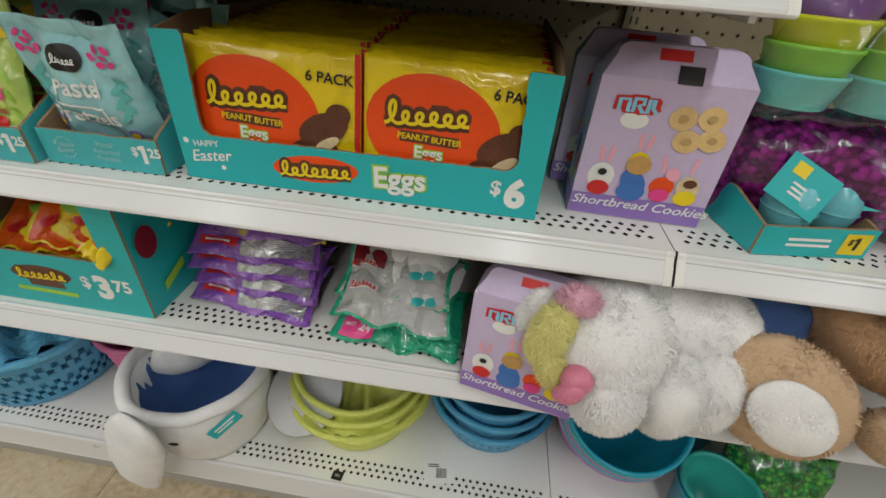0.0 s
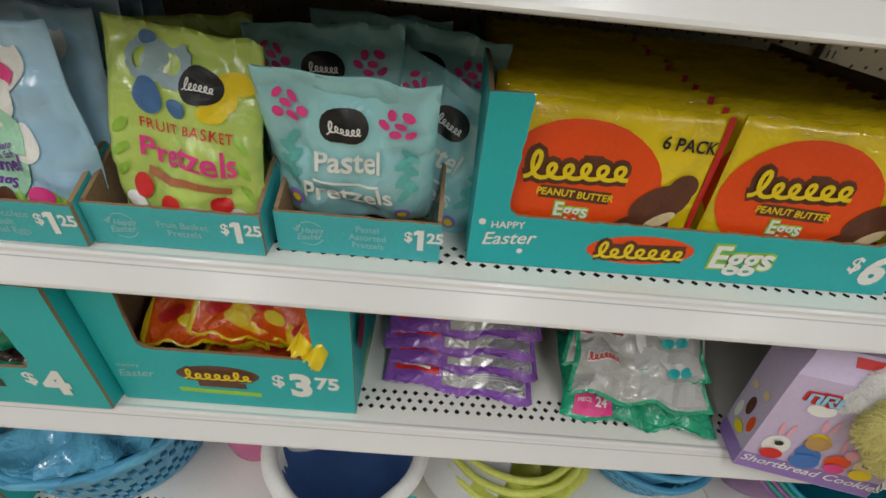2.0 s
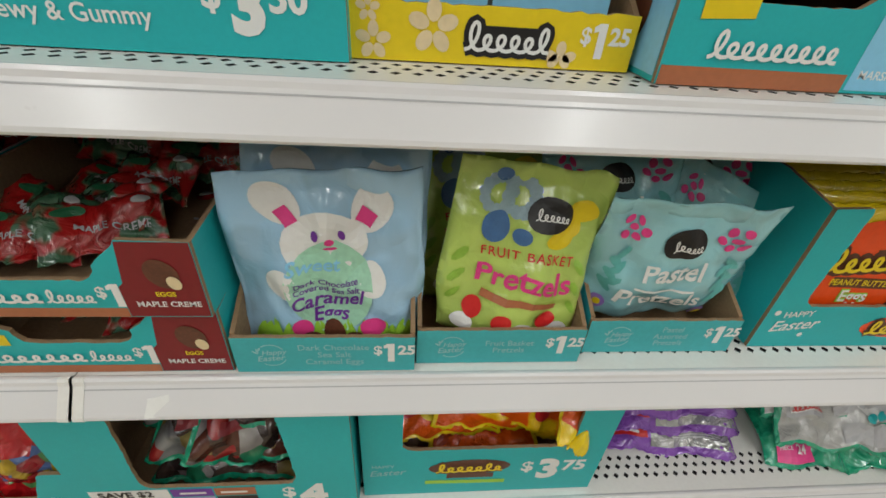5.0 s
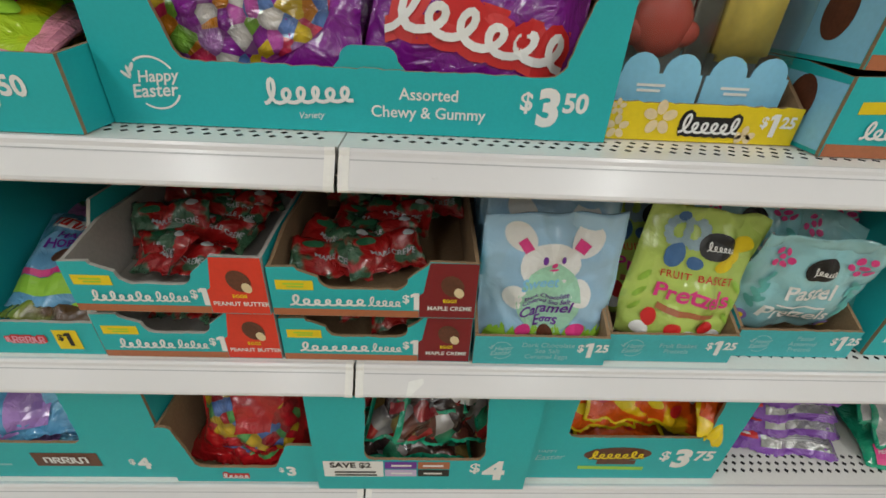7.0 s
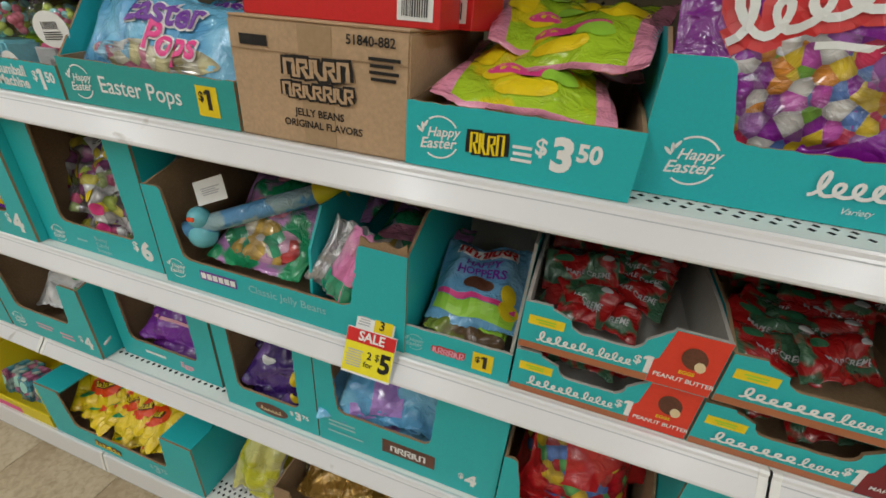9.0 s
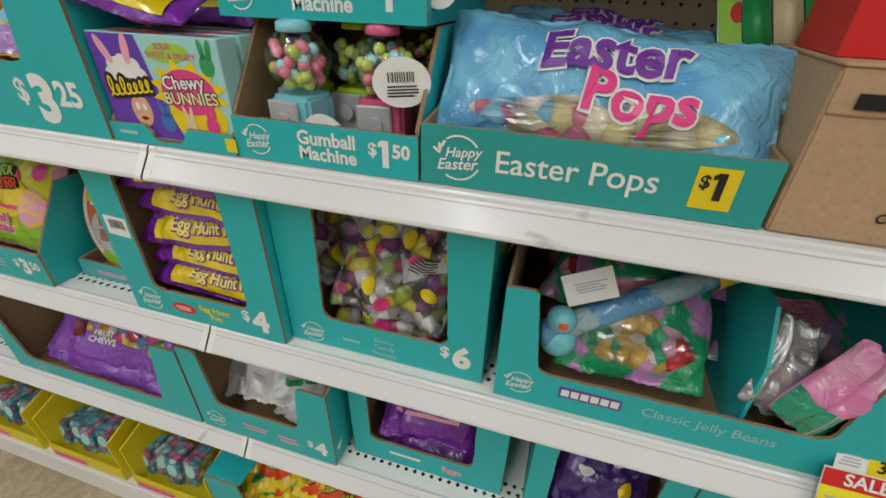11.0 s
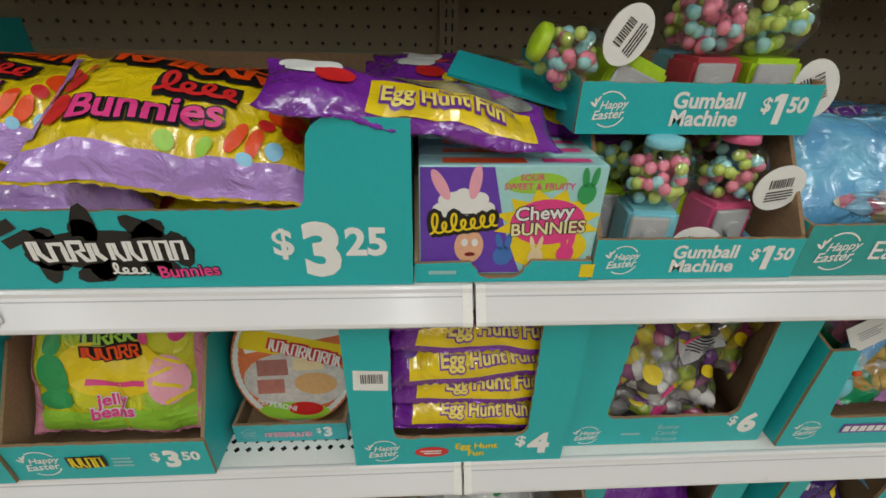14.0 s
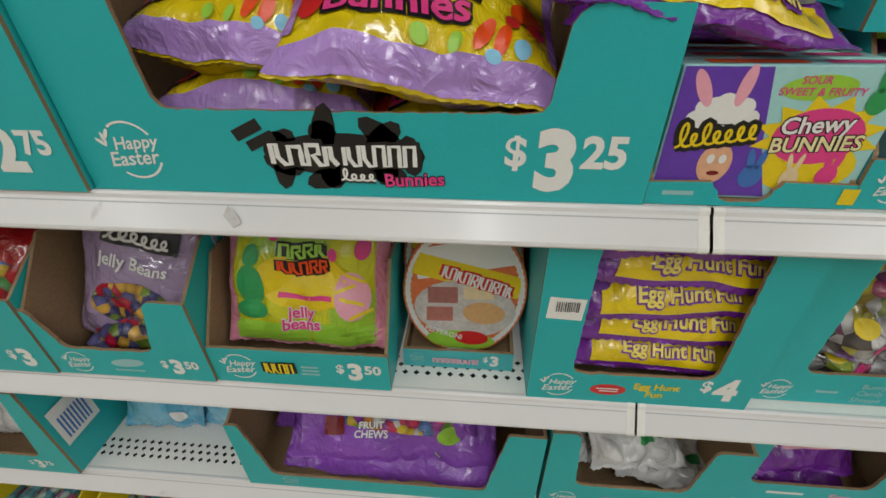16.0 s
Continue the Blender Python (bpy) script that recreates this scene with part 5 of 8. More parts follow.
def art_caramel(b, S, w, h):
    laid("white_shape", *merged(oval(-0.002, h * 0.635, 0.036, 0.026), oval(-0.038, h * 0.83, 0.016, 0.021, 34), oval(0.038, h * 0.80, 0.016, 0.021, -34),
                                oval(-0.040, h * 0.42, 0.013, 0.016), oval(0.036, h * 0.42, 0.013, 0.016)), S, WHITE, b, 0.0014)
    laid("green_patch", *oval(0.0, h * 0.37, 0.038, 0.046, 0, 22, 6), S, paint("soft_green_ink", (0.36, 0.66, 0.48), 0.4), b, 0.0018)
    laid("pink_shape", *merged(sheet(-0.033, h * 0.76, 0.012, 0.015, 35), sheet(0.033, h * 0.76, 0.012, 0.015, 55), oval(-0.030, h * 0.135, 0.010, 0.009), oval(0.036, h * 0.135, 0.011, 0.010)), S, PINK, b, 0.0024)
    laid("eye_picture", *merged(oval(-0.011, h * 0.675, 0.0030, 0.0046, 0, 10, 2), oval(0.011, h * 0.675, 0.0030, 0.0046, 0, 10, 2)), S, PURPLE, b, 0.0024)
    laid("nose_picture", *merged(oval(0.0, h * 0.635, 0.0040, 0.0028, 0, 10, 2), oval(0.0, h * 0.605, 0.0060, 0.0012, 0, 10, 1)), S, PINK, b, 0.0024)
    laid("title", *words("Sweet", -0.014, h * 0.52, 0.017, 2, 0.02, 0.1), S, SKY, b, 0.0026)
    laid("small_print", *merged(words("Dark Chocolate", -0.002, h * 0.41, 0.0082), words("Covered Sea Salt", -0.002, h * 0.365, 0.0082)), S, PURPLE, b, 0.0026)
    laid("lettering", *merged(words("Caramel", -0.004, h * 0.30, 0.019, 5, 0.02, 0.3), words("Eggs", -0.002, h * 0.21, 0.019, 3, 0.02, 0.3)), S, PURPLE, b, 0.0026)
    gs = []
    rnd = random.Random(4)
    for k in range(26):
        x = -w * 0.42 + w * 0.84 * k / 25
        gs.append(oval(x, h * 0.075, 0.0032, rnd.uniform(0.008, 0.020), rnd.uniform(-22, 22), 8, 2))
    laid("grass_print", *merged(*gs), S, LIME, b, 0.0020)
    laid("egg_picture", *merged(oval(0.0, h * 0.09, 0.011, 0.015), oval(-0.022, h * 0.06, 0.012, 0.008), oval(0.022, h * 0.055, 0.012, 0.008)), S, BROWN, b, 0.0028)


def art_fruit(b, S, w, h):
    rnd = random.Random(6)
    laid("blue_picture", *merged(oval(-0.028, h * 0.66, 0.013, 0.014), oval(-0.004, h * 0.64, 0.008, 0.008), oval(-0.030, h * 0.93, 0.008, 0.006)), S, paint("berry_ink", (0.06, 0.16, 0.36), 0.4), b, 0.0018)
    for cx, cz, r in ((-0.032, 0.83, 0.014), (-0.012, 0.82, 0.013)):
        laid("ring_picture", *merged(*[oval(cx + r * math.cos(a), h * cz + r * math.sin(a), 0.0055, 0.0055, 0, 8, 2) for a in [q * 0.52 for q in range(12)]]), S, paint("ring_ink", (0.32, 0.46, 0.52), 0.4), b, 0.0016)
    laid("lemon_picture", *merged(oval(0.044, h * 0.80, 0.018, 0.010), oval(0.028, h * 0.64, 0.014, 0.009, 20), oval(0.038, h * 0.71, 0.010, 0.010)), S, YELLOW, b, 0.0018)
    laid("badge", *oval(0.016, h * 0.76, 0.019, 0.016), S, BLACK, b, 0.0022)
    mark(S, b, 0.016, h * 0.765, 0.026, 0.010, 6, WHITE, None, 0, 4, 0.0026)
    laid("line_print", *words("FRUIT BASKET", 0.004, h * 0.53, 0.012, 0, 0.01, 0, 1.0, 1.15), S, RED, b, 0.0024)
    laid("lettering", *words("Pretzels", 0.004, h * 0.40, 0.028, 2, 0.022), S, PINK, b, 0.0024)
    laid("brown_band", *sheet(0.004, h * 0.270, 0.072, 0.0075, -2), S, COPPER, b, 0.0022)
    laid("berry_picture", *merged(*[oval(x, h * z, 0.009, 0.010) for x, z in ((-0.036, 0.19), (-0.008, 0.14), (0.034, 0.16))]), S, RED, b, 0.0024)
    laid("white_picture", *merged(*[oval(x, h * z, 0.012, 0.008) for x, z in ((-0.044, 0.10), (0.012, 0.09), (0.046, 0.10))]), S, WHITE, b, 0.0022)
    laid("leaf_picture", *merged(*[oval(sx * 0.055, h * z, 0.004, 0.009, 40 * sx, 8, 2) for sx in (-1, 1) for z in (0.26, 0.38, 0.50)]), S, paint("leaf_lime_ink", (0.30, 0.52, 0.06), 0.4), b, 0.0014)


def art_pastel(b, S, w, h):
    laid("badge", *oval(0.0, h * 0.75, 0.021, 0.015), S, BLACK, b, 0.0022)
    mark(S, b, 0.0, h * 0.755, 0.028, 0.010, 6, WHITE, None, 0, 4, 0.0026)
    laid("pink_picture", *merged(*[oval(sx * x, h * z, 0.0055, 0.0035, a * sx, 10, 2) for sx in (-1, 1) for x, z, a in ((0.050, 0.80, 20), (0.043, 0.84, 60), (0.056, 0.86, -30), (0.046, 0.74, 10), (0.058, 0.76, 40), (0.036, 0.78, -20))]), S, PINK, b, 0.0020)
    laid("lettering", *words("Pastel", 0.002, h * 0.54, 0.027, 1, 0.020), S, WHITE, b, 0.0024)
    laid("lettering_low", *words("Pretzels", 0.0, h * 0.33, 0.027, 1, 0.018), S, WHITE, b, 0.0024)
    laid("line_print", *sheet(0.0, h * 0.415, 0.062, 0.0022), S, WHITE, b, 0.0022)
    laid("leaf_picture", *merged(*[oval(sx * 0.055 + 0.004 * (k % 2), h * (0.36 + 0.05 * k), 0.004, 0.010, 45 * sx * (1 if k % 2 else -1), 8, 2) for sx in (-1, 1) for k in range(6)]), S, paint("soft_teal_ink", (0.12, 0.46, 0.44), 0.4), b, 0.0014)
    laid("flower_picture", *merged(oval(-0.052, h * 0.20, 0.008, 0.008), oval(0.05, h * 0.19, 0.008, 0.009)), S, VIOLET, b, 0.0018)
    laid("flower_centre", *merged(oval(-0.052, h * 0.20, 0.004, 0.004), oval(0.05, h * 0.19, 0.005, 0.005)), S, YELLOW, b, 0.0026)


PALE_TEAL = paint("small_tray_card", (0.05, 0.42, 0.45), 0.5, 0.08, 10, 240, 0.06)
for q, (x0, x1, y, txt) in enumerate(((0.1365, 0.2935, 0.004, "Dark Chocolate|Sea Salt|Caramel Eggs"), (0.2955, 0.4525, 0.012, "Fruit Basket|Pretzels"), (0.461, 0.616, 0.024, "Pastel|Assorted|Pretzels"))):
    ob = tray("small pale teal card tray with torn low front", x0, x1, y, Z2 + 0.001, 0.22, 0.043, side=0.075, seed=20 + q, card=PALE_TEAL, name="pouch_tray", side_front=0.045)
    S = flat(0)
    easter(S, ob, 0.032, 0.022, 0.030, PALE)
    lines = txt.split("|")
    laid("small_print", *merged(*[words(t, 0.086, 0.022 + 0.009 * ((len(lines) - 1) / 2 - k), 0.0095, 0, 0.008) for k, t in enumerate(lines)]), S, PALE, ob)
    laid("price", *dollars("1", "25", 0.136, 0.023, 0.027), S, WHITE, ob)
p1 = pouch("caramel_egg_pouch", "sky-blue glossy pouch of chocolate caramel eggs", pose(0.221, 0.038, Z2 + 0.014, -4, -1, 2), 0.160, 0.166, 0.035, F_SKY, 61, art_caramel, group="caramel egg pouches")
for q in range(4):
    again(p1, 0.2189 + 0.003 * q, 0.074 + 0.036 * q, Z2 + 0.024 + 0.010 * q, -6 - 2 * q, 3 - 2 * q, 1)
p2 = pouch("fruit_pretzel_pouch", "lime-green glossy pouch of fruit pretzels", pose(0.378, 0.040, Z2 + 0.016, -9, 6, -3), 0.138, 0.170, 0.042, F_LIME, 62, art_fruit, group="fruit pretzel pouches")
again(p2, 0.369, 0.100, Z2 + 0.016, -16, -4, 3)
again(p2, 0.3809, 0.125, Z2 + 0.006, -24, 3, 0)
p3 = pouch("pastel_pretzel_pouch", "aqua glossy pouch of pastel pretzels slumped in its tray", pose(0.528, 0.080, Z2 + 0.022, 17, 1, -2), 0.154, 0.150, 0.055, F_AQUA, 63, art_pastel, group="pastel pretzel pouches")
again(p3, 0.498, 0.118, Z2 + 0.036, -6, -3, 4)
again(p3, 0.5749, 0.135, Z2 + 0.040, -10, 6, -12)
again(p3, 0.5329, 0.175, Z2 + 0.040, -12, 2, 6)
again(p3, 0.5768, 0.115, Z2 + 0.008, -6, 22, -20)

# yellow peanut-butter packs, two rows deep in a wide tray
ob = tray("wide teal card tray with cut-away front and tall corners", 0.643, 1.069, 0.030, Z2 + 0.001, 0.34, 0.056, (0.036, 0.166), (0.034, 0.160), 0.175, seed=26, slope=-0.004, back=0.15)
S = flat(0)
laid("greeting", *merged(words("HAPPY", 0.034, 0.046, 0.0105, 4, 0.015), words("Easter", 0.036, 0.031, 0.020, 6, 0.012, 0.3), oval(0.010, 0.048, 0.0035, 0.0035, 0, 8, 1), oval(0.05, 0.018, 0.003, 0.003, 0, 8, 1)), S, WHITE, ob)
mark(S, ob, 0.165, 0.030, 0.085, 0.020, 7, YELLOW, BROWN, 3)
laid("mark_edge", *merged(oval(0.165, 0.030, 0.052, 0.0165, 3)), S, ORANGE, ob, 0.0004)
laid("lettering_ground", *words("Eggs", 0.265, 0.030, 0.036, 2, 0.085), S, LIME, ob, 0.0006)
laid("lettering", *words("Eggs", 0.265, 0.030, 0.036, 2, 0.025), S, WHITE, ob, 0.0012)
laid("price", *dollars("6", None, 0.398, 0.028, 0.042), S, WHITE, ob)
raw("side_badge", [(-0.0008, 0.13 + 0.035 * math.cos(a * 0.3), 0.095 + 0.035 * math.sin(a * 0.3)) for a in range(21)], [tuple(range(21))], ORANGE, ob)
pk, S = bag("peanut_butter_egg_pack", "yellow and orange flat pack of chocolate eggs", pose(0.7569, 0.044, Z2 + 0.007, -5, 1, 2), 0.200, 0.152, 0.013, F_YEL, 71, seal=0.05, pinch=0.0, wrinkle=0.18, group="peanut butter egg packs", nx=22, nz=16)
laid("orange_oval", *oval(-0.022, 0.080, 0.076, 0.058, -6, 30, 8), S, ORANGE, pk, 0.0014)
mark(S, pk, -0.028, 0.098, 0.092, 0.027, 6, YELLOW, BROWN, 3, lift=0.0018)
laid("brown_band", *sheet(-0.024, 0.071, 0.066, 0.012, -2), S, BROWN, pk, 0.0020)
laid("band_lettering", *words("PEANUT BUTTER", -0.024, 0.071, 0.0095, -2, 0.02), S, YELLOW, pk, 0.0026)
laid("lettering_ground", *words("Eggs", -0.024, 0.055, 0.019, 0, 0.085), S, LIME, pk, 0.0022)
laid("lettering", *words("Eggs", -0.024, 0.055, 0.019, 0, 0.02), S, WHITE, pk, 0.0028)
laid("count_lettering", *words("6 PACK", 0.066, 0.124, 0.0155, -3, 0.02), S, BLACK, pk, 0.0020)
laid("chocolate_picture", *merged(oval(0.058, 0.068, 0.030, 0.018, 24), oval(0.044, 0.038, 0.032, 0.020, 18), oval(0.075, 0.085, 0.014, 0.013)), S, BROWN, pk, 0.0024)
laid("red_end", *sheet(0.0965, 0.078, 0.006, 0.145, 0, 1, 14), S, RED, pk, 0.0016)
laid("filling_picture", *oval(0.062, 0.052, 0.016, 0.006, 30), S, CREAM, pk, 0.0030)
for c in range(2):
    for r in range(15):
        if c or r:
            again(pk, 0.7569 + 0.203 * c + 0.0025 * math.sin(r * 1.7 + c), 0.044 + 0.0195 * r, Z2 + 0.007 + 0.0008 * (r % 3) + 0.0012 * r * (1 if c == 0 else 0.8), -5 - 0.3 * r, 0.8 * math.sin(r * 2.3 + c), 1.5 * math.cos(r * 1.1 + c))

# lilac house-shaped cookie boxes


def cookie_box(m):
    cb = thing("cookie_box", m @ Matrix.Diagonal((1.22, 1, 1, 1)), "lilac printed carton of shortbread cookies", "cookie box", "cookie boxes")
    w, d, h, r = 0.124, 0.055, 0.158, 0.19
    prof = [(0, 0), (w, 0), (w, h), (w * 0.92, r - 0.012)] + arc(w * 0.84, r - 0.012, 0.010, 0, 90, 4) + arc(w * 0.16, r - 0.012, 0.010, 90, 180, 4) + [(w * 0.08, r - 0.012), (0, h)]
    verts = [(x, 0.0 if z <= h else (z - h) / (r - h) * 0.020, z) for x, z in prof] + [(x, d if z <= h else d - (z - h) / (r - h) * 0.020, z) for x, z in prof]
    n = len(prof)
    faces = [(0, 1, 2, n - 1), tuple(range(2, n)), (n, 2 * n - 1, n + 2, n + 1), tuple(range(2 * n - 1, n + 1, -1))] + [(i, i + n, (i + 1) % n + n, (i + 1) % n) for i in range(n)]
    raw("carton", verts, faces, LILAC, cb)
    S = lambda x, z: (x, 0.0 if z <= h else (z - h) / (r - h) * 0.020, z)
    laid("violet_band", *sheet(w / 2, 0.014, w - 0.001, 0.026, 0, 1, 1), S, VIOLET, cb, 0.0004)
    laid("lettering", *words("Shortbread Cookies", w * 0.52, 0.018, 0.0155, 0, 0.012, 0.25), S, WHITE, cb, 0.0010)
    mark(S, cb, 0.036, 0.132, 0.036, 0.018, 3, SKY, RED, 0, 0, 0.0010)
    laid("badge_low", *oval(0.036, 0.116, 0.012, 0.009), S, WHITE, cb, 0.0010)
    for k, (x, z) in enumerate(((0.075, 0.123), (0.098, 0.126), (0.084, 0.100), (0.104, 0.104))):
        laid("cookie_picture", *oval(x, z, 0.0115, 0.0125, 10 * k), S, BISCUIT, cb, 0.0009 + 0.0003 * k)
    laid("red_tab", *sheet(0.056, 0.180, 0.026, 0.010), S, RED, cb, 0.0008)
    # The opening is uncut; its shaded inside is painted as a black patch.
    laid("hand_hole", *sheet(0.070, 0.164, 0.020, 0.016), S, BLACK, cb, 0.0008)
    cols = (WHITE, YELLOW, BLUE, ORANGE, CREAM, LTPINK)
    for k, (x, z, rx, rz) in enumerate(((0.022, 0.050, 0.012, 0.016), (0.052, 0.070, 0.010, 0.013), (0.052, 0.046, 0.011, 0.017), (0.078, 0.046, 0.011, 0.012), (0.101, 0.048, 0.010, 0.014), (0.084, 0.062, 0.006, 0.008))):
        laid("figure_blob", *oval(x, z, rx, rz, 12 * (k % 3)), S, cols[k], cb, 0.0008 + 0.0002 * k)
    for k, (y, z, ry, rz) in enumerate(((0.012, 0.060, 0.006, 0.012), (0.028, 0.075, 0.007, 0.014), (0.042, 0.055, 0.006, 0.013), (0.026, 0.040, 0.010, 0.008), (0.016, 0.105, 0.006, 0.006), (0.040, 0.100, 0.006, 0.006))):
        raw("side_blob", [(-0.0006 - 0.0002 * k, y + ry * math.cos(a * 0.35), z + rz * math.sin(a * 0.35)) for a in range(18)], [tuple(range(18))], (ORANGE, BROWN, WHITE, YELLOW, CREAM, CREAM)[k], cb)
    raw("side_band", [(-0.0005, 0.001, 0.001), (-0.0005, d - 0.001, 0.001), (-0.0005, d - 0.001, 0.026), (-0.0005, 0.001, 0.026)], [(0, 1, 2, 3)], VIOLET, cb)
    for k, (x, z, rx, rz, mt) in enumerate(((0.022, 0.036, 0.010, 0.009, RED), (0.052, 0.036, 0.013, 0.012, BLUE), (0.052, 0.068, 0.011, 0.011, paint("fawn_ink", (0.52, 0.30, 0.10), 0.4)), (0.078, 0.036, 0.009, 0.008, PINK), (0.101, 0.036, 0.010, 0.009, YELLOW), (0.022, 0.056, 0.004, 0.004, BLACK), (0.101, 0.054, 0.006, 0.005, BROWN))):
        laid("figure_blob", *oval(x, z, rx, rz), S, mt, cb, 0.0022 + 0.0002 * k)
    for k, (x, z) in enumerate(((0.075, 0.123), (0.098, 0.126), (0.084, 0.100), (0.104, 0.104))):
        laid("cookie_hole", *oval(x, z, 0.004, 0.004), S, paint("crumb_ink", (0.50, 0.33, 0.13), 0.6), cb, 0.0024 + 0.0002 * k)
    laid("pink_strokes", *merged(*[oval(x, z, 0.0022, 0.011, a, 8, 2) for x, z, a in ((0.018, 0.076, 8), (0.026, 0.077, -6), (0.048, 0.094, 6), (0.056, 0.094, -6), (0.074, 0.072, 10), (0.100, 0.074, -8))]), S, LTPINK, cb, 0.0009)
    return cb


cookie_box(pose(1.110, 0.066, Z2 + 0.001, 0, 0, -2))
cookie_box(pose(1.094, 0.150, Z2 + 0.003, -2, 0, -6))

# egg tray past the seam, with things behind it
ob = tray("teal card tray of blue plastic surprise eggs", 1.305, 1.435, 0.014, Z2 + 0.001, 0.16, 0.036, side=0.05, seed=31, name="egg_tray", side_front=0.036)
ob.matrix_basis = pose(1.303, 0.016, Z2 + 0.001, 0, 0, 9)
laid("small_print", *bars(0.058, 0.018, 0.056, 0.014, 2, 3), flat(0), WHITE, ob)
laid("sticker", *sheet(0.110, 0.018, 0.030, 0.026), flat(0), YELLOW, ob)
laid("sticker_price", *dollars("1", None, 0.111, 0.018, 0.018), flat(-0.0005), BLACK, ob)
EGGBLUE = paint("egg_plastic", (0.16, 0.52, 0.60), 0.25, 0.08)
for q, (x, y) in enumerate(((1.345, 0.060), (1.398, 0.075), (1.365, 0.115))):
    eg = thing("surprise_egg", pose(x, y, Z2 + 0.008), "pale blue plastic surprise egg with a teal header card", "plastic egg", "surprise eggs")
    bm = bmesh.new()
    ball_bm(bm, (0, 0, 0.036), 0.027, 20, 14, (1, 1, 1.3))
    part("shell", bm, EGGBLUE, eg, smooth=True)
    bm = lathe_bm([(0.0277, 0.033), (0.0284, 0.0345), (0.0277, 0.036)], 22)
    part("seam_rim", bm, EGGBLUE, eg, smooth=True)
    hc = part("header_card", block_bm(-0.03, 0.03, 0, 0.0008, 0, 0.05), TEAL, eg)
    hc.matrix_basis = pose(-0.020 + 0.045 * q, -0.025, 0.045, -30, 25 - 35 * q, -15)
    laid("card_print", *bars(0.004, 0.018, 0.036, 0.016, 3, q), flat(0), WHITE, hc)
    laid("card_sticker", *sheet(-0.012, 0.038, 0.016, 0.014), flat(0), YELLOW, hc)
CUPS = (("violet_plastic", (0.26, 0.10, 0.42)), ("yellow_plastic", (0.62, 0.66, 0.02)), ("green_plastic", (0.28, 0.62, 0.08)), ("aqua_plastic", (0.16, 0.60, 0.58)))
cupm = [paint(n, c, 0.28, 0.08) for n, c in CUPS]
for q, (x, y) in enumerate(((1.3019, 0.085), (1.3867, 0.082), (1.4714, 0.09))):
    cs = thing("cup_stack", pose(x, y, Z2 + 0.146), "stack of bright plastic cups in four colours", "plastic cups", "cup stacks")
    for k in range(5):
        z = 0.0235 * k
        part("cup", lathe_bm([(0.034, z), (0.041, z + 0.028), (0.0425, z + 0.030), (0.0415, z + 0.033), (0.039, z + 0.030), (0.033, z + 0.005), (0.0, z + 0.004)], 26), cupm[3 - k] if k < 4 else cupm[0], cs, smooth=True)
b, S = bag("tinsel_bag", "clear bag of purple paper grass", pose(1.4216, 0.10, Z2 + 0.002, -4, 0, -4), 0.30, 0.138, 0.12, B_GRASS, 81, nx=22, nz=18, wrinkle=1.6)
b, S = bag("blue_bag", "dark blue glossy bag beside the eggs", pose(1.5313, 0.05, Z2 + 0.002, -12, 0, -5), 0.10, 0.09, 0.05, film("deep_blue_film", (0.05, 0.15, 0.42)), 82)
b, S = bag("clear_sleeve", "clear crinkled plastic sleeve around the cups", pose(1.3867, 0.062, Z2 + 0.134, -4, 0, -3), 0.26, 0.14, 0.09, CLEAR, 83, nx=24, wrinkle=1.5)

# stacked chocolate-egg trays, two by two
for c, (x0, x1) in enumerate(((-0.2801, -0.0839), (-0.081, 0.1325))):
    for k in range(2):
        w, z = x1 - x0, Z2 + 0.001 + 0.0715 * k
        ob = tray("aqua and red card tray of single chocolate eggs, stacked", x0, x1, 0.006 - 0.006 * k, z, 0.26, 0.036, (0.030, 0.062), (0.052, 0.072), 0.074, seed=40 + 2 * c + k, slope=0.020, name="egg_candy_tray", inner=GREYCARD if c == 0 else KRAFT)
        S = flat(0)
        laid("corner_panel", [(w - 0.060, 0.001), (w - 0.0005, 0.001), (w - 0.0005, 0.071), (w - 0.050, 0.071), (w - 0.056, 0.034), (w - 0.060, 0.030)], [(0, 1, 2, 3, 4, 5)], S, TOMATO if c == 0 else DKRED, ob, 0.0004)
        laid("stripe", *sheet((w - 0.06) / 2, 0.005, w - 0.061, 0.009), S, COPPER, ob, 0.0004)
        laid("sticker", *sheet(0.026, 0.040, 0.038, 0.012, 0), S, YELLOW, ob)
        laid("sticker_lettering", *bars(0.026, 0.040, 0.022, 0.007, 2, 1), flat(-0.0005), LIME, ob)
        mark(S, ob, (w - 0.096) / 2, 0.022, w - 0.136, 0.015, 7, WHITE, None, 1)
        mark(S, ob, w - 0.096, 0.022, 0.034, 0.014, 5, WHITE, None, 1)
        laid("price", *dollars("1", None, w - 0.063, 0.021, 0.026), S, WHITE, ob)
        laid("egg_picture", *oval(w - 0.026, 0.043, 0.0115, 0.014, 30), S, BROWN, ob, 0.0010)
        laid("egg_filling", *oval(w - 0.019, 0.035, 0.005, 0.0065, 20), S, CREAM, ob, 0.0014)
        laid("egg_lettering", *words("EGGS", w - 0.028, 0.024, 0.006, 0, 0.03), S, YELLOW, ob, 0.0012)
        laid("lettering", *words("MAPLE CREME" if c else "PEANUT BUTTER", w - 0.028, 0.014, 0.0075, 0, 0.02), S, WHITE, ob, 0.0012)
egg, S = bag("wrapped_chocolate_egg", "small red and green foil-wrapped chocolate egg", pose(-0.0243, 0.035, Z2 + 0.098, -62, 8, 10), 0.090, 0.048, 0.024, F_CANDY, 91, nx=16, nz=12, group="wrapped chocolate eggs", wrinkle=1.2)
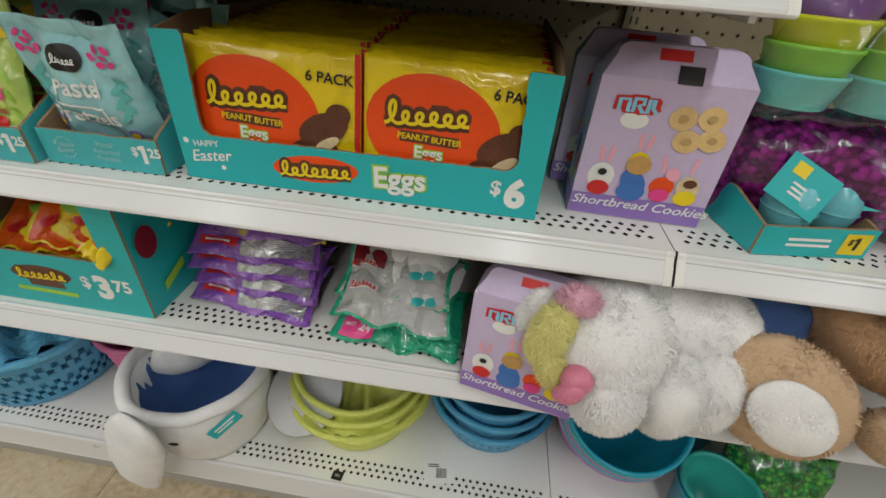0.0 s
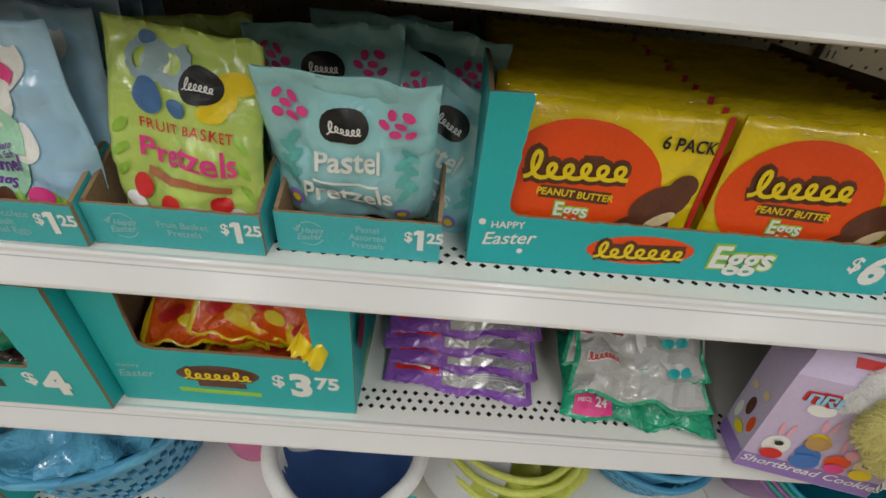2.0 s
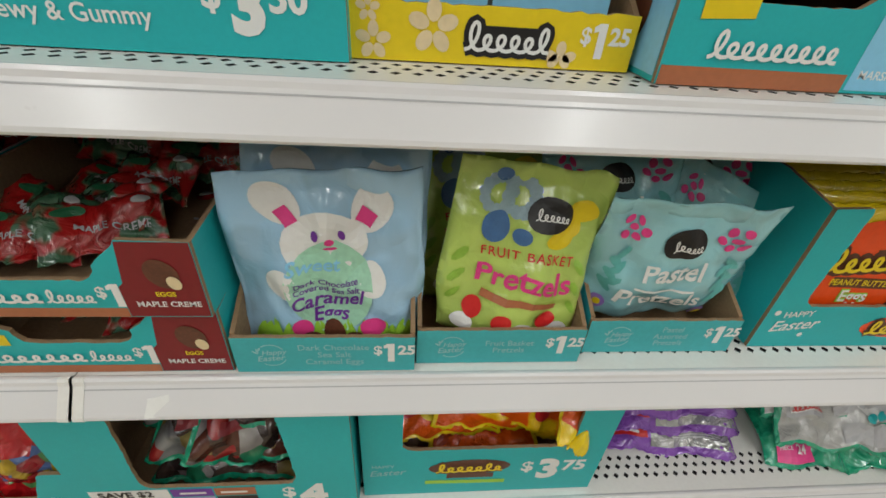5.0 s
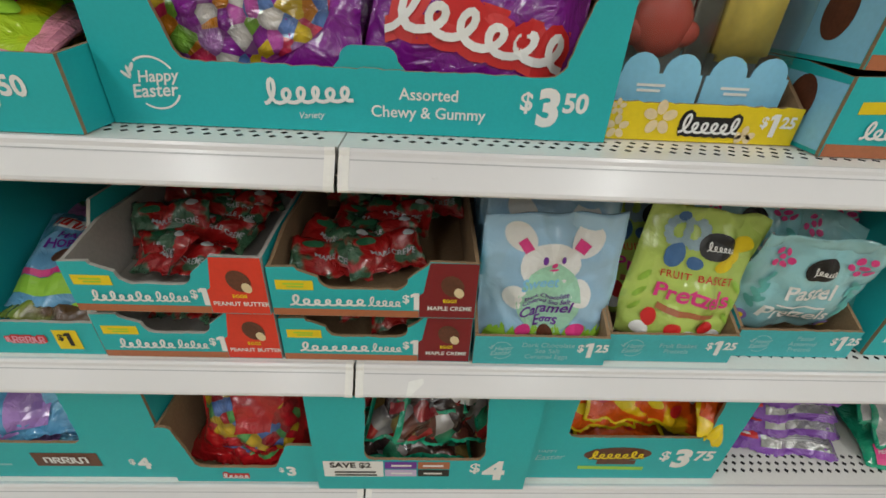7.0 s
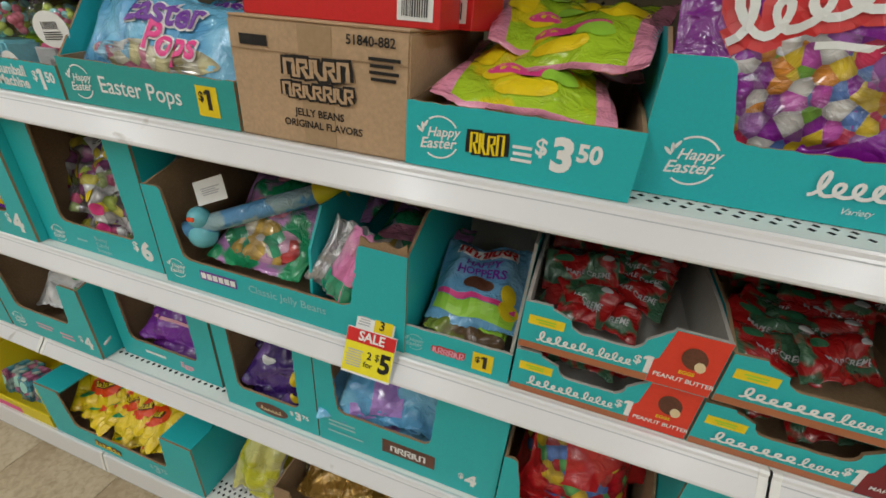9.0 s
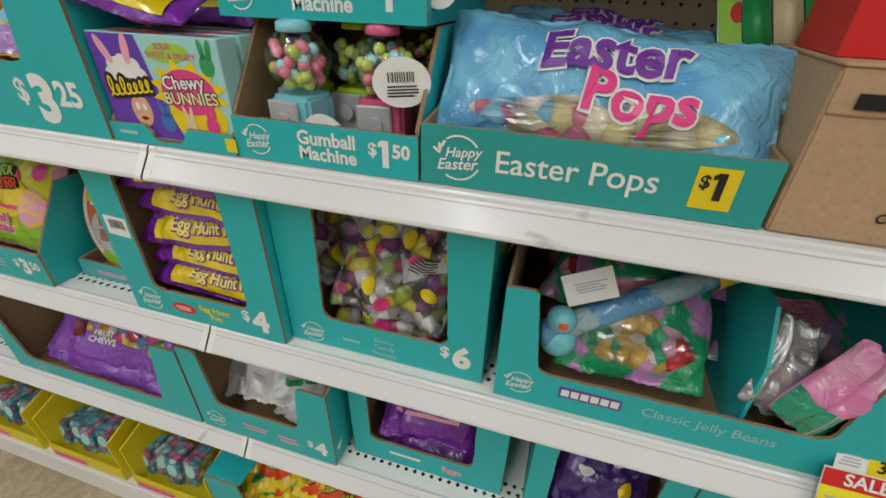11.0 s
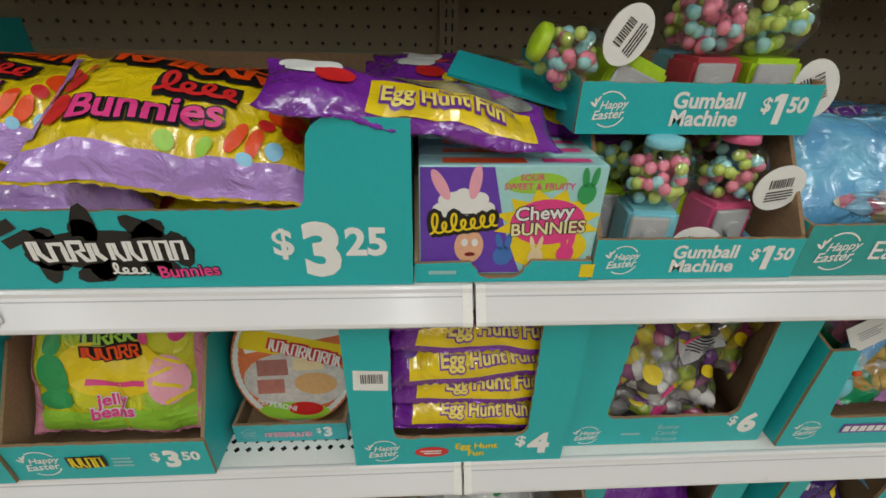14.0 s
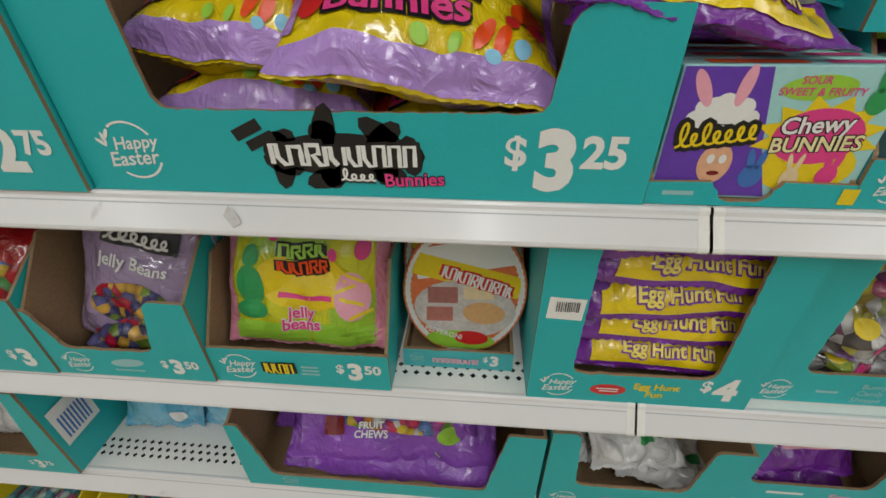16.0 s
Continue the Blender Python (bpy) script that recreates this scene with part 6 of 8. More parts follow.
laid("white_patch", *oval(0.026, 0.038, 0.008, 0.004, 12, 14, 3), S, GREYINK, egg, 0.0014)
laid("dark_patch", *oval(-0.024, 0.036, 0.010, 0.005, 0, 14, 3), S, paint("dark_green_ink", (0.015, 0.12, 0.05), 0.4), egg, 0.0014)
laid("lettering", *words("MAPLE CREME", 0.004, 0.020, 0.0085, 0, 0.010), S, GREYINK, egg, 0.0016)
pile(egg, 9, -0.0396, 0.0881, 0.045, 0.21, Z2 + 0.094, 0.030, 5, (-85, -50), (-30, 30))
pile(egg, 9, -0.0345, 0.0881, 0.03, 0.16, Z2 + 0.030, 0.018, 6, (-88, -60), (-20, 20))
pile(egg, 12, -0.2377, -0.1282, 0.040, 0.20, Z2 + 0.092, 0.034, 7, (-80, -35), (-40, 40))
pile(egg, 10, -0.233, -0.1282, 0.03, 0.17, Z2 + 0.030, 0.018, 8, (-85, -60), (-30, 30))

# small tray of gummy hoppers
ob = tray("narrow teal card tray with tall white sides", -0.427, -0.283, 0.008, Z2 + 0.001, 0.30, 0.046, side=0.165, seed=46, inner=GREYCARD, side_front=0.055, name="gummy_tray")
S = flat(0)
easter(S, ob, 0.020, 0.023, 0.028, PALE)
mark(S, ob, 0.066, 0.022, 0.042, 0.012, 6, LTPINK, RED, 0, 0)
laid("sticker", *sheet(0.110, 0.022, 0.026, 0.028), S, YELLOW, ob)
laid("sticker_price", *dollars("1", None, 0.113, 0.022, 0.022), flat(-0.0005), BLACK, ob)
gm, S = bag("gummy_bag", "blue and lime glossy bag of gummy hoppers", pose(-0.345, 0.046, Z2 + 0.040, -66, -3, 2), 0.126, 0.135, 0.035, film("gummy_blue_film", (0.16, 0.40, 0.66), (0.24, 0.50, 0.74)), 95, group="gummy bags")
mark(S, gm, 0, 0.112, 0.085, 0.020, 6, RED, WHITE, 0, 2, 0.0016)
laid("lettering", *merged(words("HAPPY", 0, 0.088, 0.0165, 0, 0.03), words("HOPPERS", 0, 0.073, 0.0165, 0, 0.03)), S, PURPLE, gm, 0.0020)
laid("purple_band", *sheet(0, 0.036, 0.112, 0.008, -4, 12, 2), S, PINK, gm, 0.0016)
laid("lime_band", *sheet(0, 0.020, 0.112, 0.022, -4, 12, 4), S, LIME, gm, 0.0016)
laid("yellow_shape", *merged(oval(0.042, 0.050, 0.010, 0.014), oval(0.046, 0.030, 0.013, 0.013)), S, YELLOW, gm, 0.0018)
laid("brown_shape", *oval(0, 0.056, 0.022, 0.010), S, BROWN, gm, 0.0016)
lm, S = bag("lime_gummy_bag", "brown and lime end of a gummy bag lying flat", pose(-0.352, 0.030, Z2 + 0.028, -82, 3, -2), 0.112, 0.065, 0.026, film("brown_gummy_film", (0.11, 0.06, 0.025), (0.20, 0.26, 0.03)), 96)
laid("lime_strip", *sheet(0, 0.034, 0.120, 0.022, -4, 12, 4), S, LIME, lm, 0.0014)
laid("purple_line", *sheet(0, 0.05, 0.118, 0.008, 3, 12, 2), S, PURPLE, lm, 0.0016)

# wide box of jelly beans with a divider
JBX0 = -0.821
ob = tray("wide torn teal card box with a centre divider", JBX0, -0.4205, 0.006, Z2 + 0.001, 0.30, 0.050, (0.034, 0.160), (0.066, 0.146), 0.176, seed=50, round_top=0.008, slope=0.010, name="jelly_bean_box")
S = flat(0)
easter(S, ob, 0.028, 0.030, 0.036)
laid("brand_plate", *sheet(0.105, 0.031, 0.066, 0.016), S, PURPLE, ob)
for k in range(6):
    laid("plate_square", *sheet(0.105 + (k - 2.5) * 0.0105, 0.031, 0.0085, 0.010, 0, 1, 1), flat(-0.0005), WHITE, ob)
laid("lettering", *words("Classic Jelly Beans", 0.222, 0.031, 0.0175, 0, 0.006), S, PALE, ob)
slab("divider", [(0.012, 0.003), (0.27, 0.003), (0.27, 0.16), (0.05, 0.16), (0.018, 0.11)], 0.004, "x", 0.252, [TEAL, TEAL], ob)
slab("torn_edge", rough_line([(0.335, 0.140), (0.400, 0.138), (0.398, 0.158), (0.385, 0.150), (0.37, 0.156), (0.35, 0.149), (0.338, 0.156), (0.335, 0.140)], 0.004, 0.002, 3)[:-1], 0.003, "y", 0.004, [KRAFT, KRAFT], ob)
jl, S = bag("jelly_bean_bag", "green and lilac bag with a window of jelly beans", pose(JBX0 + 0.145, 0.035, Z2 + 0.040, -52, 4, 3), 0.16, 0.17, 0.055, film("green_lilac_film", (0.02, 0.34, 0.14), (0.50, 0.22, 0.50), scale=20), 101, group="jelly bean bags", wrinkle=1.4)
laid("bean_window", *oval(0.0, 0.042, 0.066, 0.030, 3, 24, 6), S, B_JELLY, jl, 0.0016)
laid("lilac_patch", *oval(-0.015, 0.092, 0.046, 0.022, 14, 20, 5), S, F_PINK, jl, 0.0016)
again(jl, JBX0 + 0.165, 0.085, Z2 + 0.070, -60, 14, 16)
again(jl, JBX0 + 0.110, 0.105, Z2 + 0.080, -62, -8, -14)
again(jl, JBX0 + 0.320, 0.090, Z2 + 0.030, -70, 4, -12)
again(jl, JBX0 + 0.20, 0.15, Z2 + 0.10, -70, 3, -2)
pg, S = bag("pink_chick_bag", "pink, silver and green candy bag standing in the box", pose(JBX0 + 0.292, 0.014, Z2 + 0.052, -14, 24, -10), 0.050, 0.108, 0.028, film("rose_film", (0.72, 0.22, 0.46), (0.78, 0.36, 0.55)), 104, nx=14)
laid("green_end", *sheet(0, 0.020, 0.056, 0.036, 0, 8, 5), S, F_GREEN, pg, 0.0016)
sv, S = bag("silver_bag", "silver foil candy bag", pose(JBX0 + 0.270, 0.028, Z2 + 0.052, -25, 22, 10), 0.060, 0.100, 0.030, F_SILVER, 105, nx=14)
tb = thing("bubble_tube", pose(JBX0 + 0.04, 0.028, Z2 + 0.088, 0, 0, 12), "pale blue patterned plastic tube with a yellow cap", "candy tube")
tube = part("tube_body", lathe_bm([(0.0, 0.0), (0.0145, 0.001), (0.0145, 0.20), (0.012, 0.202)], 18), film("tube_film", (0.12, 0.34, 0.62), (0.35, 0.5, 0.55), scale=30), tb, smooth=True)
cap = part("tube_cap", lathe_bm([(0.016, 0.198), (0.0165, 0.245), (0.0, 0.246)], 18), YELLOW, tb, smooth=True)
for o in (tube, cap):
    o.matrix_basis = pose(0, 0, 0, 0, 72, 14)
wl = thing("white_label_toy", pose(JBX0 + 0.062, 0.026, Z2 + 0.060, 0, 0, 10), "pale blue plastic chick toy with a white paper label", "toy")
bm = bmesh.new()
ball_bm(bm, (0, 0.01, 0.022), 0.021, 14, 10)
ball_bm(bm, (0, 0.008, 0.050), 0.016, 14, 10)
part("toy_body", bm, EGGBLUE, wl, smooth=True)
bk = part("toy_beak", block_bm(-0.006, 0.004, -0.010, -0.004, 0.050, 0.056, 0.001, 1), ORANGE, wl)
lb = part("paper_label", block_bm(0, 0.052, 0, 0.0006, 0, 0.034), WHITE, wl)
lb.matrix_basis = pose(0.004, 0.008, 0.068, -20, -22, 0)
laid("barcode", *bars(0.026, 0.017, 0.034, 0.012, 4, 2), flat(0), GREYINK, lb)

# boxes with tall windowed fronts
ob = tray("tall teal card box with a cut window of clear candy bags", -1.099, -0.838, 0.016, Z2 + 0.001, 0.30, 0.048, (0.058, 0.222), (0.050, 0.222), 0.222, seed=54, slope=-0.006, name="window_box")
S = flat(0)
easter(S, ob, 0.034, 0.020, 0.036)
laid("lettering", *merged(*[words(t, 0.135, 0.031 - 0.011 * k, 0.011, 0, 0.012) for k, t in enumerate(("Bunny", "Candy", "Shoppe"))]), S, PALE, ob)
laid("small_print", *bars(0.088, 0.020, 0.024, 0.008, 1, 2), S, PALE, ob)
laid("price", *dollars("6", None, 0.235, 0.033, 0.040), S, WHITE, ob)
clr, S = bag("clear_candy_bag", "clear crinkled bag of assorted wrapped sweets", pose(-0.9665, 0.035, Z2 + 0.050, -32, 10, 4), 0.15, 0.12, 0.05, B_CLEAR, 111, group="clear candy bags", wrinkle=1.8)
laid("label_print", *merged(sheet(0.025, 0.085, 0.05, 0.035, 30, 6, 4)), S, GREYINK, clr, 0.0018)
laid("label_lines", *bars(0.025, 0.085, 0.04, 0.026, 7, 3), S, BLACK, clr, 0.0026)
laid("yellow_round", *oval(-0.035, 0.040, 0.010, 0.010), S, YELLOW, clr, 0.0018)
laid("yellow_oval", *oval(0.048, 0.048, 0.012, 0.006, -28), S, YELLOW, clr, 0.0018)
laid("pink_oval", *oval(-0.01, 0.022, 0.012, 0.010), S, PINK, clr, 0.0018)
for k, (x, y, z, a, r, s) in enumerate(((-1.0015, 0.07, 0.09, -30, -20, 12), (-0.9365, 0.07, 0.10, -26, 24, -10), (-0.9665, 0.028, 0.012, -50, 4, 2), (-0.9215, 0.10, 0.05, -30, -8, 8), (-1.0115, 0.12, 0.11, -20, 12, -6), (-0.9515, 0.13, 0.12, -25, -6, 14))):
    again(clr, x, y, Z2 + z, a, r, s)
ob = tray("tall teal card box with a cut window of stacked bags", -1.347, -1.1005, -0.001, Z2 + 0.001, 0.30, 0.046, (0.048, 0.222), (0.048, 0.222), 0.222, seed=55, slope=-0.002, name="window_box")
S = flat(0)
easter(S, ob, 0.034, 0.026, 0.042)
laid("red_badge", *oval(0.090, 0.022, 0.020, 0.009), S, RED, ob)
laid("badge_print", *bars(0.090, 0.022, 0.026, 0.008, 2, 1), flat(-0.0005), WHITE, ob)
laid("lettering", *merged(words("Egg Hunt", 0.142, 0.030, 0.0135, 0, 0.03), words("Fun", 0.142, 0.017, 0.0135, 0, 0.03)), S, YELLOW, ob)
laid("price", *dollars("4", None, 0.216, 0.030, 0.042), S, WHITE, ob)
laid("barcode_label", *sheet(0.026, 0.140, 0.036, 0.028, -3, 1, 1), S, WHITE, ob)
laid("barcode", *barcode(0.027, 0.143, 0.022, 0.013, 5), flat(-0.0006), BLACK, ob)
for k in range(5):
    egg_hunt_bag(pose(-1.2139 + 0.006 * (k % 2), 0.016 + 0.004 * (k % 2), Z2 + 0.042 + 0.0385 * k, -50, 3 - 3 * (k % 3), 1 - 2 * (k % 2)), 120 + k, 0.205, 0.068, 0.042, False)

# round lunch packs on a low tray
ob = tray("low pale teal card tray that holds round lunch packs", -1.4987, -1.3615, 0.036, Z2 + 0.001, 0.20, 0.030, side=0.032, seed=58, card=PALE_TEAL, name="lunch_tray")
S = flat(0)
easter(S, ob, 0.018, 0.015, 0.020, PALE)
mark(S, ob, 0.066, 0.014, 0.058, 0.010, 9, LTPINK, None, 0, 0)
laid("price", *dollars("3", None, 0.114, 0.015, 0.021), S, WHITE, ob)
for r in range(3):
    lp = thing("round_lunch_pack", pose(-1.4291 + 0.004 * r, 0.054 + 0.034 * r, Z2 + 0.010 + 0.020 * r, -14, 3 - 5 * r, 0) @ Matrix.Diagonal((1.09, 1, 1.09, 1)), "round moulded lunch pack with a yellow and red lid", "lunch pack", "round lunch packs")
    n = 34
    rim = [(0.069 * math.cos(2 * math.pi * k / n), 0.080 + 0.080 * math.sin(2 * math.pi * k / n)) for k in range(n)]
    verts = [(x, 0, z) for x, z in rim] + [(x * 1.02, 0.003, 0.078 + (z - 0.078) * 1.02) for x, z in rim] + [(x * 0.86, 0.028, 0.078 + (z - 0.078) * 0.86) for x, z in rim]
    faces = [tuple(range(n))] + [(k, k + n, (k + 1) % n + n, (k + 1) % n) for k in range(n)] + [(k + n, k + 2 * n, (k + 1) % n + 2 * n, (k + 1) % n + n) for k in range(n)] + [tuple(range(3 * n - 1, 2 * n - 1, -1))]
    raw("pack_body", verts, faces, paint("lunch_orange", (0.74, 0.17, 0.05), 0.3, 0.15, 40, coat=0.5), lp)
    S = flat(0)
    clip = lambda p: (p[0] * min(1, 0.063 / max(1e-6, abs(p[0]) / max(0.05, math.sqrt(max(0.0, 1 - ((p[1] - 0.078) / 0.078) ** 2))))), p[1])
    for nm, shp, mt, lf in (("white_band", sheet(0, 0.122, 0.118, 0.036, 14, 12, 3), WHITE, 0.0004), ("yellow_band", sheet(0.0, 0.100, 0.126, 0.026, -10, 12, 3), YELLOW, 0.0007),
                            ("food_picture", oval(0.002, 0.058, 0.058, 0.036), paint("clear_tray_tint", (0.58, 0.54, 0.52), 0.2, 0.2, 60), 0.0010), ("meat_picture", sheet(-0.024, 0.074, 0.034, 0.020, 4, 5, 3), paint("ham_ink", (0.36, 0.14, 0.12), 0.4, 0.2, 60), 0.0014), ("cheese_picture", sheet(0.016, 0.080, 0.034, 0.016, 4, 5, 3), CREAM, 0.0014), ("sauce_picture", sheet(-0.026, 0.050, 0.030, 0.018, 4, 5, 3), paint("sauce_ink", (0.45, 0.16, 0.13), 0.4, 0.2, 60), 0.0014), ("bread_picture", oval(0.024, 0.055, 0.024, 0.014), paint("biscuit_ink", (0.66, 0.38, 0.16), 0.5), 0.0014),
                            ("green_band", oval(0, 0.018, 0.040, 0.012), LIME, 0.0012), ("tomato_picture", oval(0.012, 0.022, 0.020, 0.009), RED, 0.0016)):
        laid(nm, [clip(p) for p in shp[0]], shp[1], S, mt, lp, lf)
    mark(S, lp, 0.014, 0.094, 0.082, 0.018, 10, WHITE, RED, -14, 0, 0.0012)
    laid("white_rim", *merged(*[oval(0.064 * math.cos(a), 0.080 + 0.074 * math.sin(a), 0.0055, 0.0035, math.degrees(a) + 90, 8, 1) for a in [q * 0.105 for q in range(60)]]), S, WHITE, lp, 0.0003)
    laid("lettering", *words("PEPPERONI", -0.020, 0.026, 0.009, -12, 0.02), S, WHITE, lp, 0.002)

# low box of sour jelly beans
ob = tray("teal card tray with straight low front and a leaning bag", -1.7241, -1.508, -0.005, Z2 + 0.001, 0.30, 0.058, side=0.15, seed=60, side_front=0.060)
card_prints(ob, 0.23, 0.058, dollar="3", cents="50", dsize=0.034, dx=0.176)
S = flat(0)
mark(S, ob, 0.084, 0.030, 0.036, 0.022, 4, YELLOW, BLACK, 0, 2)
laid("small_print", *bars(0.122, 0.028, 0.028, 0.018, 3, 4), S, PALE, ob)
sj, S = bag("sour_jelly_bean_bag", "green and yellow bag of sour jelly beans with pink edges", pose(-1.6137, 0.028, Z2 + 0.036, -24, 2, 1), 0.20, 0.165, 0.045, film("lime_sun_film", (0.62, 0.62, 0.02), (0.36, 0.60, 0.05), scale=12), 131, F_PINK, seal=0.03, pinch=0.01, group="sour jelly bean bags")
laid("green_band", *sheet(0, 0.020, 0.176, 0.030, 0, 14, 4), S, LIME, sj, 0.0014)
mark(S, sj, 0.0, 0.122, 0.056, 0.019, 4, LIME, BLACK, 0, 2, 0.0018)
mark(S, sj, 0.0, 0.103, 0.060, 0.018, 5, ORANGE, BLACK, 0, 2, 0.0018)
laid("lettering_ground", *merged(words("jelly", -0.004, 0.047, 0.020, 4, 0.08), words("beans", -0.004, 0.032, 0.020, 2, 0.08)), S, WHITE, sj, 0.0020)
laid("lettering", *merged(words("jelly", -0.004, 0.047, 0.020, 4, 0.025), words("beans", -0.004, 0.032, 0.020, 2, 0.025)), S, PINK, sj, 0.0030)
laid("green_shape", *merged(oval(-0.062, 0.078, 0.016, 0.022), oval(-0.060, 0.112, 0.010, 0.014), oval(-0.064, 0.050, 0.020, 0.012)), S, GREEN, sj, 0.0018)
laid("egg_shape", *oval(0.058, 0.072, 0.022, 0.030), S, LTPINK, sj, 0.0018)
laid("egg_stripes", *merged(*[sheet(0.058 + 0.010 * math.cos(k * 1.7), 0.050 + 0.015 * k, 0.030, 0.004, 20 * (-1) ** k, 4, 1) for k in range(4)]), S, YELLOW, sj, 0.0024)
laid("pink_band", *sheet(0.0, 0.068, 0.066, 0.006), S, PINK, sj, 0.0020)
laid("pink_panel", *merged(sheet(-0.092, 0.082, 0.015, 0.16, 0, 3, 18), sheet(0.092, 0.082, 0.015, 0.16, 0, 3, 18)), S, F_PINK, sj, 0.0014)
laid("yellow_patch", *merged(oval(0.0, 0.085, 0.055, 0.035, 0, 24, 6)), S, YELLOW, sj, 0.0012)
laid("purple_patch", *merged(oval(-0.035, 0.142, 0.008, 0.011, 10), oval(0.07, 0.128, 0.009, 0.012, -10), oval(0.035, 0.118, 0.006, 0.008)), S, PINK, sj, 0.0018)
again(sj, -1.6109, 0.075, Z2 + 0.05, -28, -3, 3)
again(sj, -1.6184, 0.120, Z2 + 0.06, -32, 2, -3)

# berry jelly beans, and a red one beyond
ob = tray("teal card box with stepped front and berry candy bags", -1.931, -1.726, -0.008, Z2 + 0.001, 0.30, 0.046, (0.012, 0.104), (0.050, 0.126), 0.17, seed=62, slope=0.012, round_top=0.014)
card_prints(ob, 0.213, 0.046, dollar="3", cents="50", dsize=0.030, dx=0.164)
laid("small_print", *merged(oval(0.100, 0.026, 0.022, 0.007, 6), bars(0.100, 0.013, 0.045, 0.006, 1, 3)), flat(0), PALE, ob)
wj, S = bag("berry_jelly_bean_bag", "lilac bag of jelly beans with berry pictures", pose(-1.8352, 0.034, Z2 + 0.020, -20, 8, -4), 0.185, 0.195, 0.05, film("dusty_lilac_film", (0.36, 0.27, 0.44)), 141, group="berry jelly bean bags")
laid("berry_picture", *merged(oval(-0.004, 0.060, 0.056, 0.030, 0, 24, 6)), S, B_BERRY, wj, 0.0016)
laid("name_band", *sheet(0.004, 0.148, 0.10, 0.030, -4, 10, 4), S, BLACK, wj, 0.0016)
mark(S, wj, 0.004, 0.150, 0.080, 0.024, 6, WHITE, None, -4, 4, 0.0022)
laid("lettering", *words("Jelly Beans", 0.0, 0.112, 0.021, -5, 0.02), S, WHITE, wj, 0.0020)
again(wj, -1.7794, 0.075, Z2 + 0.02, -24, -8, 4)
again(wj, -1.8372, 0.11, Z2 + 0.02, -26, 2, 4)
b, S = bag("berry_piece_bag", "dark bag of coloured berry sweets", pose(-1.8227, 0.012, Z2 + 0.028, -60, 3, 0), 0.15, 0.06, 0.035, B_BERRY, 142)
ob = tray("teal card box with red candy bags", -2.165, -1.9329, -0.010, Z2 + 0.001, 0.30, 0.052, (0.05, 0.16), (0.050, 0.120), 0.16, seed=63, round_top=0.012)
card_prints(ob, 0.24, 0.052, dollar="3", dsize=0.036, dx=0.205)
rd, S = bag("red_candy_bag", "glossy red bag of chewy sweets", pose(-2.0396, 0.028, Z2 + 0.035, -40, 3, 4), 0.18, 0.16, 0.05, F_RED, 145, group="red candy bags")
laid("sweets_print", *oval(0.0, 0.06, 0.06, 0.03), S, B_RAINBOW, rd, 0.0016)
again(rd, -2.0203, 0.085, Z2 + 0.06, -45, -5, -8)

# sale tag on the rail, and a torn white paper scrap
st = thing("sale_tag", pose(-0.4963, -0.0205, Z2 - 0.013, -24, 0, 0), "red and yellow paper sale tag hung over the rail", "price tag")
part("tag_paper", block_bm(0.0, 0.070, -0.0008, 0, -0.016, 0.046), WHITE, st)
S = flat(-0.0008)
laid("red_band", *sheet(0.035, 0.036, 0.069, 0.018), S, RED, st)
laid("yellow_band", *sheet(0.035, 0.007, 0.069, 0.040), S, paint("tag_yellow", (0.85, 0.74, 0.02), 0.5, 0.05), st)
laid("lettering", *words("SALE", 0.036, 0.0365, 0.0175, 0, 0.025), flat(-0.0014), WHITE, st)
laid("offer", *merged(words("2", 0.037, 0.013, 0.014, 0, 0.02), words("for", 0.037, 0.001, 0.011, 0, 0.01), words("$", 0.048, 0.014, 0.013, 0, 0.01), words("5", 0.0595, 0.007, 0.034, 0, 0.04)), flat(-0.0014), BLACK, st)
laid("fine_print", *bars(0.016, 0.006, 0.024, 0.024, 7, 6), flat(-0.0014), GREYINK, st)
tt = thing("shelf_price_tag", pose(-0.4876, 0.000, Z2 + 0.026, -24, 0, 0), "small white and yellow shelf price tag", "price tag")
part("tag_paper", block_bm(0.0, 0.054, -0.0006, 0.0, 0.0, 0.022), WHITE, tt)
laid("yellow_field", *sheet(0.039, 0.010, 0.026, 0.018), flat(-0.0006), YELLOW, tt)
laid("price", *words("3", 0.037, 0.011, 0.017, 0, 0.02), flat(-0.0012), BLACK, tt)
laid("fine_print", *bars(0.012, 0.012, 0.020, 0.014, 4, 7), flat(-0.0006), GREYINK, tt)
ws = thing("paper_scrap", pose(0.0595, -0.0135, Z2 - 0.0165, -35, 0, 3), "torn white paper scrap stuck to the rail", "paper scrap")
slab("scrap", [(0, -0.014), (0.022, -0.012), (0.020, 0.006), (0.003, 0.003)], 0.0004, "y", -0.001, [WHITE, WHITE], ws)

rs = thing("sticker_residue", pose(-1.640, -0.0145, Z3 - 0.0165, -33, 0, 0), "faint grey sticker residue on the white rail", "sticker residue")
slab("residue", [(0, 0.002), (0.004, 0.011), (0.012, 0.004), (0.017, -0.004), (0.010, -0.009), (0.006, -0.004)], 0.0003, "y", -0.0012, [paint("residue_grey", (0.55, 0.53, 0.51), 0.7, 0.15, 80), GREYINK], rs)

# ---------------------------------------------------------------- first shelf
ob = tray("teal card box with a cut window of orange candy bags", 0.2375, 0.5285, 0.012, Z1 + 0.001, 0.32, 0.098, (0.048, 0.196), (0.046, 0.196), 0.196, seed=70, slope=-0.002, name="window_box")
S = flat(0)
laid("greeting", *merged(words("HAPPY", 0.024, 0.066, 0.009, 0, 0.01), words("Easter", 0.028, 0.052, 0.017, 4, 0.01, 0.3)), S, PALE, ob)
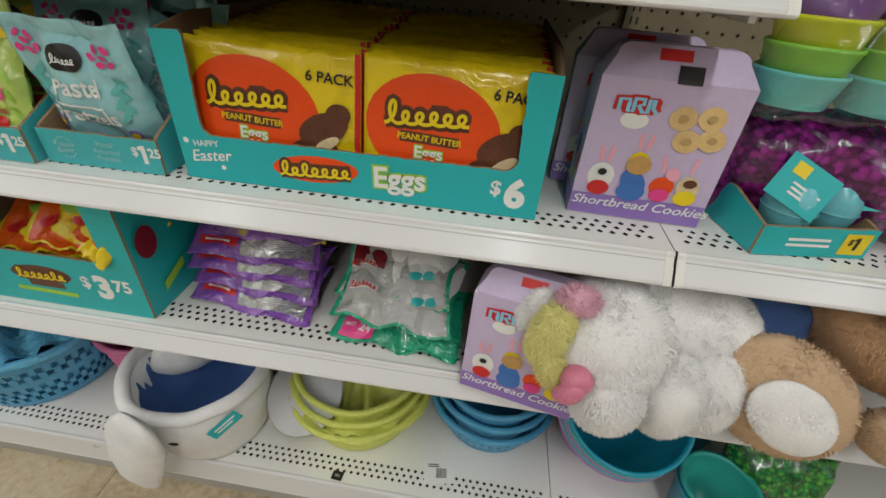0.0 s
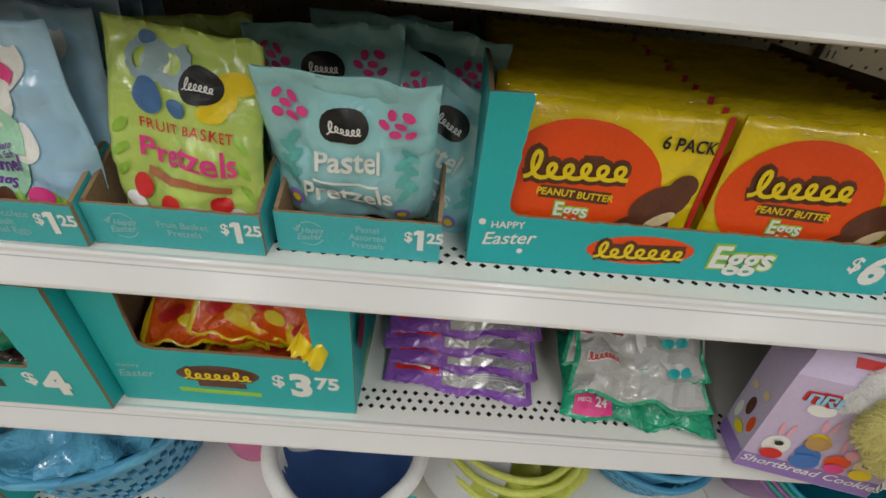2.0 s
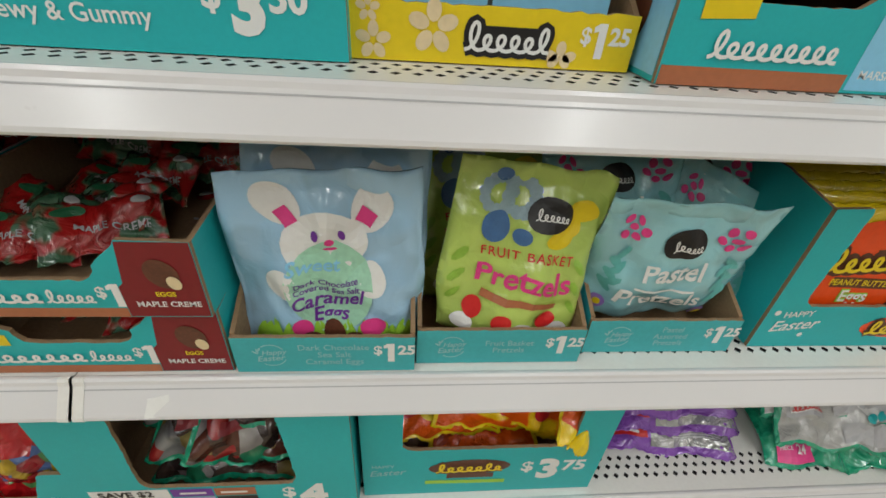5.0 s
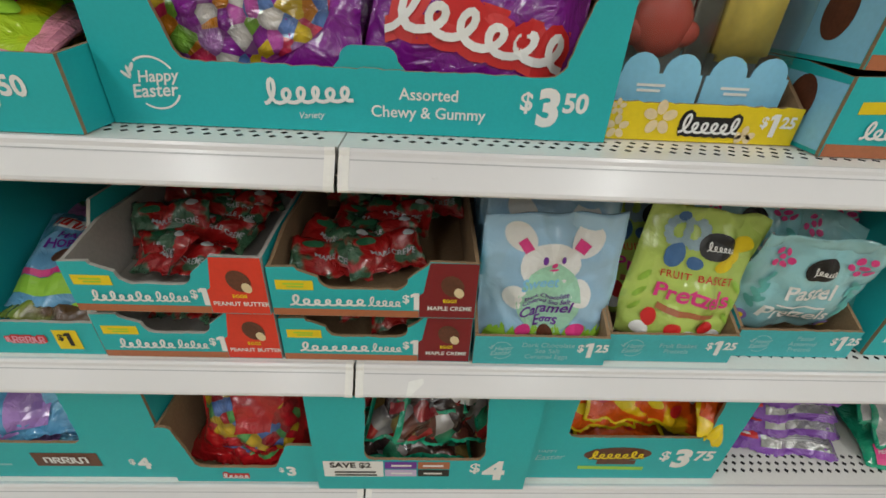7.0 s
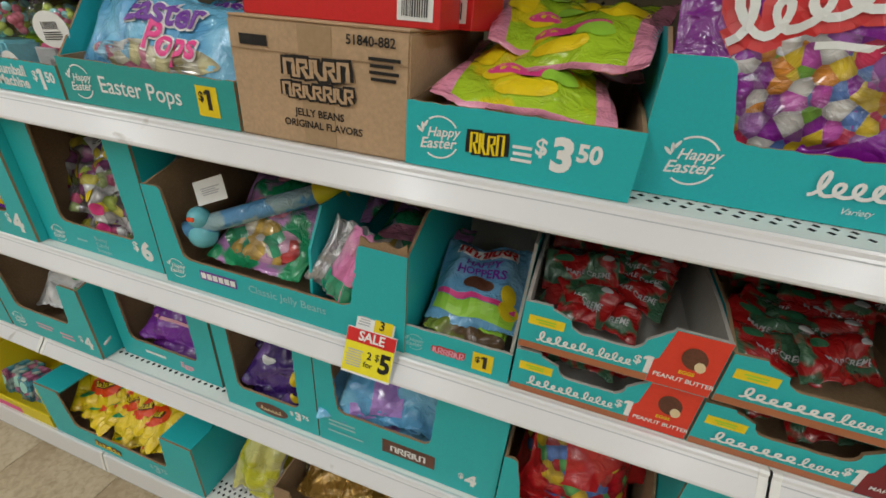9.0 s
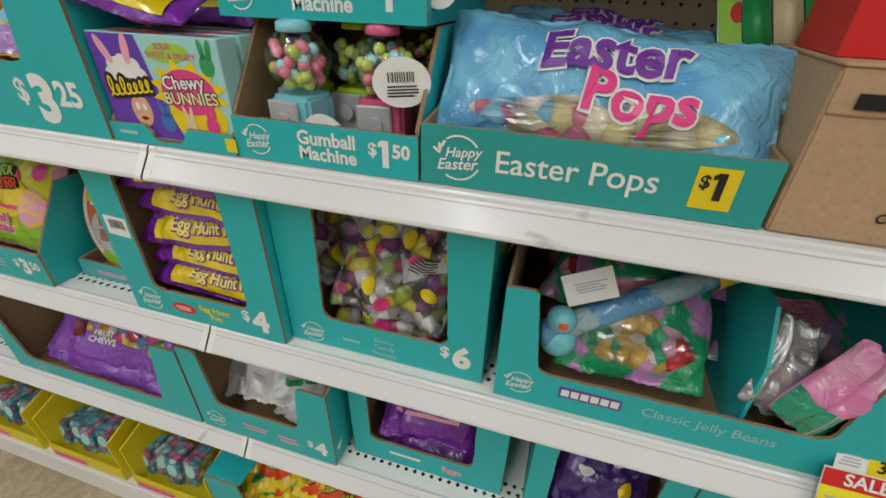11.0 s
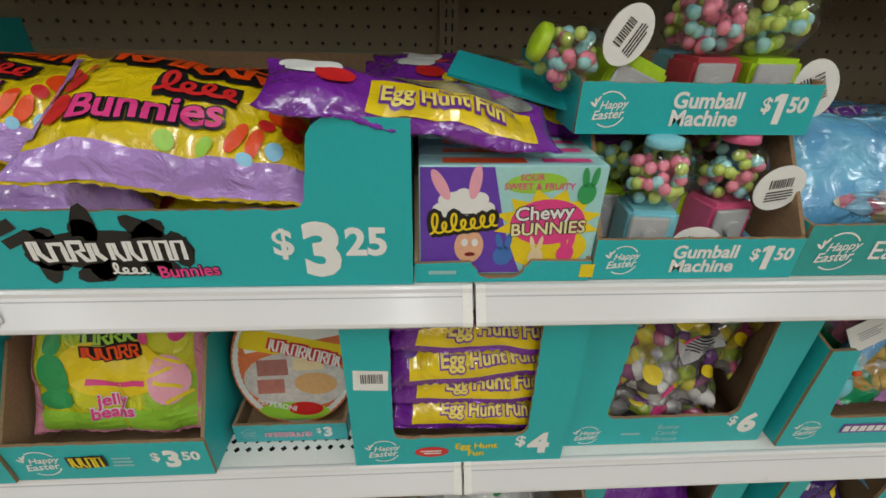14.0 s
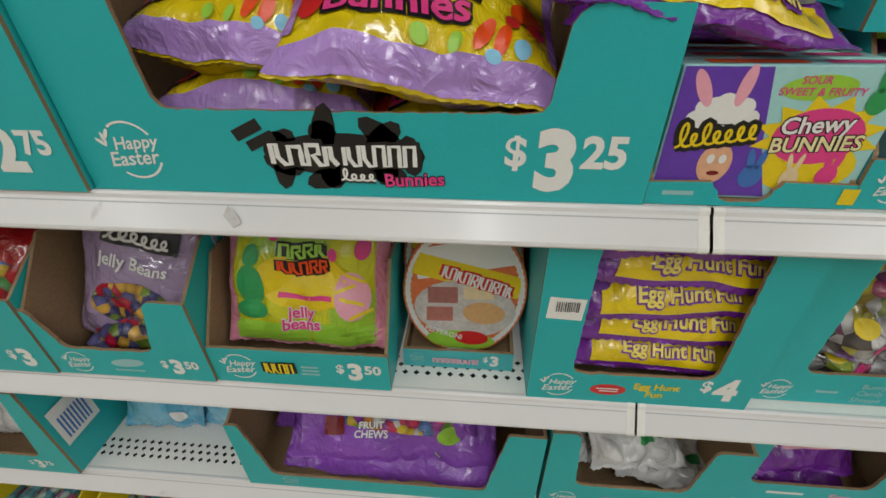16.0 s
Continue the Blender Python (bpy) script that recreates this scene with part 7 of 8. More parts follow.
laid("mark_edge", *oval(0.128, 0.060, 0.050, 0.0165, 2), S, BROWN, ob, 0.0004)
mark(S, ob, 0.128, 0.061, 0.080, 0.020, 7, YELLOW, BROWN, 2)
laid("brown_band", *sheet(0.130, 0.041, 0.058, 0.010), S, BROWN, ob)
laid("lime_band", *sheet(0.125, 0.027, 0.100, 0.008, -1), S, LIME, ob)
laid("price", *dollars("3", "75", 0.227, 0.049, 0.052), S, WHITE, ob)
raw("side_print", [(0.2966, 0.03 + 0.02 * math.cos(a * 0.3), 0.125 + 0.026 * math.sin(a * 0.3)) for a in range(21)], [tuple(range(21))], DKRED, ob)
raw("side_label", [(0.2966, 0.035, 0.030), (0.2966, 0.085, 0.050), (0.2966, 0.085, 0.064), (0.2966, 0.035, 0.046)], [(0, 1, 2, 3)], LIME, ob)
og, S = bag("orange_candy_bag", "orange and yellow glossy bag of peanut butter sweets", pose(0.3909, 0.050, Z1 + 0.080, -48, 10, 4), 0.15, 0.10, 0.045, F_ORG, 151, F_YEL, group="orange candy bags", wrinkle=1.4)
laid("green_patch", *oval(-0.01, 0.068, 0.026, 0.010, -12), S, LIME, og, 0.0016)
laid("silver_patch", *oval(0.034, 0.060, 0.018, 0.014, 10), S, SILVER, og, 0.0016)
laid("dark_print", *merged(oval(-0.045, 0.040, 0.018, 0.010, 20), oval(0.02, 0.030, 0.012, 0.008)), S, RED, og, 0.0016)
laid("yellow_print", *merged(oval(0.05, 0.085, 0.016, 0.010, 30), oval(-0.02, 0.030, 0.016, 0.008)), S, YELLOW, og, 0.0018)
for x, y, z, a, r, s in ((0.3368, 0.046, 0.070, -58, 6, 10), (0.4302, 0.050, 0.080, -44, 20, -10), (0.381, 0.095, 0.112, -58, -6, 8), (0.4302, 0.085, 0.10, -50, -22, -6), (0.3614, 0.13, 0.12, -60, 4, 3), (0.3909, 0.045, 0.03, -80, 0, 0)):
    again(og, x, y, Z1 + z, a, r, s)
ye, S = bag("orange_candy_bag", "orange candy bag with its yellow end over the card edge", pose(0.474, 0.004, Z1 + 0.110, -52, 24, -12), 0.046, 0.090, 0.022, F_YEL, 152, F_YEL, group="orange candy bags", wrinkle=1.4)
laid("orange_half", *sheet(0, 0.056, 0.042, 0.062, 0, 10, 10), S, F_ORG, ye, 0.0014)

ob = tray("teal card box with a rounded window of chocolate assortment", -0.0645, 0.2315, -0.006, Z1 + 0.001, 0.32, 0.070, (0.074, 0.200), (0.070, 0.200), 0.200, seed=71, slope=-0.006, name="window_box")
S = flat(0)
laid("white_label", *sheet(0.052, 0.050, 0.082, 0.036, 0, 1, 1), S, WHITE, ob)
laid("label_lettering", *merged(words("SAVE $2", 0.048, 0.059, 0.016, 0, 0.03), bars(0.056, 0.040, 0.066, 0.014, 2, 3)), flat(-0.0006), BLACK, ob)
for k, (x, z, c) in enumerate(((0.117, 0.059, PURPLE), (0.163, 0.059, COPPER), (0.117, 0.041, LILAC), (0.163, 0.041, BLACK))):
    laid("colour_chip", *sheet(x, z, 0.044, 0.016, 0, 1, 1), S, c, ob)
    laid("chip_mark", *bars(x, z, 0.030, 0.008, 1, k), flat(-0.0006), WHITE, ob)
laid("price", *dollars("4", None, 0.248, 0.045, 0.052), S, WHITE, ob)
raw("side_label", [(0.3146, 0.02, 0.05), (0.3146, 0.05, 0.05), (0.3146, 0.05, 0.13), (0.3146, 0.02, 0.13)], [(0, 1, 2, 3)], WHITE, ob)
asb, S = bag("assorted_chocolate_bag", "green and clear bag of small chocolate bars", pose(0.0835, 0.024, Z1 + 0.072, -50, 6, 4), 0.17, 0.11, 0.045, B_CHOC, 155, F_GREEN, group="assorted chocolate bags", wrinkle=1.7)
laid("white_patch", *oval(0.02, 0.075, 0.034, 0.022, 8), S, WHITE, asb, 0.0018)
laid("dark_patch", *merged(sheet(-0.045, 0.072, 0.04, 0.016, 8, 5, 2), sheet(-0.04, 0.048, 0.036, 0.014, 4, 5, 2)), S, DKRED, asb, 0.0018)
for x, y, z, a, r, s in ((0.0599, 0.05, 0.10, -46, -10, -8), (0.1212, 0.03, 0.062, -40, 16, 14), (0.0976, 0.09, 0.13, -50, 6, 6), (0.0741, 0.022, 0.03, -78, 2, 0), (0.1071, 0.13, 0.12, -50, -4, 0)):
    again(asb, x, y, Z1 + z, a, r, s)

ob = tray("teal card box with stepped low front and rainbow candy bags", -0.2669, -0.0672, 0.004, Z1 + 0.001, 0.30, 0.034, (0.020, 0.122), (0.040, 0.086), 0.12, seed=72, slope=0.012, round_top=0.010)
S = flat(0)
laid("price", *dollars("3", None, 0.164, 0.026, 0.026), S, WHITE, ob)
mark(S, ob, 0.085, 0.017, 0.036, 0.012, 5, WHITE, RED, 0)
rb2, S = bag("rainbow_candy_bag", "red glossy bag printed with rainbow sweets", pose(-0.1646, 0.032, Z1 + 0.022, -26, 3, 4), 0.15, 0.15, 0.05, F_RED, 160, group="rainbow candy bags", wrinkle=1.5)
laid("sweets_print", *merged(oval(-0.045, 0.085, 0.024, 0.052, 20, 20, 6), oval(0.046, 0.055, 0.020, 0.040, -20, 16, 5), oval(0.0, 0.030, 0.040, 0.016, 5, 18, 4)), S, B_RAINBOW, rb2, 0.0018)
again(rb2, -0.1476, 0.08, Z1 + 0.06, -32, -6, -6)
again(rb2, -0.1795, 0.12, Z1 + 0.07, -34, 6, 8)
again(rb2, -0.1902, 0.022, Z1 + 0.010, -58, 4, -8)

ob = tray("teal card box with a wide window of blue candy bags", -0.5695, -0.269, 0.010, Z1 + 0.001, 0.32, 0.078, (0.030, 0.200), (0.100, 0.200), 0.200, seed=73, slope=0.006, name="window_box")
S = flat(0)
laid("brown_plate", *sheet(0.160, 0.042, 0.088, 0.030, 0, 1, 1), S, BROWN, ob)
mark(S, ob, 0.160, 0.042, 0.060, 0.017, 5, WHITE, None, 0, 0)
laid("small_print", *merged(bars(0.045, 0.050, 0.055, 0.018, 2, 3), bars(0.052, 0.030, 0.075, 0.008, 1, 3)), S, PALE, ob)
laid("price", *dollars("4", None, 0.262, 0.033, 0.030), S, WHITE, ob)
bl, S = bag("blue_chocolate_bag", "pale blue and lilac glossy bag of chocolate sweets", pose(-0.4541, 0.030, Z1 + 0.072, -50, 10, 6), 0.17, 0.13, 0.04, F_BLUE, 165, group="blue chocolate bags", wrinkle=1.6)
laid("lilac_band", *sheet(-0.02, 0.065, 0.05, 0.12, 16, 5, 10), S, F_LILAC, bl, 0.0018)
laid("black_bars", *merged(*[sheet(0.03 + 0.016 * k, 0.085, 0.007, 0.030, -12, 2, 3) for k in range(3)]), S, BLACK, bl, 0.0020)
for x, y, z, a, r, s in ((-0.464, 0.06, 0.10, -50, -4, -6), (-0.4342, 0.10, 0.13, -54, 8, 8), (-0.4839, 0.022, 0.06, -64, 2, 14), (-0.4541, 0.02, 0.03, -80, 0, 0)):
    again(bl, x, y, Z1 + z, a, r, s)

ob = tray("teal card box with a rounded window of dark purple bags", -0.7601, -0.572, 0.010, Z1 + 0.001, 0.30, 0.050, (0.030, 0.200), (0.034, 0.200), 0.200, seed=74, slope=0.0, name="window_box")
S = flat(0)
laid("brown_oval", *oval(0.095, 0.022, 0.034, 0.014), S, BROWN, ob)
mark(S, ob, 0.095, 0.023, 0.044, 0.010, 6, CREAM, None, 0)
laid("price", *dollars("3", "75", 0.150, 0.030, 0.024), S, WHITE, ob)
dp, S = bag("dark_purple_bag", "dark purple glossy bag of chocolate eggs", pose(-0.6633, 0.030, Z1 + 0.048, -42, 10, 8), 0.13, 0.12, 0.05, F_DKPUR, 170, group="dark purple bags", wrinkle=1.7)
laid("yellow_patch", *oval(0.03, 0.03, 0.012, 0.012), S, YELLOW, dp, 0.0018)
laid("white_patch", *merged(oval(0.022, 0.072, 0.014, 0.008, 20), oval(-0.03, 0.05, 0.012, 0.006, -10)), S, WHITE, dp, 0.0018)
for x, y, z, a, r, s in ((-0.6783, 0.07, 0.09, -46, -8, -10), (-0.6483, 0.10, 0.12, -50, 6, 4), (-0.6633, 0.02, 0.01, -70, 0, 0)):
    again(dp, x, y, Z1 + z, a, r, s)

ob = tray("teal card box with a wide window of purple candy bags", -1.0358, -0.793, 0.030, Z1 + 0.001, 0.30, 0.046, (0.030, 0.200), (0.046, 0.200), 0.200, seed=75, slope=0.0, name="window_box")
S = flat(0)
laid("lettering", *words("Eggs", 0.165, 0.024, 0.018, 0, 0.03), S, LTPINK, ob)
laid("small_print", *bars(0.090, 0.026, 0.070, 0.012, 1, 4), S, WHITE, ob)
pp, S = bag("purple_roll_bag", "deep purple glossy bag with a lilac panel", pose(-0.9195, 0.050, Z1 + 0.045, -50, 3, 3), 0.165, 0.14, 0.05, F_PUR, 175, group="purple roll bags", wrinkle=1.4)
laid("lilac_panel", *sheet(-0.01, 0.085, 0.085, 0.045, 4, 8, 5), S, F_LILAC, pp, 0.0018)
laid("lettering", *bars(0.0, 0.040, 0.11, 0.012, 1, 8), S, LTPINK, pp, 0.0020)
again(pp, -0.9144, 0.10, Z1 + 0.085, -54, -4, -4)
again(pp, -0.9245, 0.15, Z1 + 0.10, -58, 4, 4)
again(pp, -0.9195, 0.04, Z1 + 0.008, -80, 0, 0)

ob = tray("teal card box, half empty, with white foil bags", -1.3064, -1.052, -0.004, Z1 + 0.001, 0.32, 0.066, (0.036, 0.184), (0.050, 0.164), 0.184, seed=76, slope=0.008, round_top=0.010, name="window_box")
S = flat(0)
easter(S, ob, 0.034, 0.030, 0.040)
laid("lettering", *merged(bars(0.110, 0.034, 0.050, 0.016, 2, 6), bars(0.172, 0.030, 0.048, 0.018, 2, 7)), S, LTPINK, ob)
laid("price", *dollars("4", None, 0.232, 0.034, 0.036), S, WHITE, ob)
wf, S = bag("white_foil_bag", "white and silver foil candy bag with green print", pose(-1.1633, 0.030, Z1 + 0.060, -52, 8, 10), 0.15, 0.12, 0.035, F_WHITE, 180, group="white foil bags", wrinkle=2.0)
laid("green_print", *merged(oval(-0.02, 0.07, 0.016, 0.012), oval(0.04, 0.05, 0.014, 0.010), sheet(0.01, 0.04, 0.03, 0.012, 10, 4, 2)), S, GREEN, wf, 0.0018)
laid("yellow_print", *oval(0.015, 0.085, 0.012, 0.010), S, YELLOW, wf, 0.0018)
again(wf, -1.196, 0.09, Z1 + 0.115, -72, -10, -14)
again(wf, -1.1212, 0.02, Z1 + 0.030, -70, 8, -10)
again(wf, -1.2241, 0.05, Z1 + 0.035, -70, 3, 12)

ob = tray("wide teal card box of purple fruit chew bags", -1.751, -1.312, -0.004, Z1 + 0.001, 0.32, 0.030, (0.020, 0.150), (0.050, 0.170), 0.170, seed=77, slope=0.022, round_top=0.006, name="window_box")
easter(flat(0), ob, 0.070, 0.017, 0.028, PALE)
fc, S = bag("fruit_chew_bag", "violet glossy bag of assorted fruit chews", pose(-1.5315, 0.030, Z1 + 0.022, -42, 3, 2), 0.34, 0.15, 0.05, film("violet_film", (0.27, 0.08, 0.50)), 185, group="fruit chew bags", wrinkle=1.2)
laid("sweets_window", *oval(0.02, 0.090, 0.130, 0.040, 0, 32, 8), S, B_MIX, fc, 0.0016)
laid("dark_patch", *sheet(-0.095, 0.060, 0.034, 0.026, 3, 5, 3), S, DKRED, fc, 0.0022)
laid("lettering", *merged(words("FRUIT", -0.035, 0.060, 0.015, 0, 0.025), words("CHEWS", -0.035, 0.047, 0.015, 0, 0.025)), S, WHITE, fc, 0.0024)
laid("title", *words("Mix", 0.040, 0.100, 0.028, 4, 0.03), S, MINT, fc, 0.0026)
laid("pink_round", *merged(oval(0.000, 0.096, 0.013, 0.016), oval(0.080, 0.090, 0.013, 0.016)), S, PINK, fc, 0.0024)
laid("lime_patch", *oval(0.095, 0.052, 0.022, 0.014, 6), S, LIME, fc, 0.0022)
for x, y, z, a, r, s in ((-1.5663, 0.065, 0.045, -44, -3, -3), (-1.5861, 0.10, 0.06, -46, 2, 2), (-1.5365, 0.014, 0.006, -60, 3, -2), (-1.5067, 0.13, 0.07, -46, -4, 3)):
    again(fc, x, y, Z1 + z, a, r, s)

lb2, S = bag("pale_blue_bag", "pale blue glossy candy bag at the back of the shelf", pose(-1.9411, 0.080, Z1 + 0.004, -24, 3, 4), 0.14, 0.13, 0.04, film("ice_blue_film", (0.10, 0.42, 0.66), (0.22, 0.55, 0.74)), 190, group="pale blue bags")
laid("white_print", *merged(oval(-0.01, 0.07, 0.030, 0.020), oval(0.03, 0.03, 0.018, 0.010)), S, WHITE, lb2, 0.0018)
again(lb2, -1.8169, 0.088, Z1 + 0.004, -25, -4, -4)
again(lb2, -1.8886, 0.14, Z1 + 0.004, -14, 2, 0)
ob = tray("teal card box with a cut front, seen from its side", -2.29, -2.03, -0.012, Z1 + 0.001, 0.16, 0.044, (0.05, 0.200), (0.022, 0.200), 0.200, seed=79, slope=0.02, name="window_box")
laid("price", *dollars("3", "75", 0.205, 0.023, 0.026), flat(0), WHITE, ob)
raw("side_label", [(0.2626, 0.012, 0.06), (0.2626, 0.075, 0.06), (0.2626, 0.075, 0.135), (0.2626, 0.012, 0.135)], [(0, 1, 2, 3)], WHITE, ob)
raw("side_barcode", [(0.2632, 0.020 + 0.006 * k + (0.003 if j in (1, 2) else 0), 0.07 + (0.045 if j > 1 else 0)) for k in range(8) for j in range(4)], [tuple(range(4 * k, 4 * k + 4)) for k in range(8)], BLUE, ob)
wb2, S = bag("white_egg_bag", "white glossy bag of mini eggs", pose(-2.161, 0.030, Z1 + 0.03, -36, 4, 2), 0.18, 0.14, 0.04, F_WHITE, 192)
laid("lettering", *merged(words("Mini", 0.03, 0.095, 0.030, 0, 0.03), words("Eggs", 0.03, 0.070, 0.030, 0, 0.03)), S, PURPLE, wb2, 0.0020)

# flat packs lying on the bare stretch of shelf
vp, S = bag("violet_candy_pack", "violet and clear flat candy pack lying in a stack", pose(0.6577, 0.050, Z1 + 0.006, -66, 1, -4), 0.205, 0.11, 0.024, film("violet_pack_film", (0.26, 0.09, 0.46)), 195, group="violet candy packs", wrinkle=1.3)
laid("clear_panel", *sheet(0.035, 0.052, 0.115, 0.085, 0, 10, 8), S, F_SILVER, vp, 0.0016)
laid("printed_lines", *bars(0.040, 0.035, 0.085, 0.030, 8, 3), S, GREYINK, vp, 0.0024)
laid("red_print", *sheet(-0.058, 0.030, 0.060, 0.020, 4, 6, 3), S, RED, vp, 0.0020)
laid("white_print", *merged(bars(-0.058, 0.030, 0.045, 0.010, 1, 3), sheet(-0.030, 0.060, 0.030, 0.014, 10, 4, 2)), S, WHITE, vp, 0.0026)
laid("blue_window", *merged(oval(0.030, 0.066, 0.016, 0.011), oval(0.068, 0.064, 0.014, 0.010)), S, SKY, vp, 0.0022)
for k in range(1, 4):
    again(vp, 0.6577 + 0.006 * (k % 2), 0.058 + 0.008 * k, Z1 + 0.006 + 0.026 * k, -66 + k, 1, -4 + 3 * k)
yp, S = bag("yellow_chick_pack", "small yellow and violet candy pack on the stack", pose(0.69, 0.10, Z1 + 0.118, -74, 2, 6), 0.17, 0.11, 0.022, film("yellow_violet_film", (0.75, 0.62, 0.05), (0.35, 0.16, 0.55), scale=16), 196)
gp, S = bag("green_chocolate_pack", "green flat pack of chocolate bars lying on the shelf", pose(0.8981, 0.020, Z1 + 0.008, -76, 0, -5), 0.205, 0.13, 0.030, F_GREEN, 197, group="green chocolate packs", wrinkle=1.2)
laid("magenta_patch", *sheet(-0.062, 0.020, 0.052, 0.030, 0, 6, 4), S, PINK, gp, 0.0018)
laid("patch_lettering", *merged(words("24", -0.052, 0.022, 0.018, 0, 0.03), words("PIECE", -0.075, 0.022, 0.007, 0, 0.02)), S, WHITE, gp, 0.0026)
gq, S = bag("green_edged_pack", "clear pack with a green edge and white print", pose(0.893, 0.030, Z1 + 0.040, -56, 2, -6), 0.185, 0.125, 0.032, film("grey_clear_film", (0.42, 0.42, 0.40), (0.58, 0.58, 0.57)), 198, F_GREEN, wrinkle=1.4)
laid("white_shape", *merged(oval(0.045, 0.075, 0.030, 0.034), oval(0.000, 0.090, 0.015, 0.030, 10), oval(0.082, 0.085, 0.012, 0.028, -12)), S, WHITE, gq, 0.0018)
laid("brown_panel", *merged(sheet(-0.055, 0.095, 0.055, 0.030, 2, 6, 3)), S, DKRED, gq, 0.0018)
laid("pale_panel", *merged(sheet(-0.055, 0.050, 0.055, 0.024, 2, 6, 3), sheet(0.04, 0.022, 0.085, 0.026, 0, 8, 3)), S, GREYINK, gq, 0.0018)
laid("teal_bow", *merged(oval(0.036, 0.046, 0.010, 0.007, 20), oval(0.056, 0.046, 0.010, 0.007, -20)), S, TEAL, gq, 0.0026)
mark(S, gq, -0.055, 0.052, 0.048, 0.012, 7, RED, WHITE, 2, 4, 0.0024)
again(gq, 0.8879, 0.06, Z1 + 0.062, -52, -4, -10)
cookie_box(pose(1.0082, -0.020, Z1 + 0.003, -6, 0, -12))


# plush toys leaning out over the rail
def fuzz(bm, c, r, rot, n, length, idx, seed):
    """Short tufts lying over an ellipsoid, combed downwards."""
    rnd = random.Random(seed)
    turn = Euler([radians(a) for a in rot or (0, 0, 0)]).to_matrix()
    for _ in range(n):
        u = Vector((rnd.gauss(0, 1), rnd.gauss(0, 1), rnd.gauss(0, 1))).normalized()
        p = Vector(c) + turn @ Vector((u.x * r[0], u.y * r[1], u.z * r[2]))
        v = (turn @ Vector((u.x / r[0], u.y / r[1], u.z / r[2]))).normalized()
        d = Vector((rnd.uniform(-0.8, 0.8), rnd.uniform(-0.8, 0.8), rnd.uniform(-1.2, 0.2)))
        d = ((d - v * d.dot(v)).normalized() + v * rnd.uniform(0.25, 0.6)) * length * rnd.uniform(0.6, 1.2)
        t = d.cross(v).normalized() * 0.0013
        f = bm.faces.new([bm.verts.new(p - t - v * 0.002), bm.verts.new(p + t - v * 0.002), bm.verts.new(p + d)])
        f.material_index = idx


def plush(name, label, m, blobs, mats, tufts, seed, scale=0.84):
    bm = bmesh.new()
    for c, r, rot, idx in blobs:
        vs = ball_bm(bm, c, 1, 20, 14, r, rot)
        for f in {f for v in vs for f in v.link_faces}:
            f.material_index = idx
            f.smooth = True
        for v in vs:
            k = noise.noise(v.co * 26 + Vector((seed, 0, 0)))
            v.co += (v.co - Vector(c)).normalized() * 0.006 * k
    for c, r, rot, idx in blobs:
        if idx in tufts:
            fuzz(bm, c, r, rot, *tufts[idx], idx, seed)
    ob = part(name, bm, mats, None)
    ob.matrix_basis = m @ Matrix.Diagonal((scale, scale, scale, 1))
    return tagged(ob, label, "plush toy", "plush toys")


W_FUR = paint("white_fur", (0.82, 0.80, 0.79), 0.95, 0.10, 20, 400, 0.5)
Y_FUR = paint("yellow_fur", (0.80, 0.74, 0.30), 0.95, 0.12, 20, 400, 0.5)
P_FUR = paint("pink_fur", (0.75, 0.42, 0.52), 0.95, 0.12, 20, 400, 0.5)
T_FUR = paint("tan_fur", (0.58, 0.40, 0.25), 0.95, 0.14, 20, 400, 0.5)
BR_FUR = paint("brown_fur", (0.44, 0.26, 0.14), 0.95, 0.16, 20, 400, 0.5)
HORN = paint("pink_satin", (0.66, 0.20, 0.30), 0.35, 0.15, 60, 200, 0.2)
plush("plush_unicorn", "white plush unicorn with yellow mane and pink horn", pose(1.1418, -0.004, Z1 + 0.044),
      [((0.045, 0.0, 0.095), (0.095, 0.090, 0.086), None, 0), ((0.125, 0.06, 0.095), (0.10, 0.085, 0.092), None, 0), ((0.050, -0.074, 0.032), (0.050, 0.040, 0.056), None, 0), ((0.140, -0.050, 0.034), (0.046, 0.046, 0.075), None, 0), ((0.195, -0.035, 0.040), (0.050, 0.046, 0.080), None, 0), ((0.19, 0.03, 0.10), (0.075, 0.07, 0.075), None, 0),
       ((0.05, -0.05, 0.080), (0.060, 0.045, 0.055), None, 0), ((-0.068, -0.01, 0.125), (0.022, 0.016, 0.040), (0, 24, 0), 0), ((-0.044, -0.045, 0.116), (0.027, 0.024, 0.054), (0, 10, 0), 1),
       ((-0.034, -0.060, 0.070), (0.019, 0.018, 0.034), (0, -14, 0), 1), ((-0.016, -0.030, 0.172), (0.026, 0.022, 0.016), None, 2), ((-0.004, -0.088, 0.082), (0.021, 0.019, 0.020), None, 3), ((-0.014, -0.098, 0.064), (0.014, 0.013, 0.028), (20, 30, 0), 3)],
      [W_FUR, Y_FUR, P_FUR, HORN], {0: (6000, 0.008), 1: (3000, 0.014), 2: (1600, 0.012)}, 3)
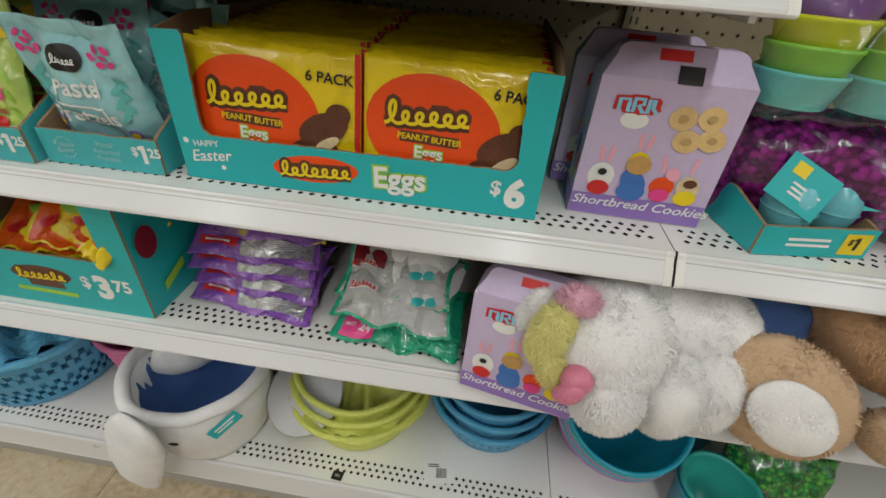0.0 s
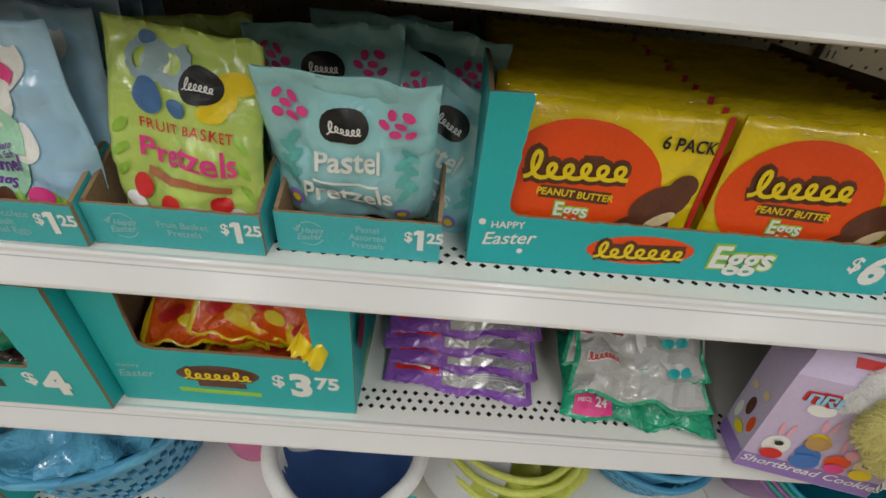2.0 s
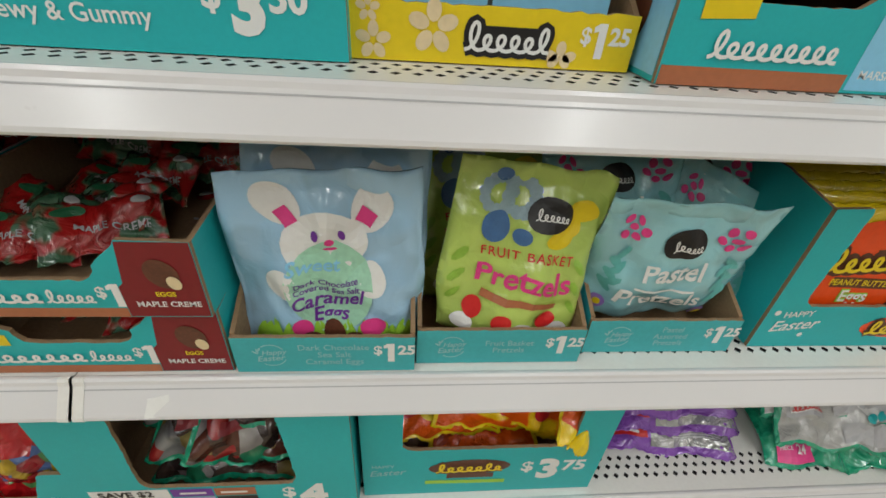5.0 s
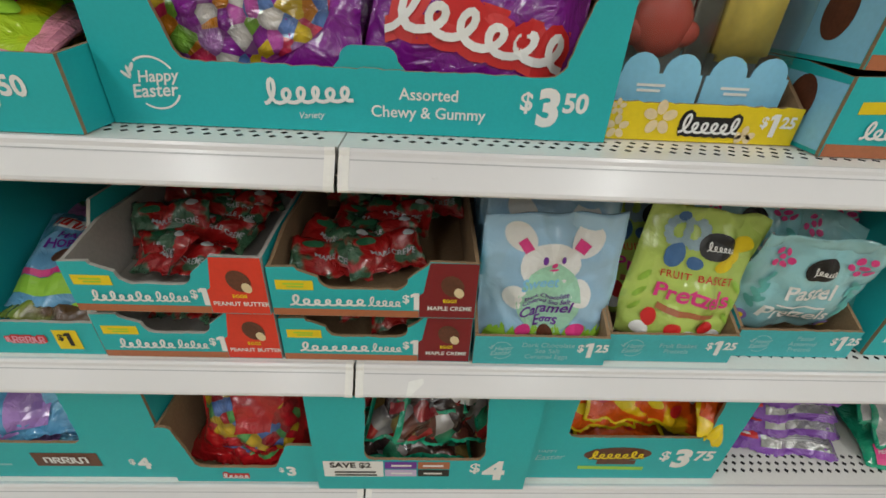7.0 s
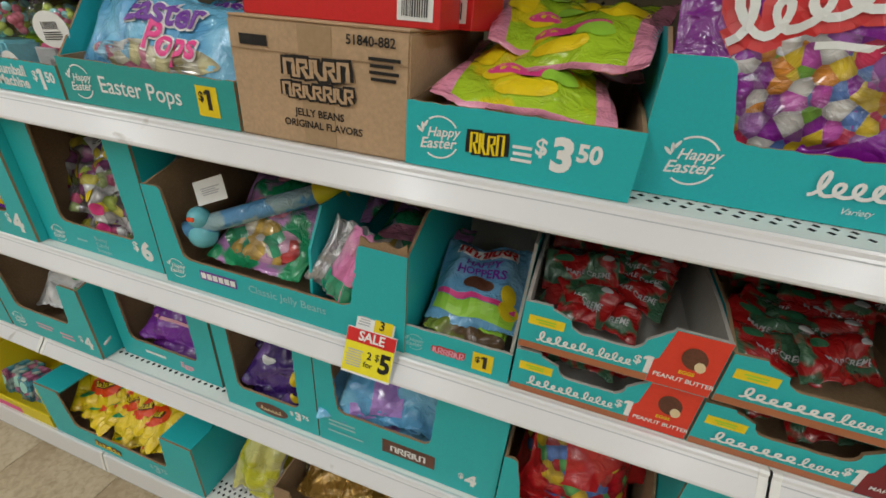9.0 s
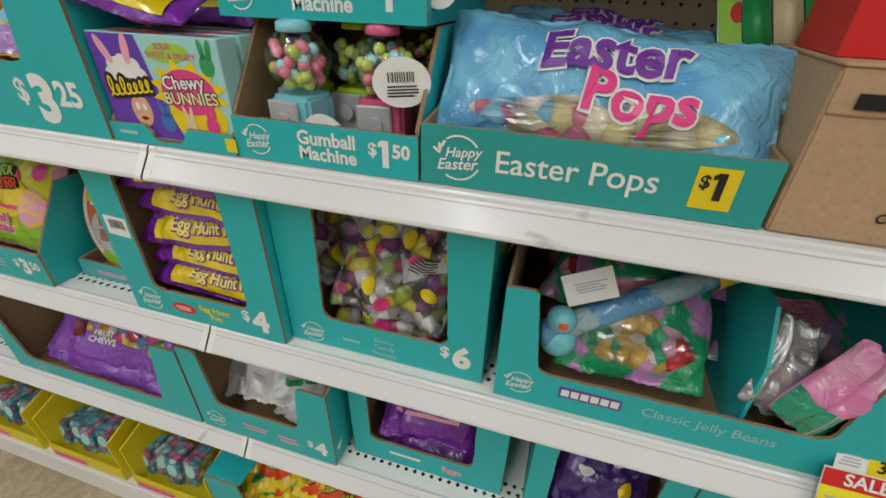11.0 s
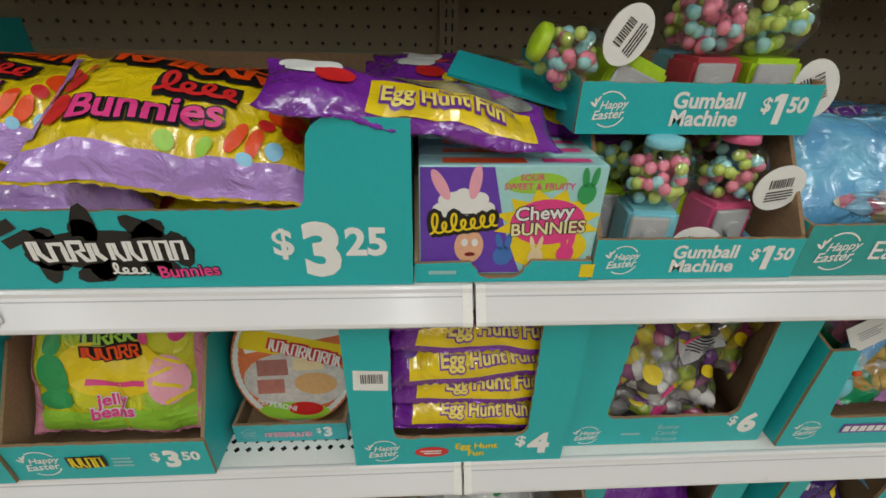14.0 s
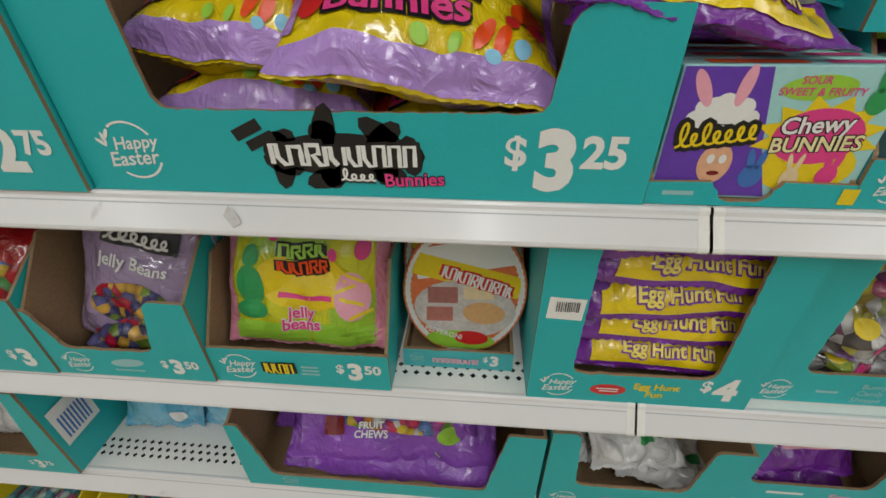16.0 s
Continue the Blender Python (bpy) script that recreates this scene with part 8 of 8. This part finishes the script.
plush("plush_bear", "tan and brown plush bear lying with its foot forward", pose(1.388, 0.020, Z1 + 0.062),
      [((-0.004, -0.072, 0.036), (0.082, 0.042, 0.112), (-14, -48, 6), 0), ((0.165, 0.06, 0.085), (0.15, 0.12, 0.075), (0, 28, 0), 1), ((0.185, -0.01, 0.150), (0.12, 0.06, 0.042), (0, 24, 0), 0), ((0.19, -0.07, -0.012), (0.06, 0.04, 0.045), (0, 10, 0), 0),
       ((-0.014, -0.112, 0.044), (0.046, 0.014, 0.068), (-14, -48, 6), 2)],
      [T_FUR, BR_FUR, W_FUR], {0: (6000, 0.008), 1: (6000, 0.009), 2: (2600, 0.003)}, 5)
b, S = bag("blue_yellow_cushion", "blue and yellow fleece toy behind the plush bear", pose(1.352, 0.030, Z1 + 0.104, -24, 28, -5), 0.15, 0.11, 0.07, paint("navy_fleece", (0.04, 0.09, 0.24), 0.9, 0.2, 20, 300, 0.4), 199, paint("yellow_fleece", (0.70, 0.48, 0.02), 0.9), cat="soft toy")

# ---------------------------------------------------------------- bottom deck
def basket(label, m, r0, r1, h, mat, liner=None, slits=True, nest=1, seed=0, group="baskets"):
    """A woven plastic basket: upright staves and hoops that leave slits, a rolled rim and, where given, a crumpled lining."""
    ob = thing("basket", m, label, "basket", group)
    for k in range(nest):
        s, z0 = 1 - 0.07 * k, 0.012 * k + 0.014 * k
        n = 44
        if slits and k == 0:
            verts, faces = [], []
            rows = 9
            for j in range(rows + 1):
                for i in range(2 * n):
                    f = j / rows
                    r = r0 + (r1 - r0) * f ** 0.8
                    a = math.pi * i / n
                    verts.append((r * math.cos(a), r * math.sin(a), 0.004 + h * f))
            for j in range(rows):
                for i in range(2 * n):
                    if 1 <= j <= 6 and (i + j) % 2 and j != 4:
                        continue
                    q = j * 2 * n
                    faces.append((q + i, q + (i + 1) % (2 * n), q + 2 * n + (i + 1) % (2 * n), q + 2 * n + i))
            sh = raw("woven_wall", verts, faces, mat, ob)
            md = sh.modifiers.new("thickness", "SOLIDIFY")
            md.thickness, md.offset = 0.003, 0
        else:
            bm = lathe_bm([(r0 * s, z0 + 0.004), (r1 * s, z0 + h), (r1 * s - 0.004, z0 + h), (r0 * s - 0.004, z0 + 0.008)], 40, wob=0.03, seed=seed + k)
            part("wall", bm, mat, ob, smooth=True)
        part("rim", lathe_bm([(r1 * s - 0.005, z0 + h - 0.004), (r1 * s + 0.004, z0 + h - 0.006), (r1 * s + 0.006, z0 + h + 0.001), (r1 * s, z0 + h + 0.005), (r1 * s - 0.006, z0 + h + 0.002)], 44, wob=0.025, seed=seed + k), mat, ob, smooth=True)
    part("bottom", lathe_bm([(0.0, 0.002), (r0, 0.002), (r0, 0.006), (0.0, 0.006)], 36), mat, ob)
    if liner:
        cloth = lathe_bm([(r1 * f, h * (0.98 + 0.06 * f)) for f in (0.02, 0.15, 0.3, 0.45, 0.6, 0.75, 0.9, 1.0)], 72, wob=0.05, seed=seed + 4)
        for v in cloth.verts:
            k = noise.noise(v.co * 14 + Vector((seed, 0, 0)))
            v.co.z += 0.115 * (0.40 - abs(k) * 2) * (1.05 - (v.co.xy.length / r1)) + 0.030 * (0.5 - abs(noise.noise(v.co * 27 + Vector((3, seed, 0)))) * 2) + 0.010 * noise.noise(v.co * 50)
        part("cloth_filling", cloth, liner, ob, smooth=True)
        bm = lathe_bm([(r0 * 0.9, 0.012), (r1 * 0.86, h * 0.72), (r1 * 0.97, h * 0.98), (r1 * 1.03, h * 1.03), (r1 * 1.03, h * 0.93)], 72, wob=0.10, seed=seed + 5)
        for v in bm.verts:
            v.co.z += 0.010 * noise.noise(v.co * 30)
        part("lining", bm, liner, ob, smooth=True)
    return ob


P_BLUE = paint("blue_basket_plastic", (0.08, 0.34, 0.56), 0.4, 0.12)
P_YEL = paint("yellow_basket_plastic", (0.62, 0.66, 0.14), 0.45, 0.12)
P_PINKB = paint("pink_basket_plastic", (0.62, 0.16, 0.33), 0.45, 0.12)
P_TEALB = paint("teal_pail_plastic", (0.01, 0.30, 0.44), 0.3, 0.10)
P_VIO = paint("violet_pail_plastic", (0.40, 0.16, 0.48), 0.3, 0.10)
P_MINT = paint("mint_pail_plastic", (0.04, 0.42, 0.36), 0.3, 0.10)
C_BLUE = film("blue_cloth", (0.12, 0.46, 0.70), (0.08, 0.36, 0.60), rough=0.7, crinkle=0.9)
basket("blue woven plastic basket lined with crumpled blue cloth", pose(0.035, 0.170, Z0 + 0.001), 0.135, 0.178, 0.165, P_BLUE, C_BLUE, True, 1, 1)
basket("small pink woven plastic basket", pose(0.285, 0.20, Z0 + 0.001), 0.070, 0.090, 0.145, P_PINKB, None, False, 1, 2)
basket("yellow nested soft plastic baskets with a white disc inside", pose(0.795, 0.180, Z0 + 0.001), 0.112, 0.150, 0.105, P_YEL, P_YEL, False, 3, 3)
dc = thing("white_felt_disc", pose(0.702, 0.105, Z0 + 0.122, 28, -14, 0), "pale grey felt disc leaning in the yellow basket", "felt disc")
part("disc", lathe_bm([(0.0, 0.0), (0.080, 0.0), (0.084, 0.004), (0.080, 0.008), (0.0, 0.008)], 32), paint("grey_felt", (0.60, 0.60, 0.62), 0.95, 0.08, 20, 400, 0.4), dc, smooth=True)
basket("blue nested woven plastic baskets", pose(1.085, 0.215, Z0 + 0.001), 0.098, 0.134, 0.095, P_BLUE, None, True, 3, 4)
bb = thing("bunny_basket", pose(0.495, 0.092, Z0 + 0.001) @ Matrix.Diagonal((0.92, 0.92, 1, 1)), "white plush basket with long hanging ears and a blue lining", "basket")
FLEECE = paint("white_fleece", (0.85, 0.84, 0.84), 0.98, 0.10, 25, 500, 0.6)
bm = lathe_bm([(0.0, 0.0), (0.105, 0.0), (0.122, 0.03), (0.134, 0.10), (0.140, 0.175), (0.128, 0.178), (0.120, 0.10), (0.10, 0.02), (0.0, 0.015)], 44, wob=0.05, seed=7)
part("basket_body", bm, FLEECE, bb, smooth=True)
part("rolled_rim", lathe_bm([(0.138 + 0.014 * math.cos(a), 0.180 + 0.014 * math.sin(a)) for a in [k * 0.5236 for k in range(13)]], 48, wob=0.06, seed=8), FLEECE, bb, smooth=True)
part("blue_lining", lathe_bm([(0.0, 0.03), (0.095, 0.032), (0.119, 0.11), (0.126, 0.172)], 36, wob=0.05, seed=9), paint("blue_fleece", (0.08, 0.17, 0.42), 0.95, 0.15, 20, 400, 0.4), bb, smooth=True)
bm = bmesh.new()
for v in ball_bm(bm, (0, 0, 0), 1, 22, 18, (0.060, 0.024, 0.168)):
    v.co.x = v.co.x * (1 + 0.12 * noise.noise((v.co.z * 14, 3, 1)) + 0.35 * max(0, v.co.z / 0.168) ** 2)
    v.co += v.co.normalized() * 0.011 * noise.noise(v.co * 34)
part("hanging_ear", bm, FLEECE, bb, smooth=True).matrix_basis = pose(-0.046, -0.166, 0.100, 4, 25, -8)
bm = bmesh.new()
for v in ball_bm(bm, (0, 0, 0), 1, 20, 16, (0.052, 0.030, 0.095)):
    v.co += v.co.normalized() * 0.006 * noise.noise(v.co * 30)
part("raised_handle", bm, FLEECE, bb, smooth=True).matrix_basis = pose(-0.045, 0.045, 0.168, -10, 72, 20)
tg = part("teal_tag", block_bm(-0.034, 0.034, 0, 0.001, -0.013, 0.013), TEAL, bb)
tg.matrix_basis = pose(0.105, -0.098, 0.135, -6, -32, 38)
laid("tag_print", *bars(0, 0, 0.05, 0.014, 2, 2), flat(0), WHITE, tg)
bm = bmesh.new()
ball_bm(bm, (0, 0, 0), 1, 14, 8, (0.012, 0.004, 0.006))
part("stitched_patch", bm, BLACK, bb, smooth=True).matrix_basis = pose(0.005, -0.131, 0.098)


def pail(label, m, h, r0, r1, mats):
    ob = thing("pail", m, label, "pail", "nested pails")
    for k, mt in enumerate(mats):
        z, s = 0.013 * k, 1 - 0.016 * k
        part("pail_wall", lathe_bm([(0.0, z), (r0 * s, z), (r1 * s, z + h), (r1 * s + 0.004, z + h), (r1 * s + 0.004, z + h + 0.006), (r1 * s - 0.003, z + h + 0.006), (r1 * s - 0.004, z + h - 0.002), (r0 * s - 0.003, z + 0.004), (0.0, z + 0.004)], 40), mt, ob, smooth=True)
    return ob


pail("nested mint, violet and teal plastic pails", pose(1.325, 0.205, Z0 + 0.041, 28, -5, 0), 0.185, 0.085, 0.112, (P_VIO, P_MINT, P_VIO, P_MINT, P_TEALB))
pail("teal plastic pail at the back of the deck", pose(1.5071, 0.27, Z0 + 0.001), 0.185, 0.085, 0.112, (P_TEALB,))
pail("small teal plastic pail", pose(1.4973, 0.05, Z0 + 0.001), 0.11, 0.055, 0.066, (P_TEALB, P_MINT))
b, S = bag("green_tinsel_bag", "clear bag of shiny green paper grass", pose(1.6254, 0.10, Z0 + 0.002, -10, 0, 0), 0.20, 0.20, 0.12, B_GREENGRASS, 201, wrinkle=1.6)
dt = thing("deck_label", pose(0.965, 0.030, Z0 + 0.001, -90, 0, 8), "white paper price label lying on the deck", "price tag")
part("label_paper", block_bm(0, 0.062, -0.0006, 0, 0, 0.046), WHITE, dt)
laid("barcode", *merged(barcode(0.036, 0.020, 0.022, 0.020, 4), bars(0.02, 0.036, 0.03, 0.008, 2, 4)), flat(-0.0006), BLACK, dt)
dk = thing("dark_tag", pose(0.78, 0.006, Z0 + 0.001, -90, 0, -4), "small dark shelf tag stuck to the deck edge", "price tag")
part("tag_plate", block_bm(0, 0.022, -0.001, 0, 0, 0.018), BLACK, dk)
laid("tag_print", *bars(0.011, 0.009, 0.014, 0.006, 2, 4), flat(-0.001), GREYINK, dk)

ob = tray("wide teal card tray of yellow chocolate candy bags", -1.388, -0.905, 0.004, Z0 + 0.001, 0.32, 0.058, (0.080, 0.170), (0.085, 0.170), 0.170, seed=85, slope=0.010, round_top=0.004)
S = flat(0)
mark(S, ob, 0.190, 0.028, 0.085, 0.020, 7, YELLOW, BROWN, 0)
laid("price", *dollars("3", "75", 0.350, 0.030, 0.034), S, PALE, ob)
for sx in (0.0, 0.398):
    part("top_flap", block_bm(sx, sx + 0.085, 0.004, 0.12, 0.166, 0.170), TEAL, ob)
ry, S = bag("yellow_peanut_candy_bag", "yellow glossy bag with red and green print", pose(-1.16, 0.040, Z0 + 0.060, -62, 3, 4), 0.155, 0.12, 0.034, F_YELRED, 210, group="yellow peanut candy bags", wrinkle=1.7)
laid("red_oval", *oval(0.0, 0.060, 0.042, 0.026, 14), S, ORANGE, ry, 0.0018)
mark(S, ry, 0.0, 0.064, 0.050, 0.016, 6, YELLOW, BROWN, 14, 6, 0.0022)
laid("green_patch", *oval(-0.045, 0.030, 0.022, 0.010, 24), S, GREEN, ry, 0.0018)
pile(ry, 6, -1.29, -1., 0.034, 0.05, Z0 + 0.050, 0.010, 31, (-84, -66), (-24, 24), 8)
pile(ry, 9, -1.29, -1., 0.055, 0.17, Z0 + 0.074, 0.050, 32, (-80, -55), (-50, 50), 12)
pile(ry, 5, -1.27, -1.03, 0.035, 0.15, Z0 + 0.020, 0.020, 33, (-90, -75), (-40, 40))
b, S = bag("lime_foil_bag", "lime and silver foil candy bag standing on the deck", pose(-0.8, 0.045, Z0 + 0.02, -20, 10, 8), 0.11, 0.17, 0.05, film("lime_foil", (0.52, 0.52, 0.02), (0.62, 0.60, 0.20), rough=0.2), 215, F_SILVER, wrinkle=1.8)
again(b, -0.74, 0.10, Z0 + 0.04, -28, -8, -6)
ob = tray("brown card tray on the deck with gold candy bags", -0.7, -0.28, 0.010, Z0 + 0.001, 0.30, 0.060, (0.04, 0.16), (0.04, 0.16), 0.16, seed=86, card=KRAFT)
gb, S = bag("gold_candy_bag", "gold glossy candy bag", pose(-0.5, 0.03, Z0 + 0.08, -60, 3, 3), 0.18, 0.14, 0.05, F_GOLD, 218, group="gold candy bags", wrinkle=1.5)
again(gb, -0.4, 0.06, Z0 + 0.10, -60, -6, -10)
again(gb, -0.58, 0.06, Z0 + 0.10, -60, 6, 10)
again(gb, -0.48, 0.10, Z0 + 0.12, -60, 0, 3)
ob = tray("teal card tray on the deck with bright bags", -0.26, -0.0775, 0.010, Z0 + 0.001, 0.30, 0.060, (0.03, 0.15), (0.03, 0.15), 0.15, seed=87)
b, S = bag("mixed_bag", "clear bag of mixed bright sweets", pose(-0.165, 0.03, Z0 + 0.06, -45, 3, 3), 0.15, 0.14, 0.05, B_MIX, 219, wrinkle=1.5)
again(b, -0.17, 0.08, Z0 + 0.09, -45, -3, -3)
YCARD = paint("yellow_card", (0.72, 0.58, 0.01), 0.5, 0.06, 8, 260, 0.06)
for k in range(4):
    x1 = -1.40 - 0.268 * k
    ob = tray("yellow card tray with a tall side marked 24", x1 - 0.232, x1, 0.004, Z0 + 0.001, 0.30, 0.042, None, None, 0.155, seed=90 + k, card=YCARD, inner=YCARD, slope=0.03, side_front=0.135, name="egg_dye_tray")
    S = flat(0)
    laid("lettering", *words("24", 0.120, 0.112, 0.036, 0, 0.03), lambda x, z: (0.2326, x, z), paint("olive_ink", (0.20, 0.15, 0.01), 0.5), ob, 0)
    laid("small_print", *bars(0.125, 0.085, 0.060, 0.018, 3, k), lambda x, z: (0.2328, x, z), paint("olive_ink_small", (0.30, 0.23, 0.01), 0.5), ob, 0)
    laid("pink_stripe", *sheet(0.06, 0.012, 0.11, 0.020), S, PINK, ob)
    for q in range(4):
        kb = thing("egg_kit_box", pose(x1 - 0.230 + 0.042 * q, 0.030 + 0.008 * (q % 2), Z0 + 0.008, -10, 4 * (q % 2), 3), "small pale blue printed egg kit box", "egg kit", "egg kit boxes")
        part("kit_body", block_bm(-0.019, 0.019, 0, 0.060, 0, 0.075, 0.003, 2), busy("kit_print", [(0.15, 0.48, 0.62), (0.55, 0.72, 0.72), (0.60, 0.20, 0.40), (0.12, 0.40, 0.55)], 60), kb)
        laid("kit_window", *oval(0, 0.045, 0.013, 0.018), flat(0), MINT, kb)
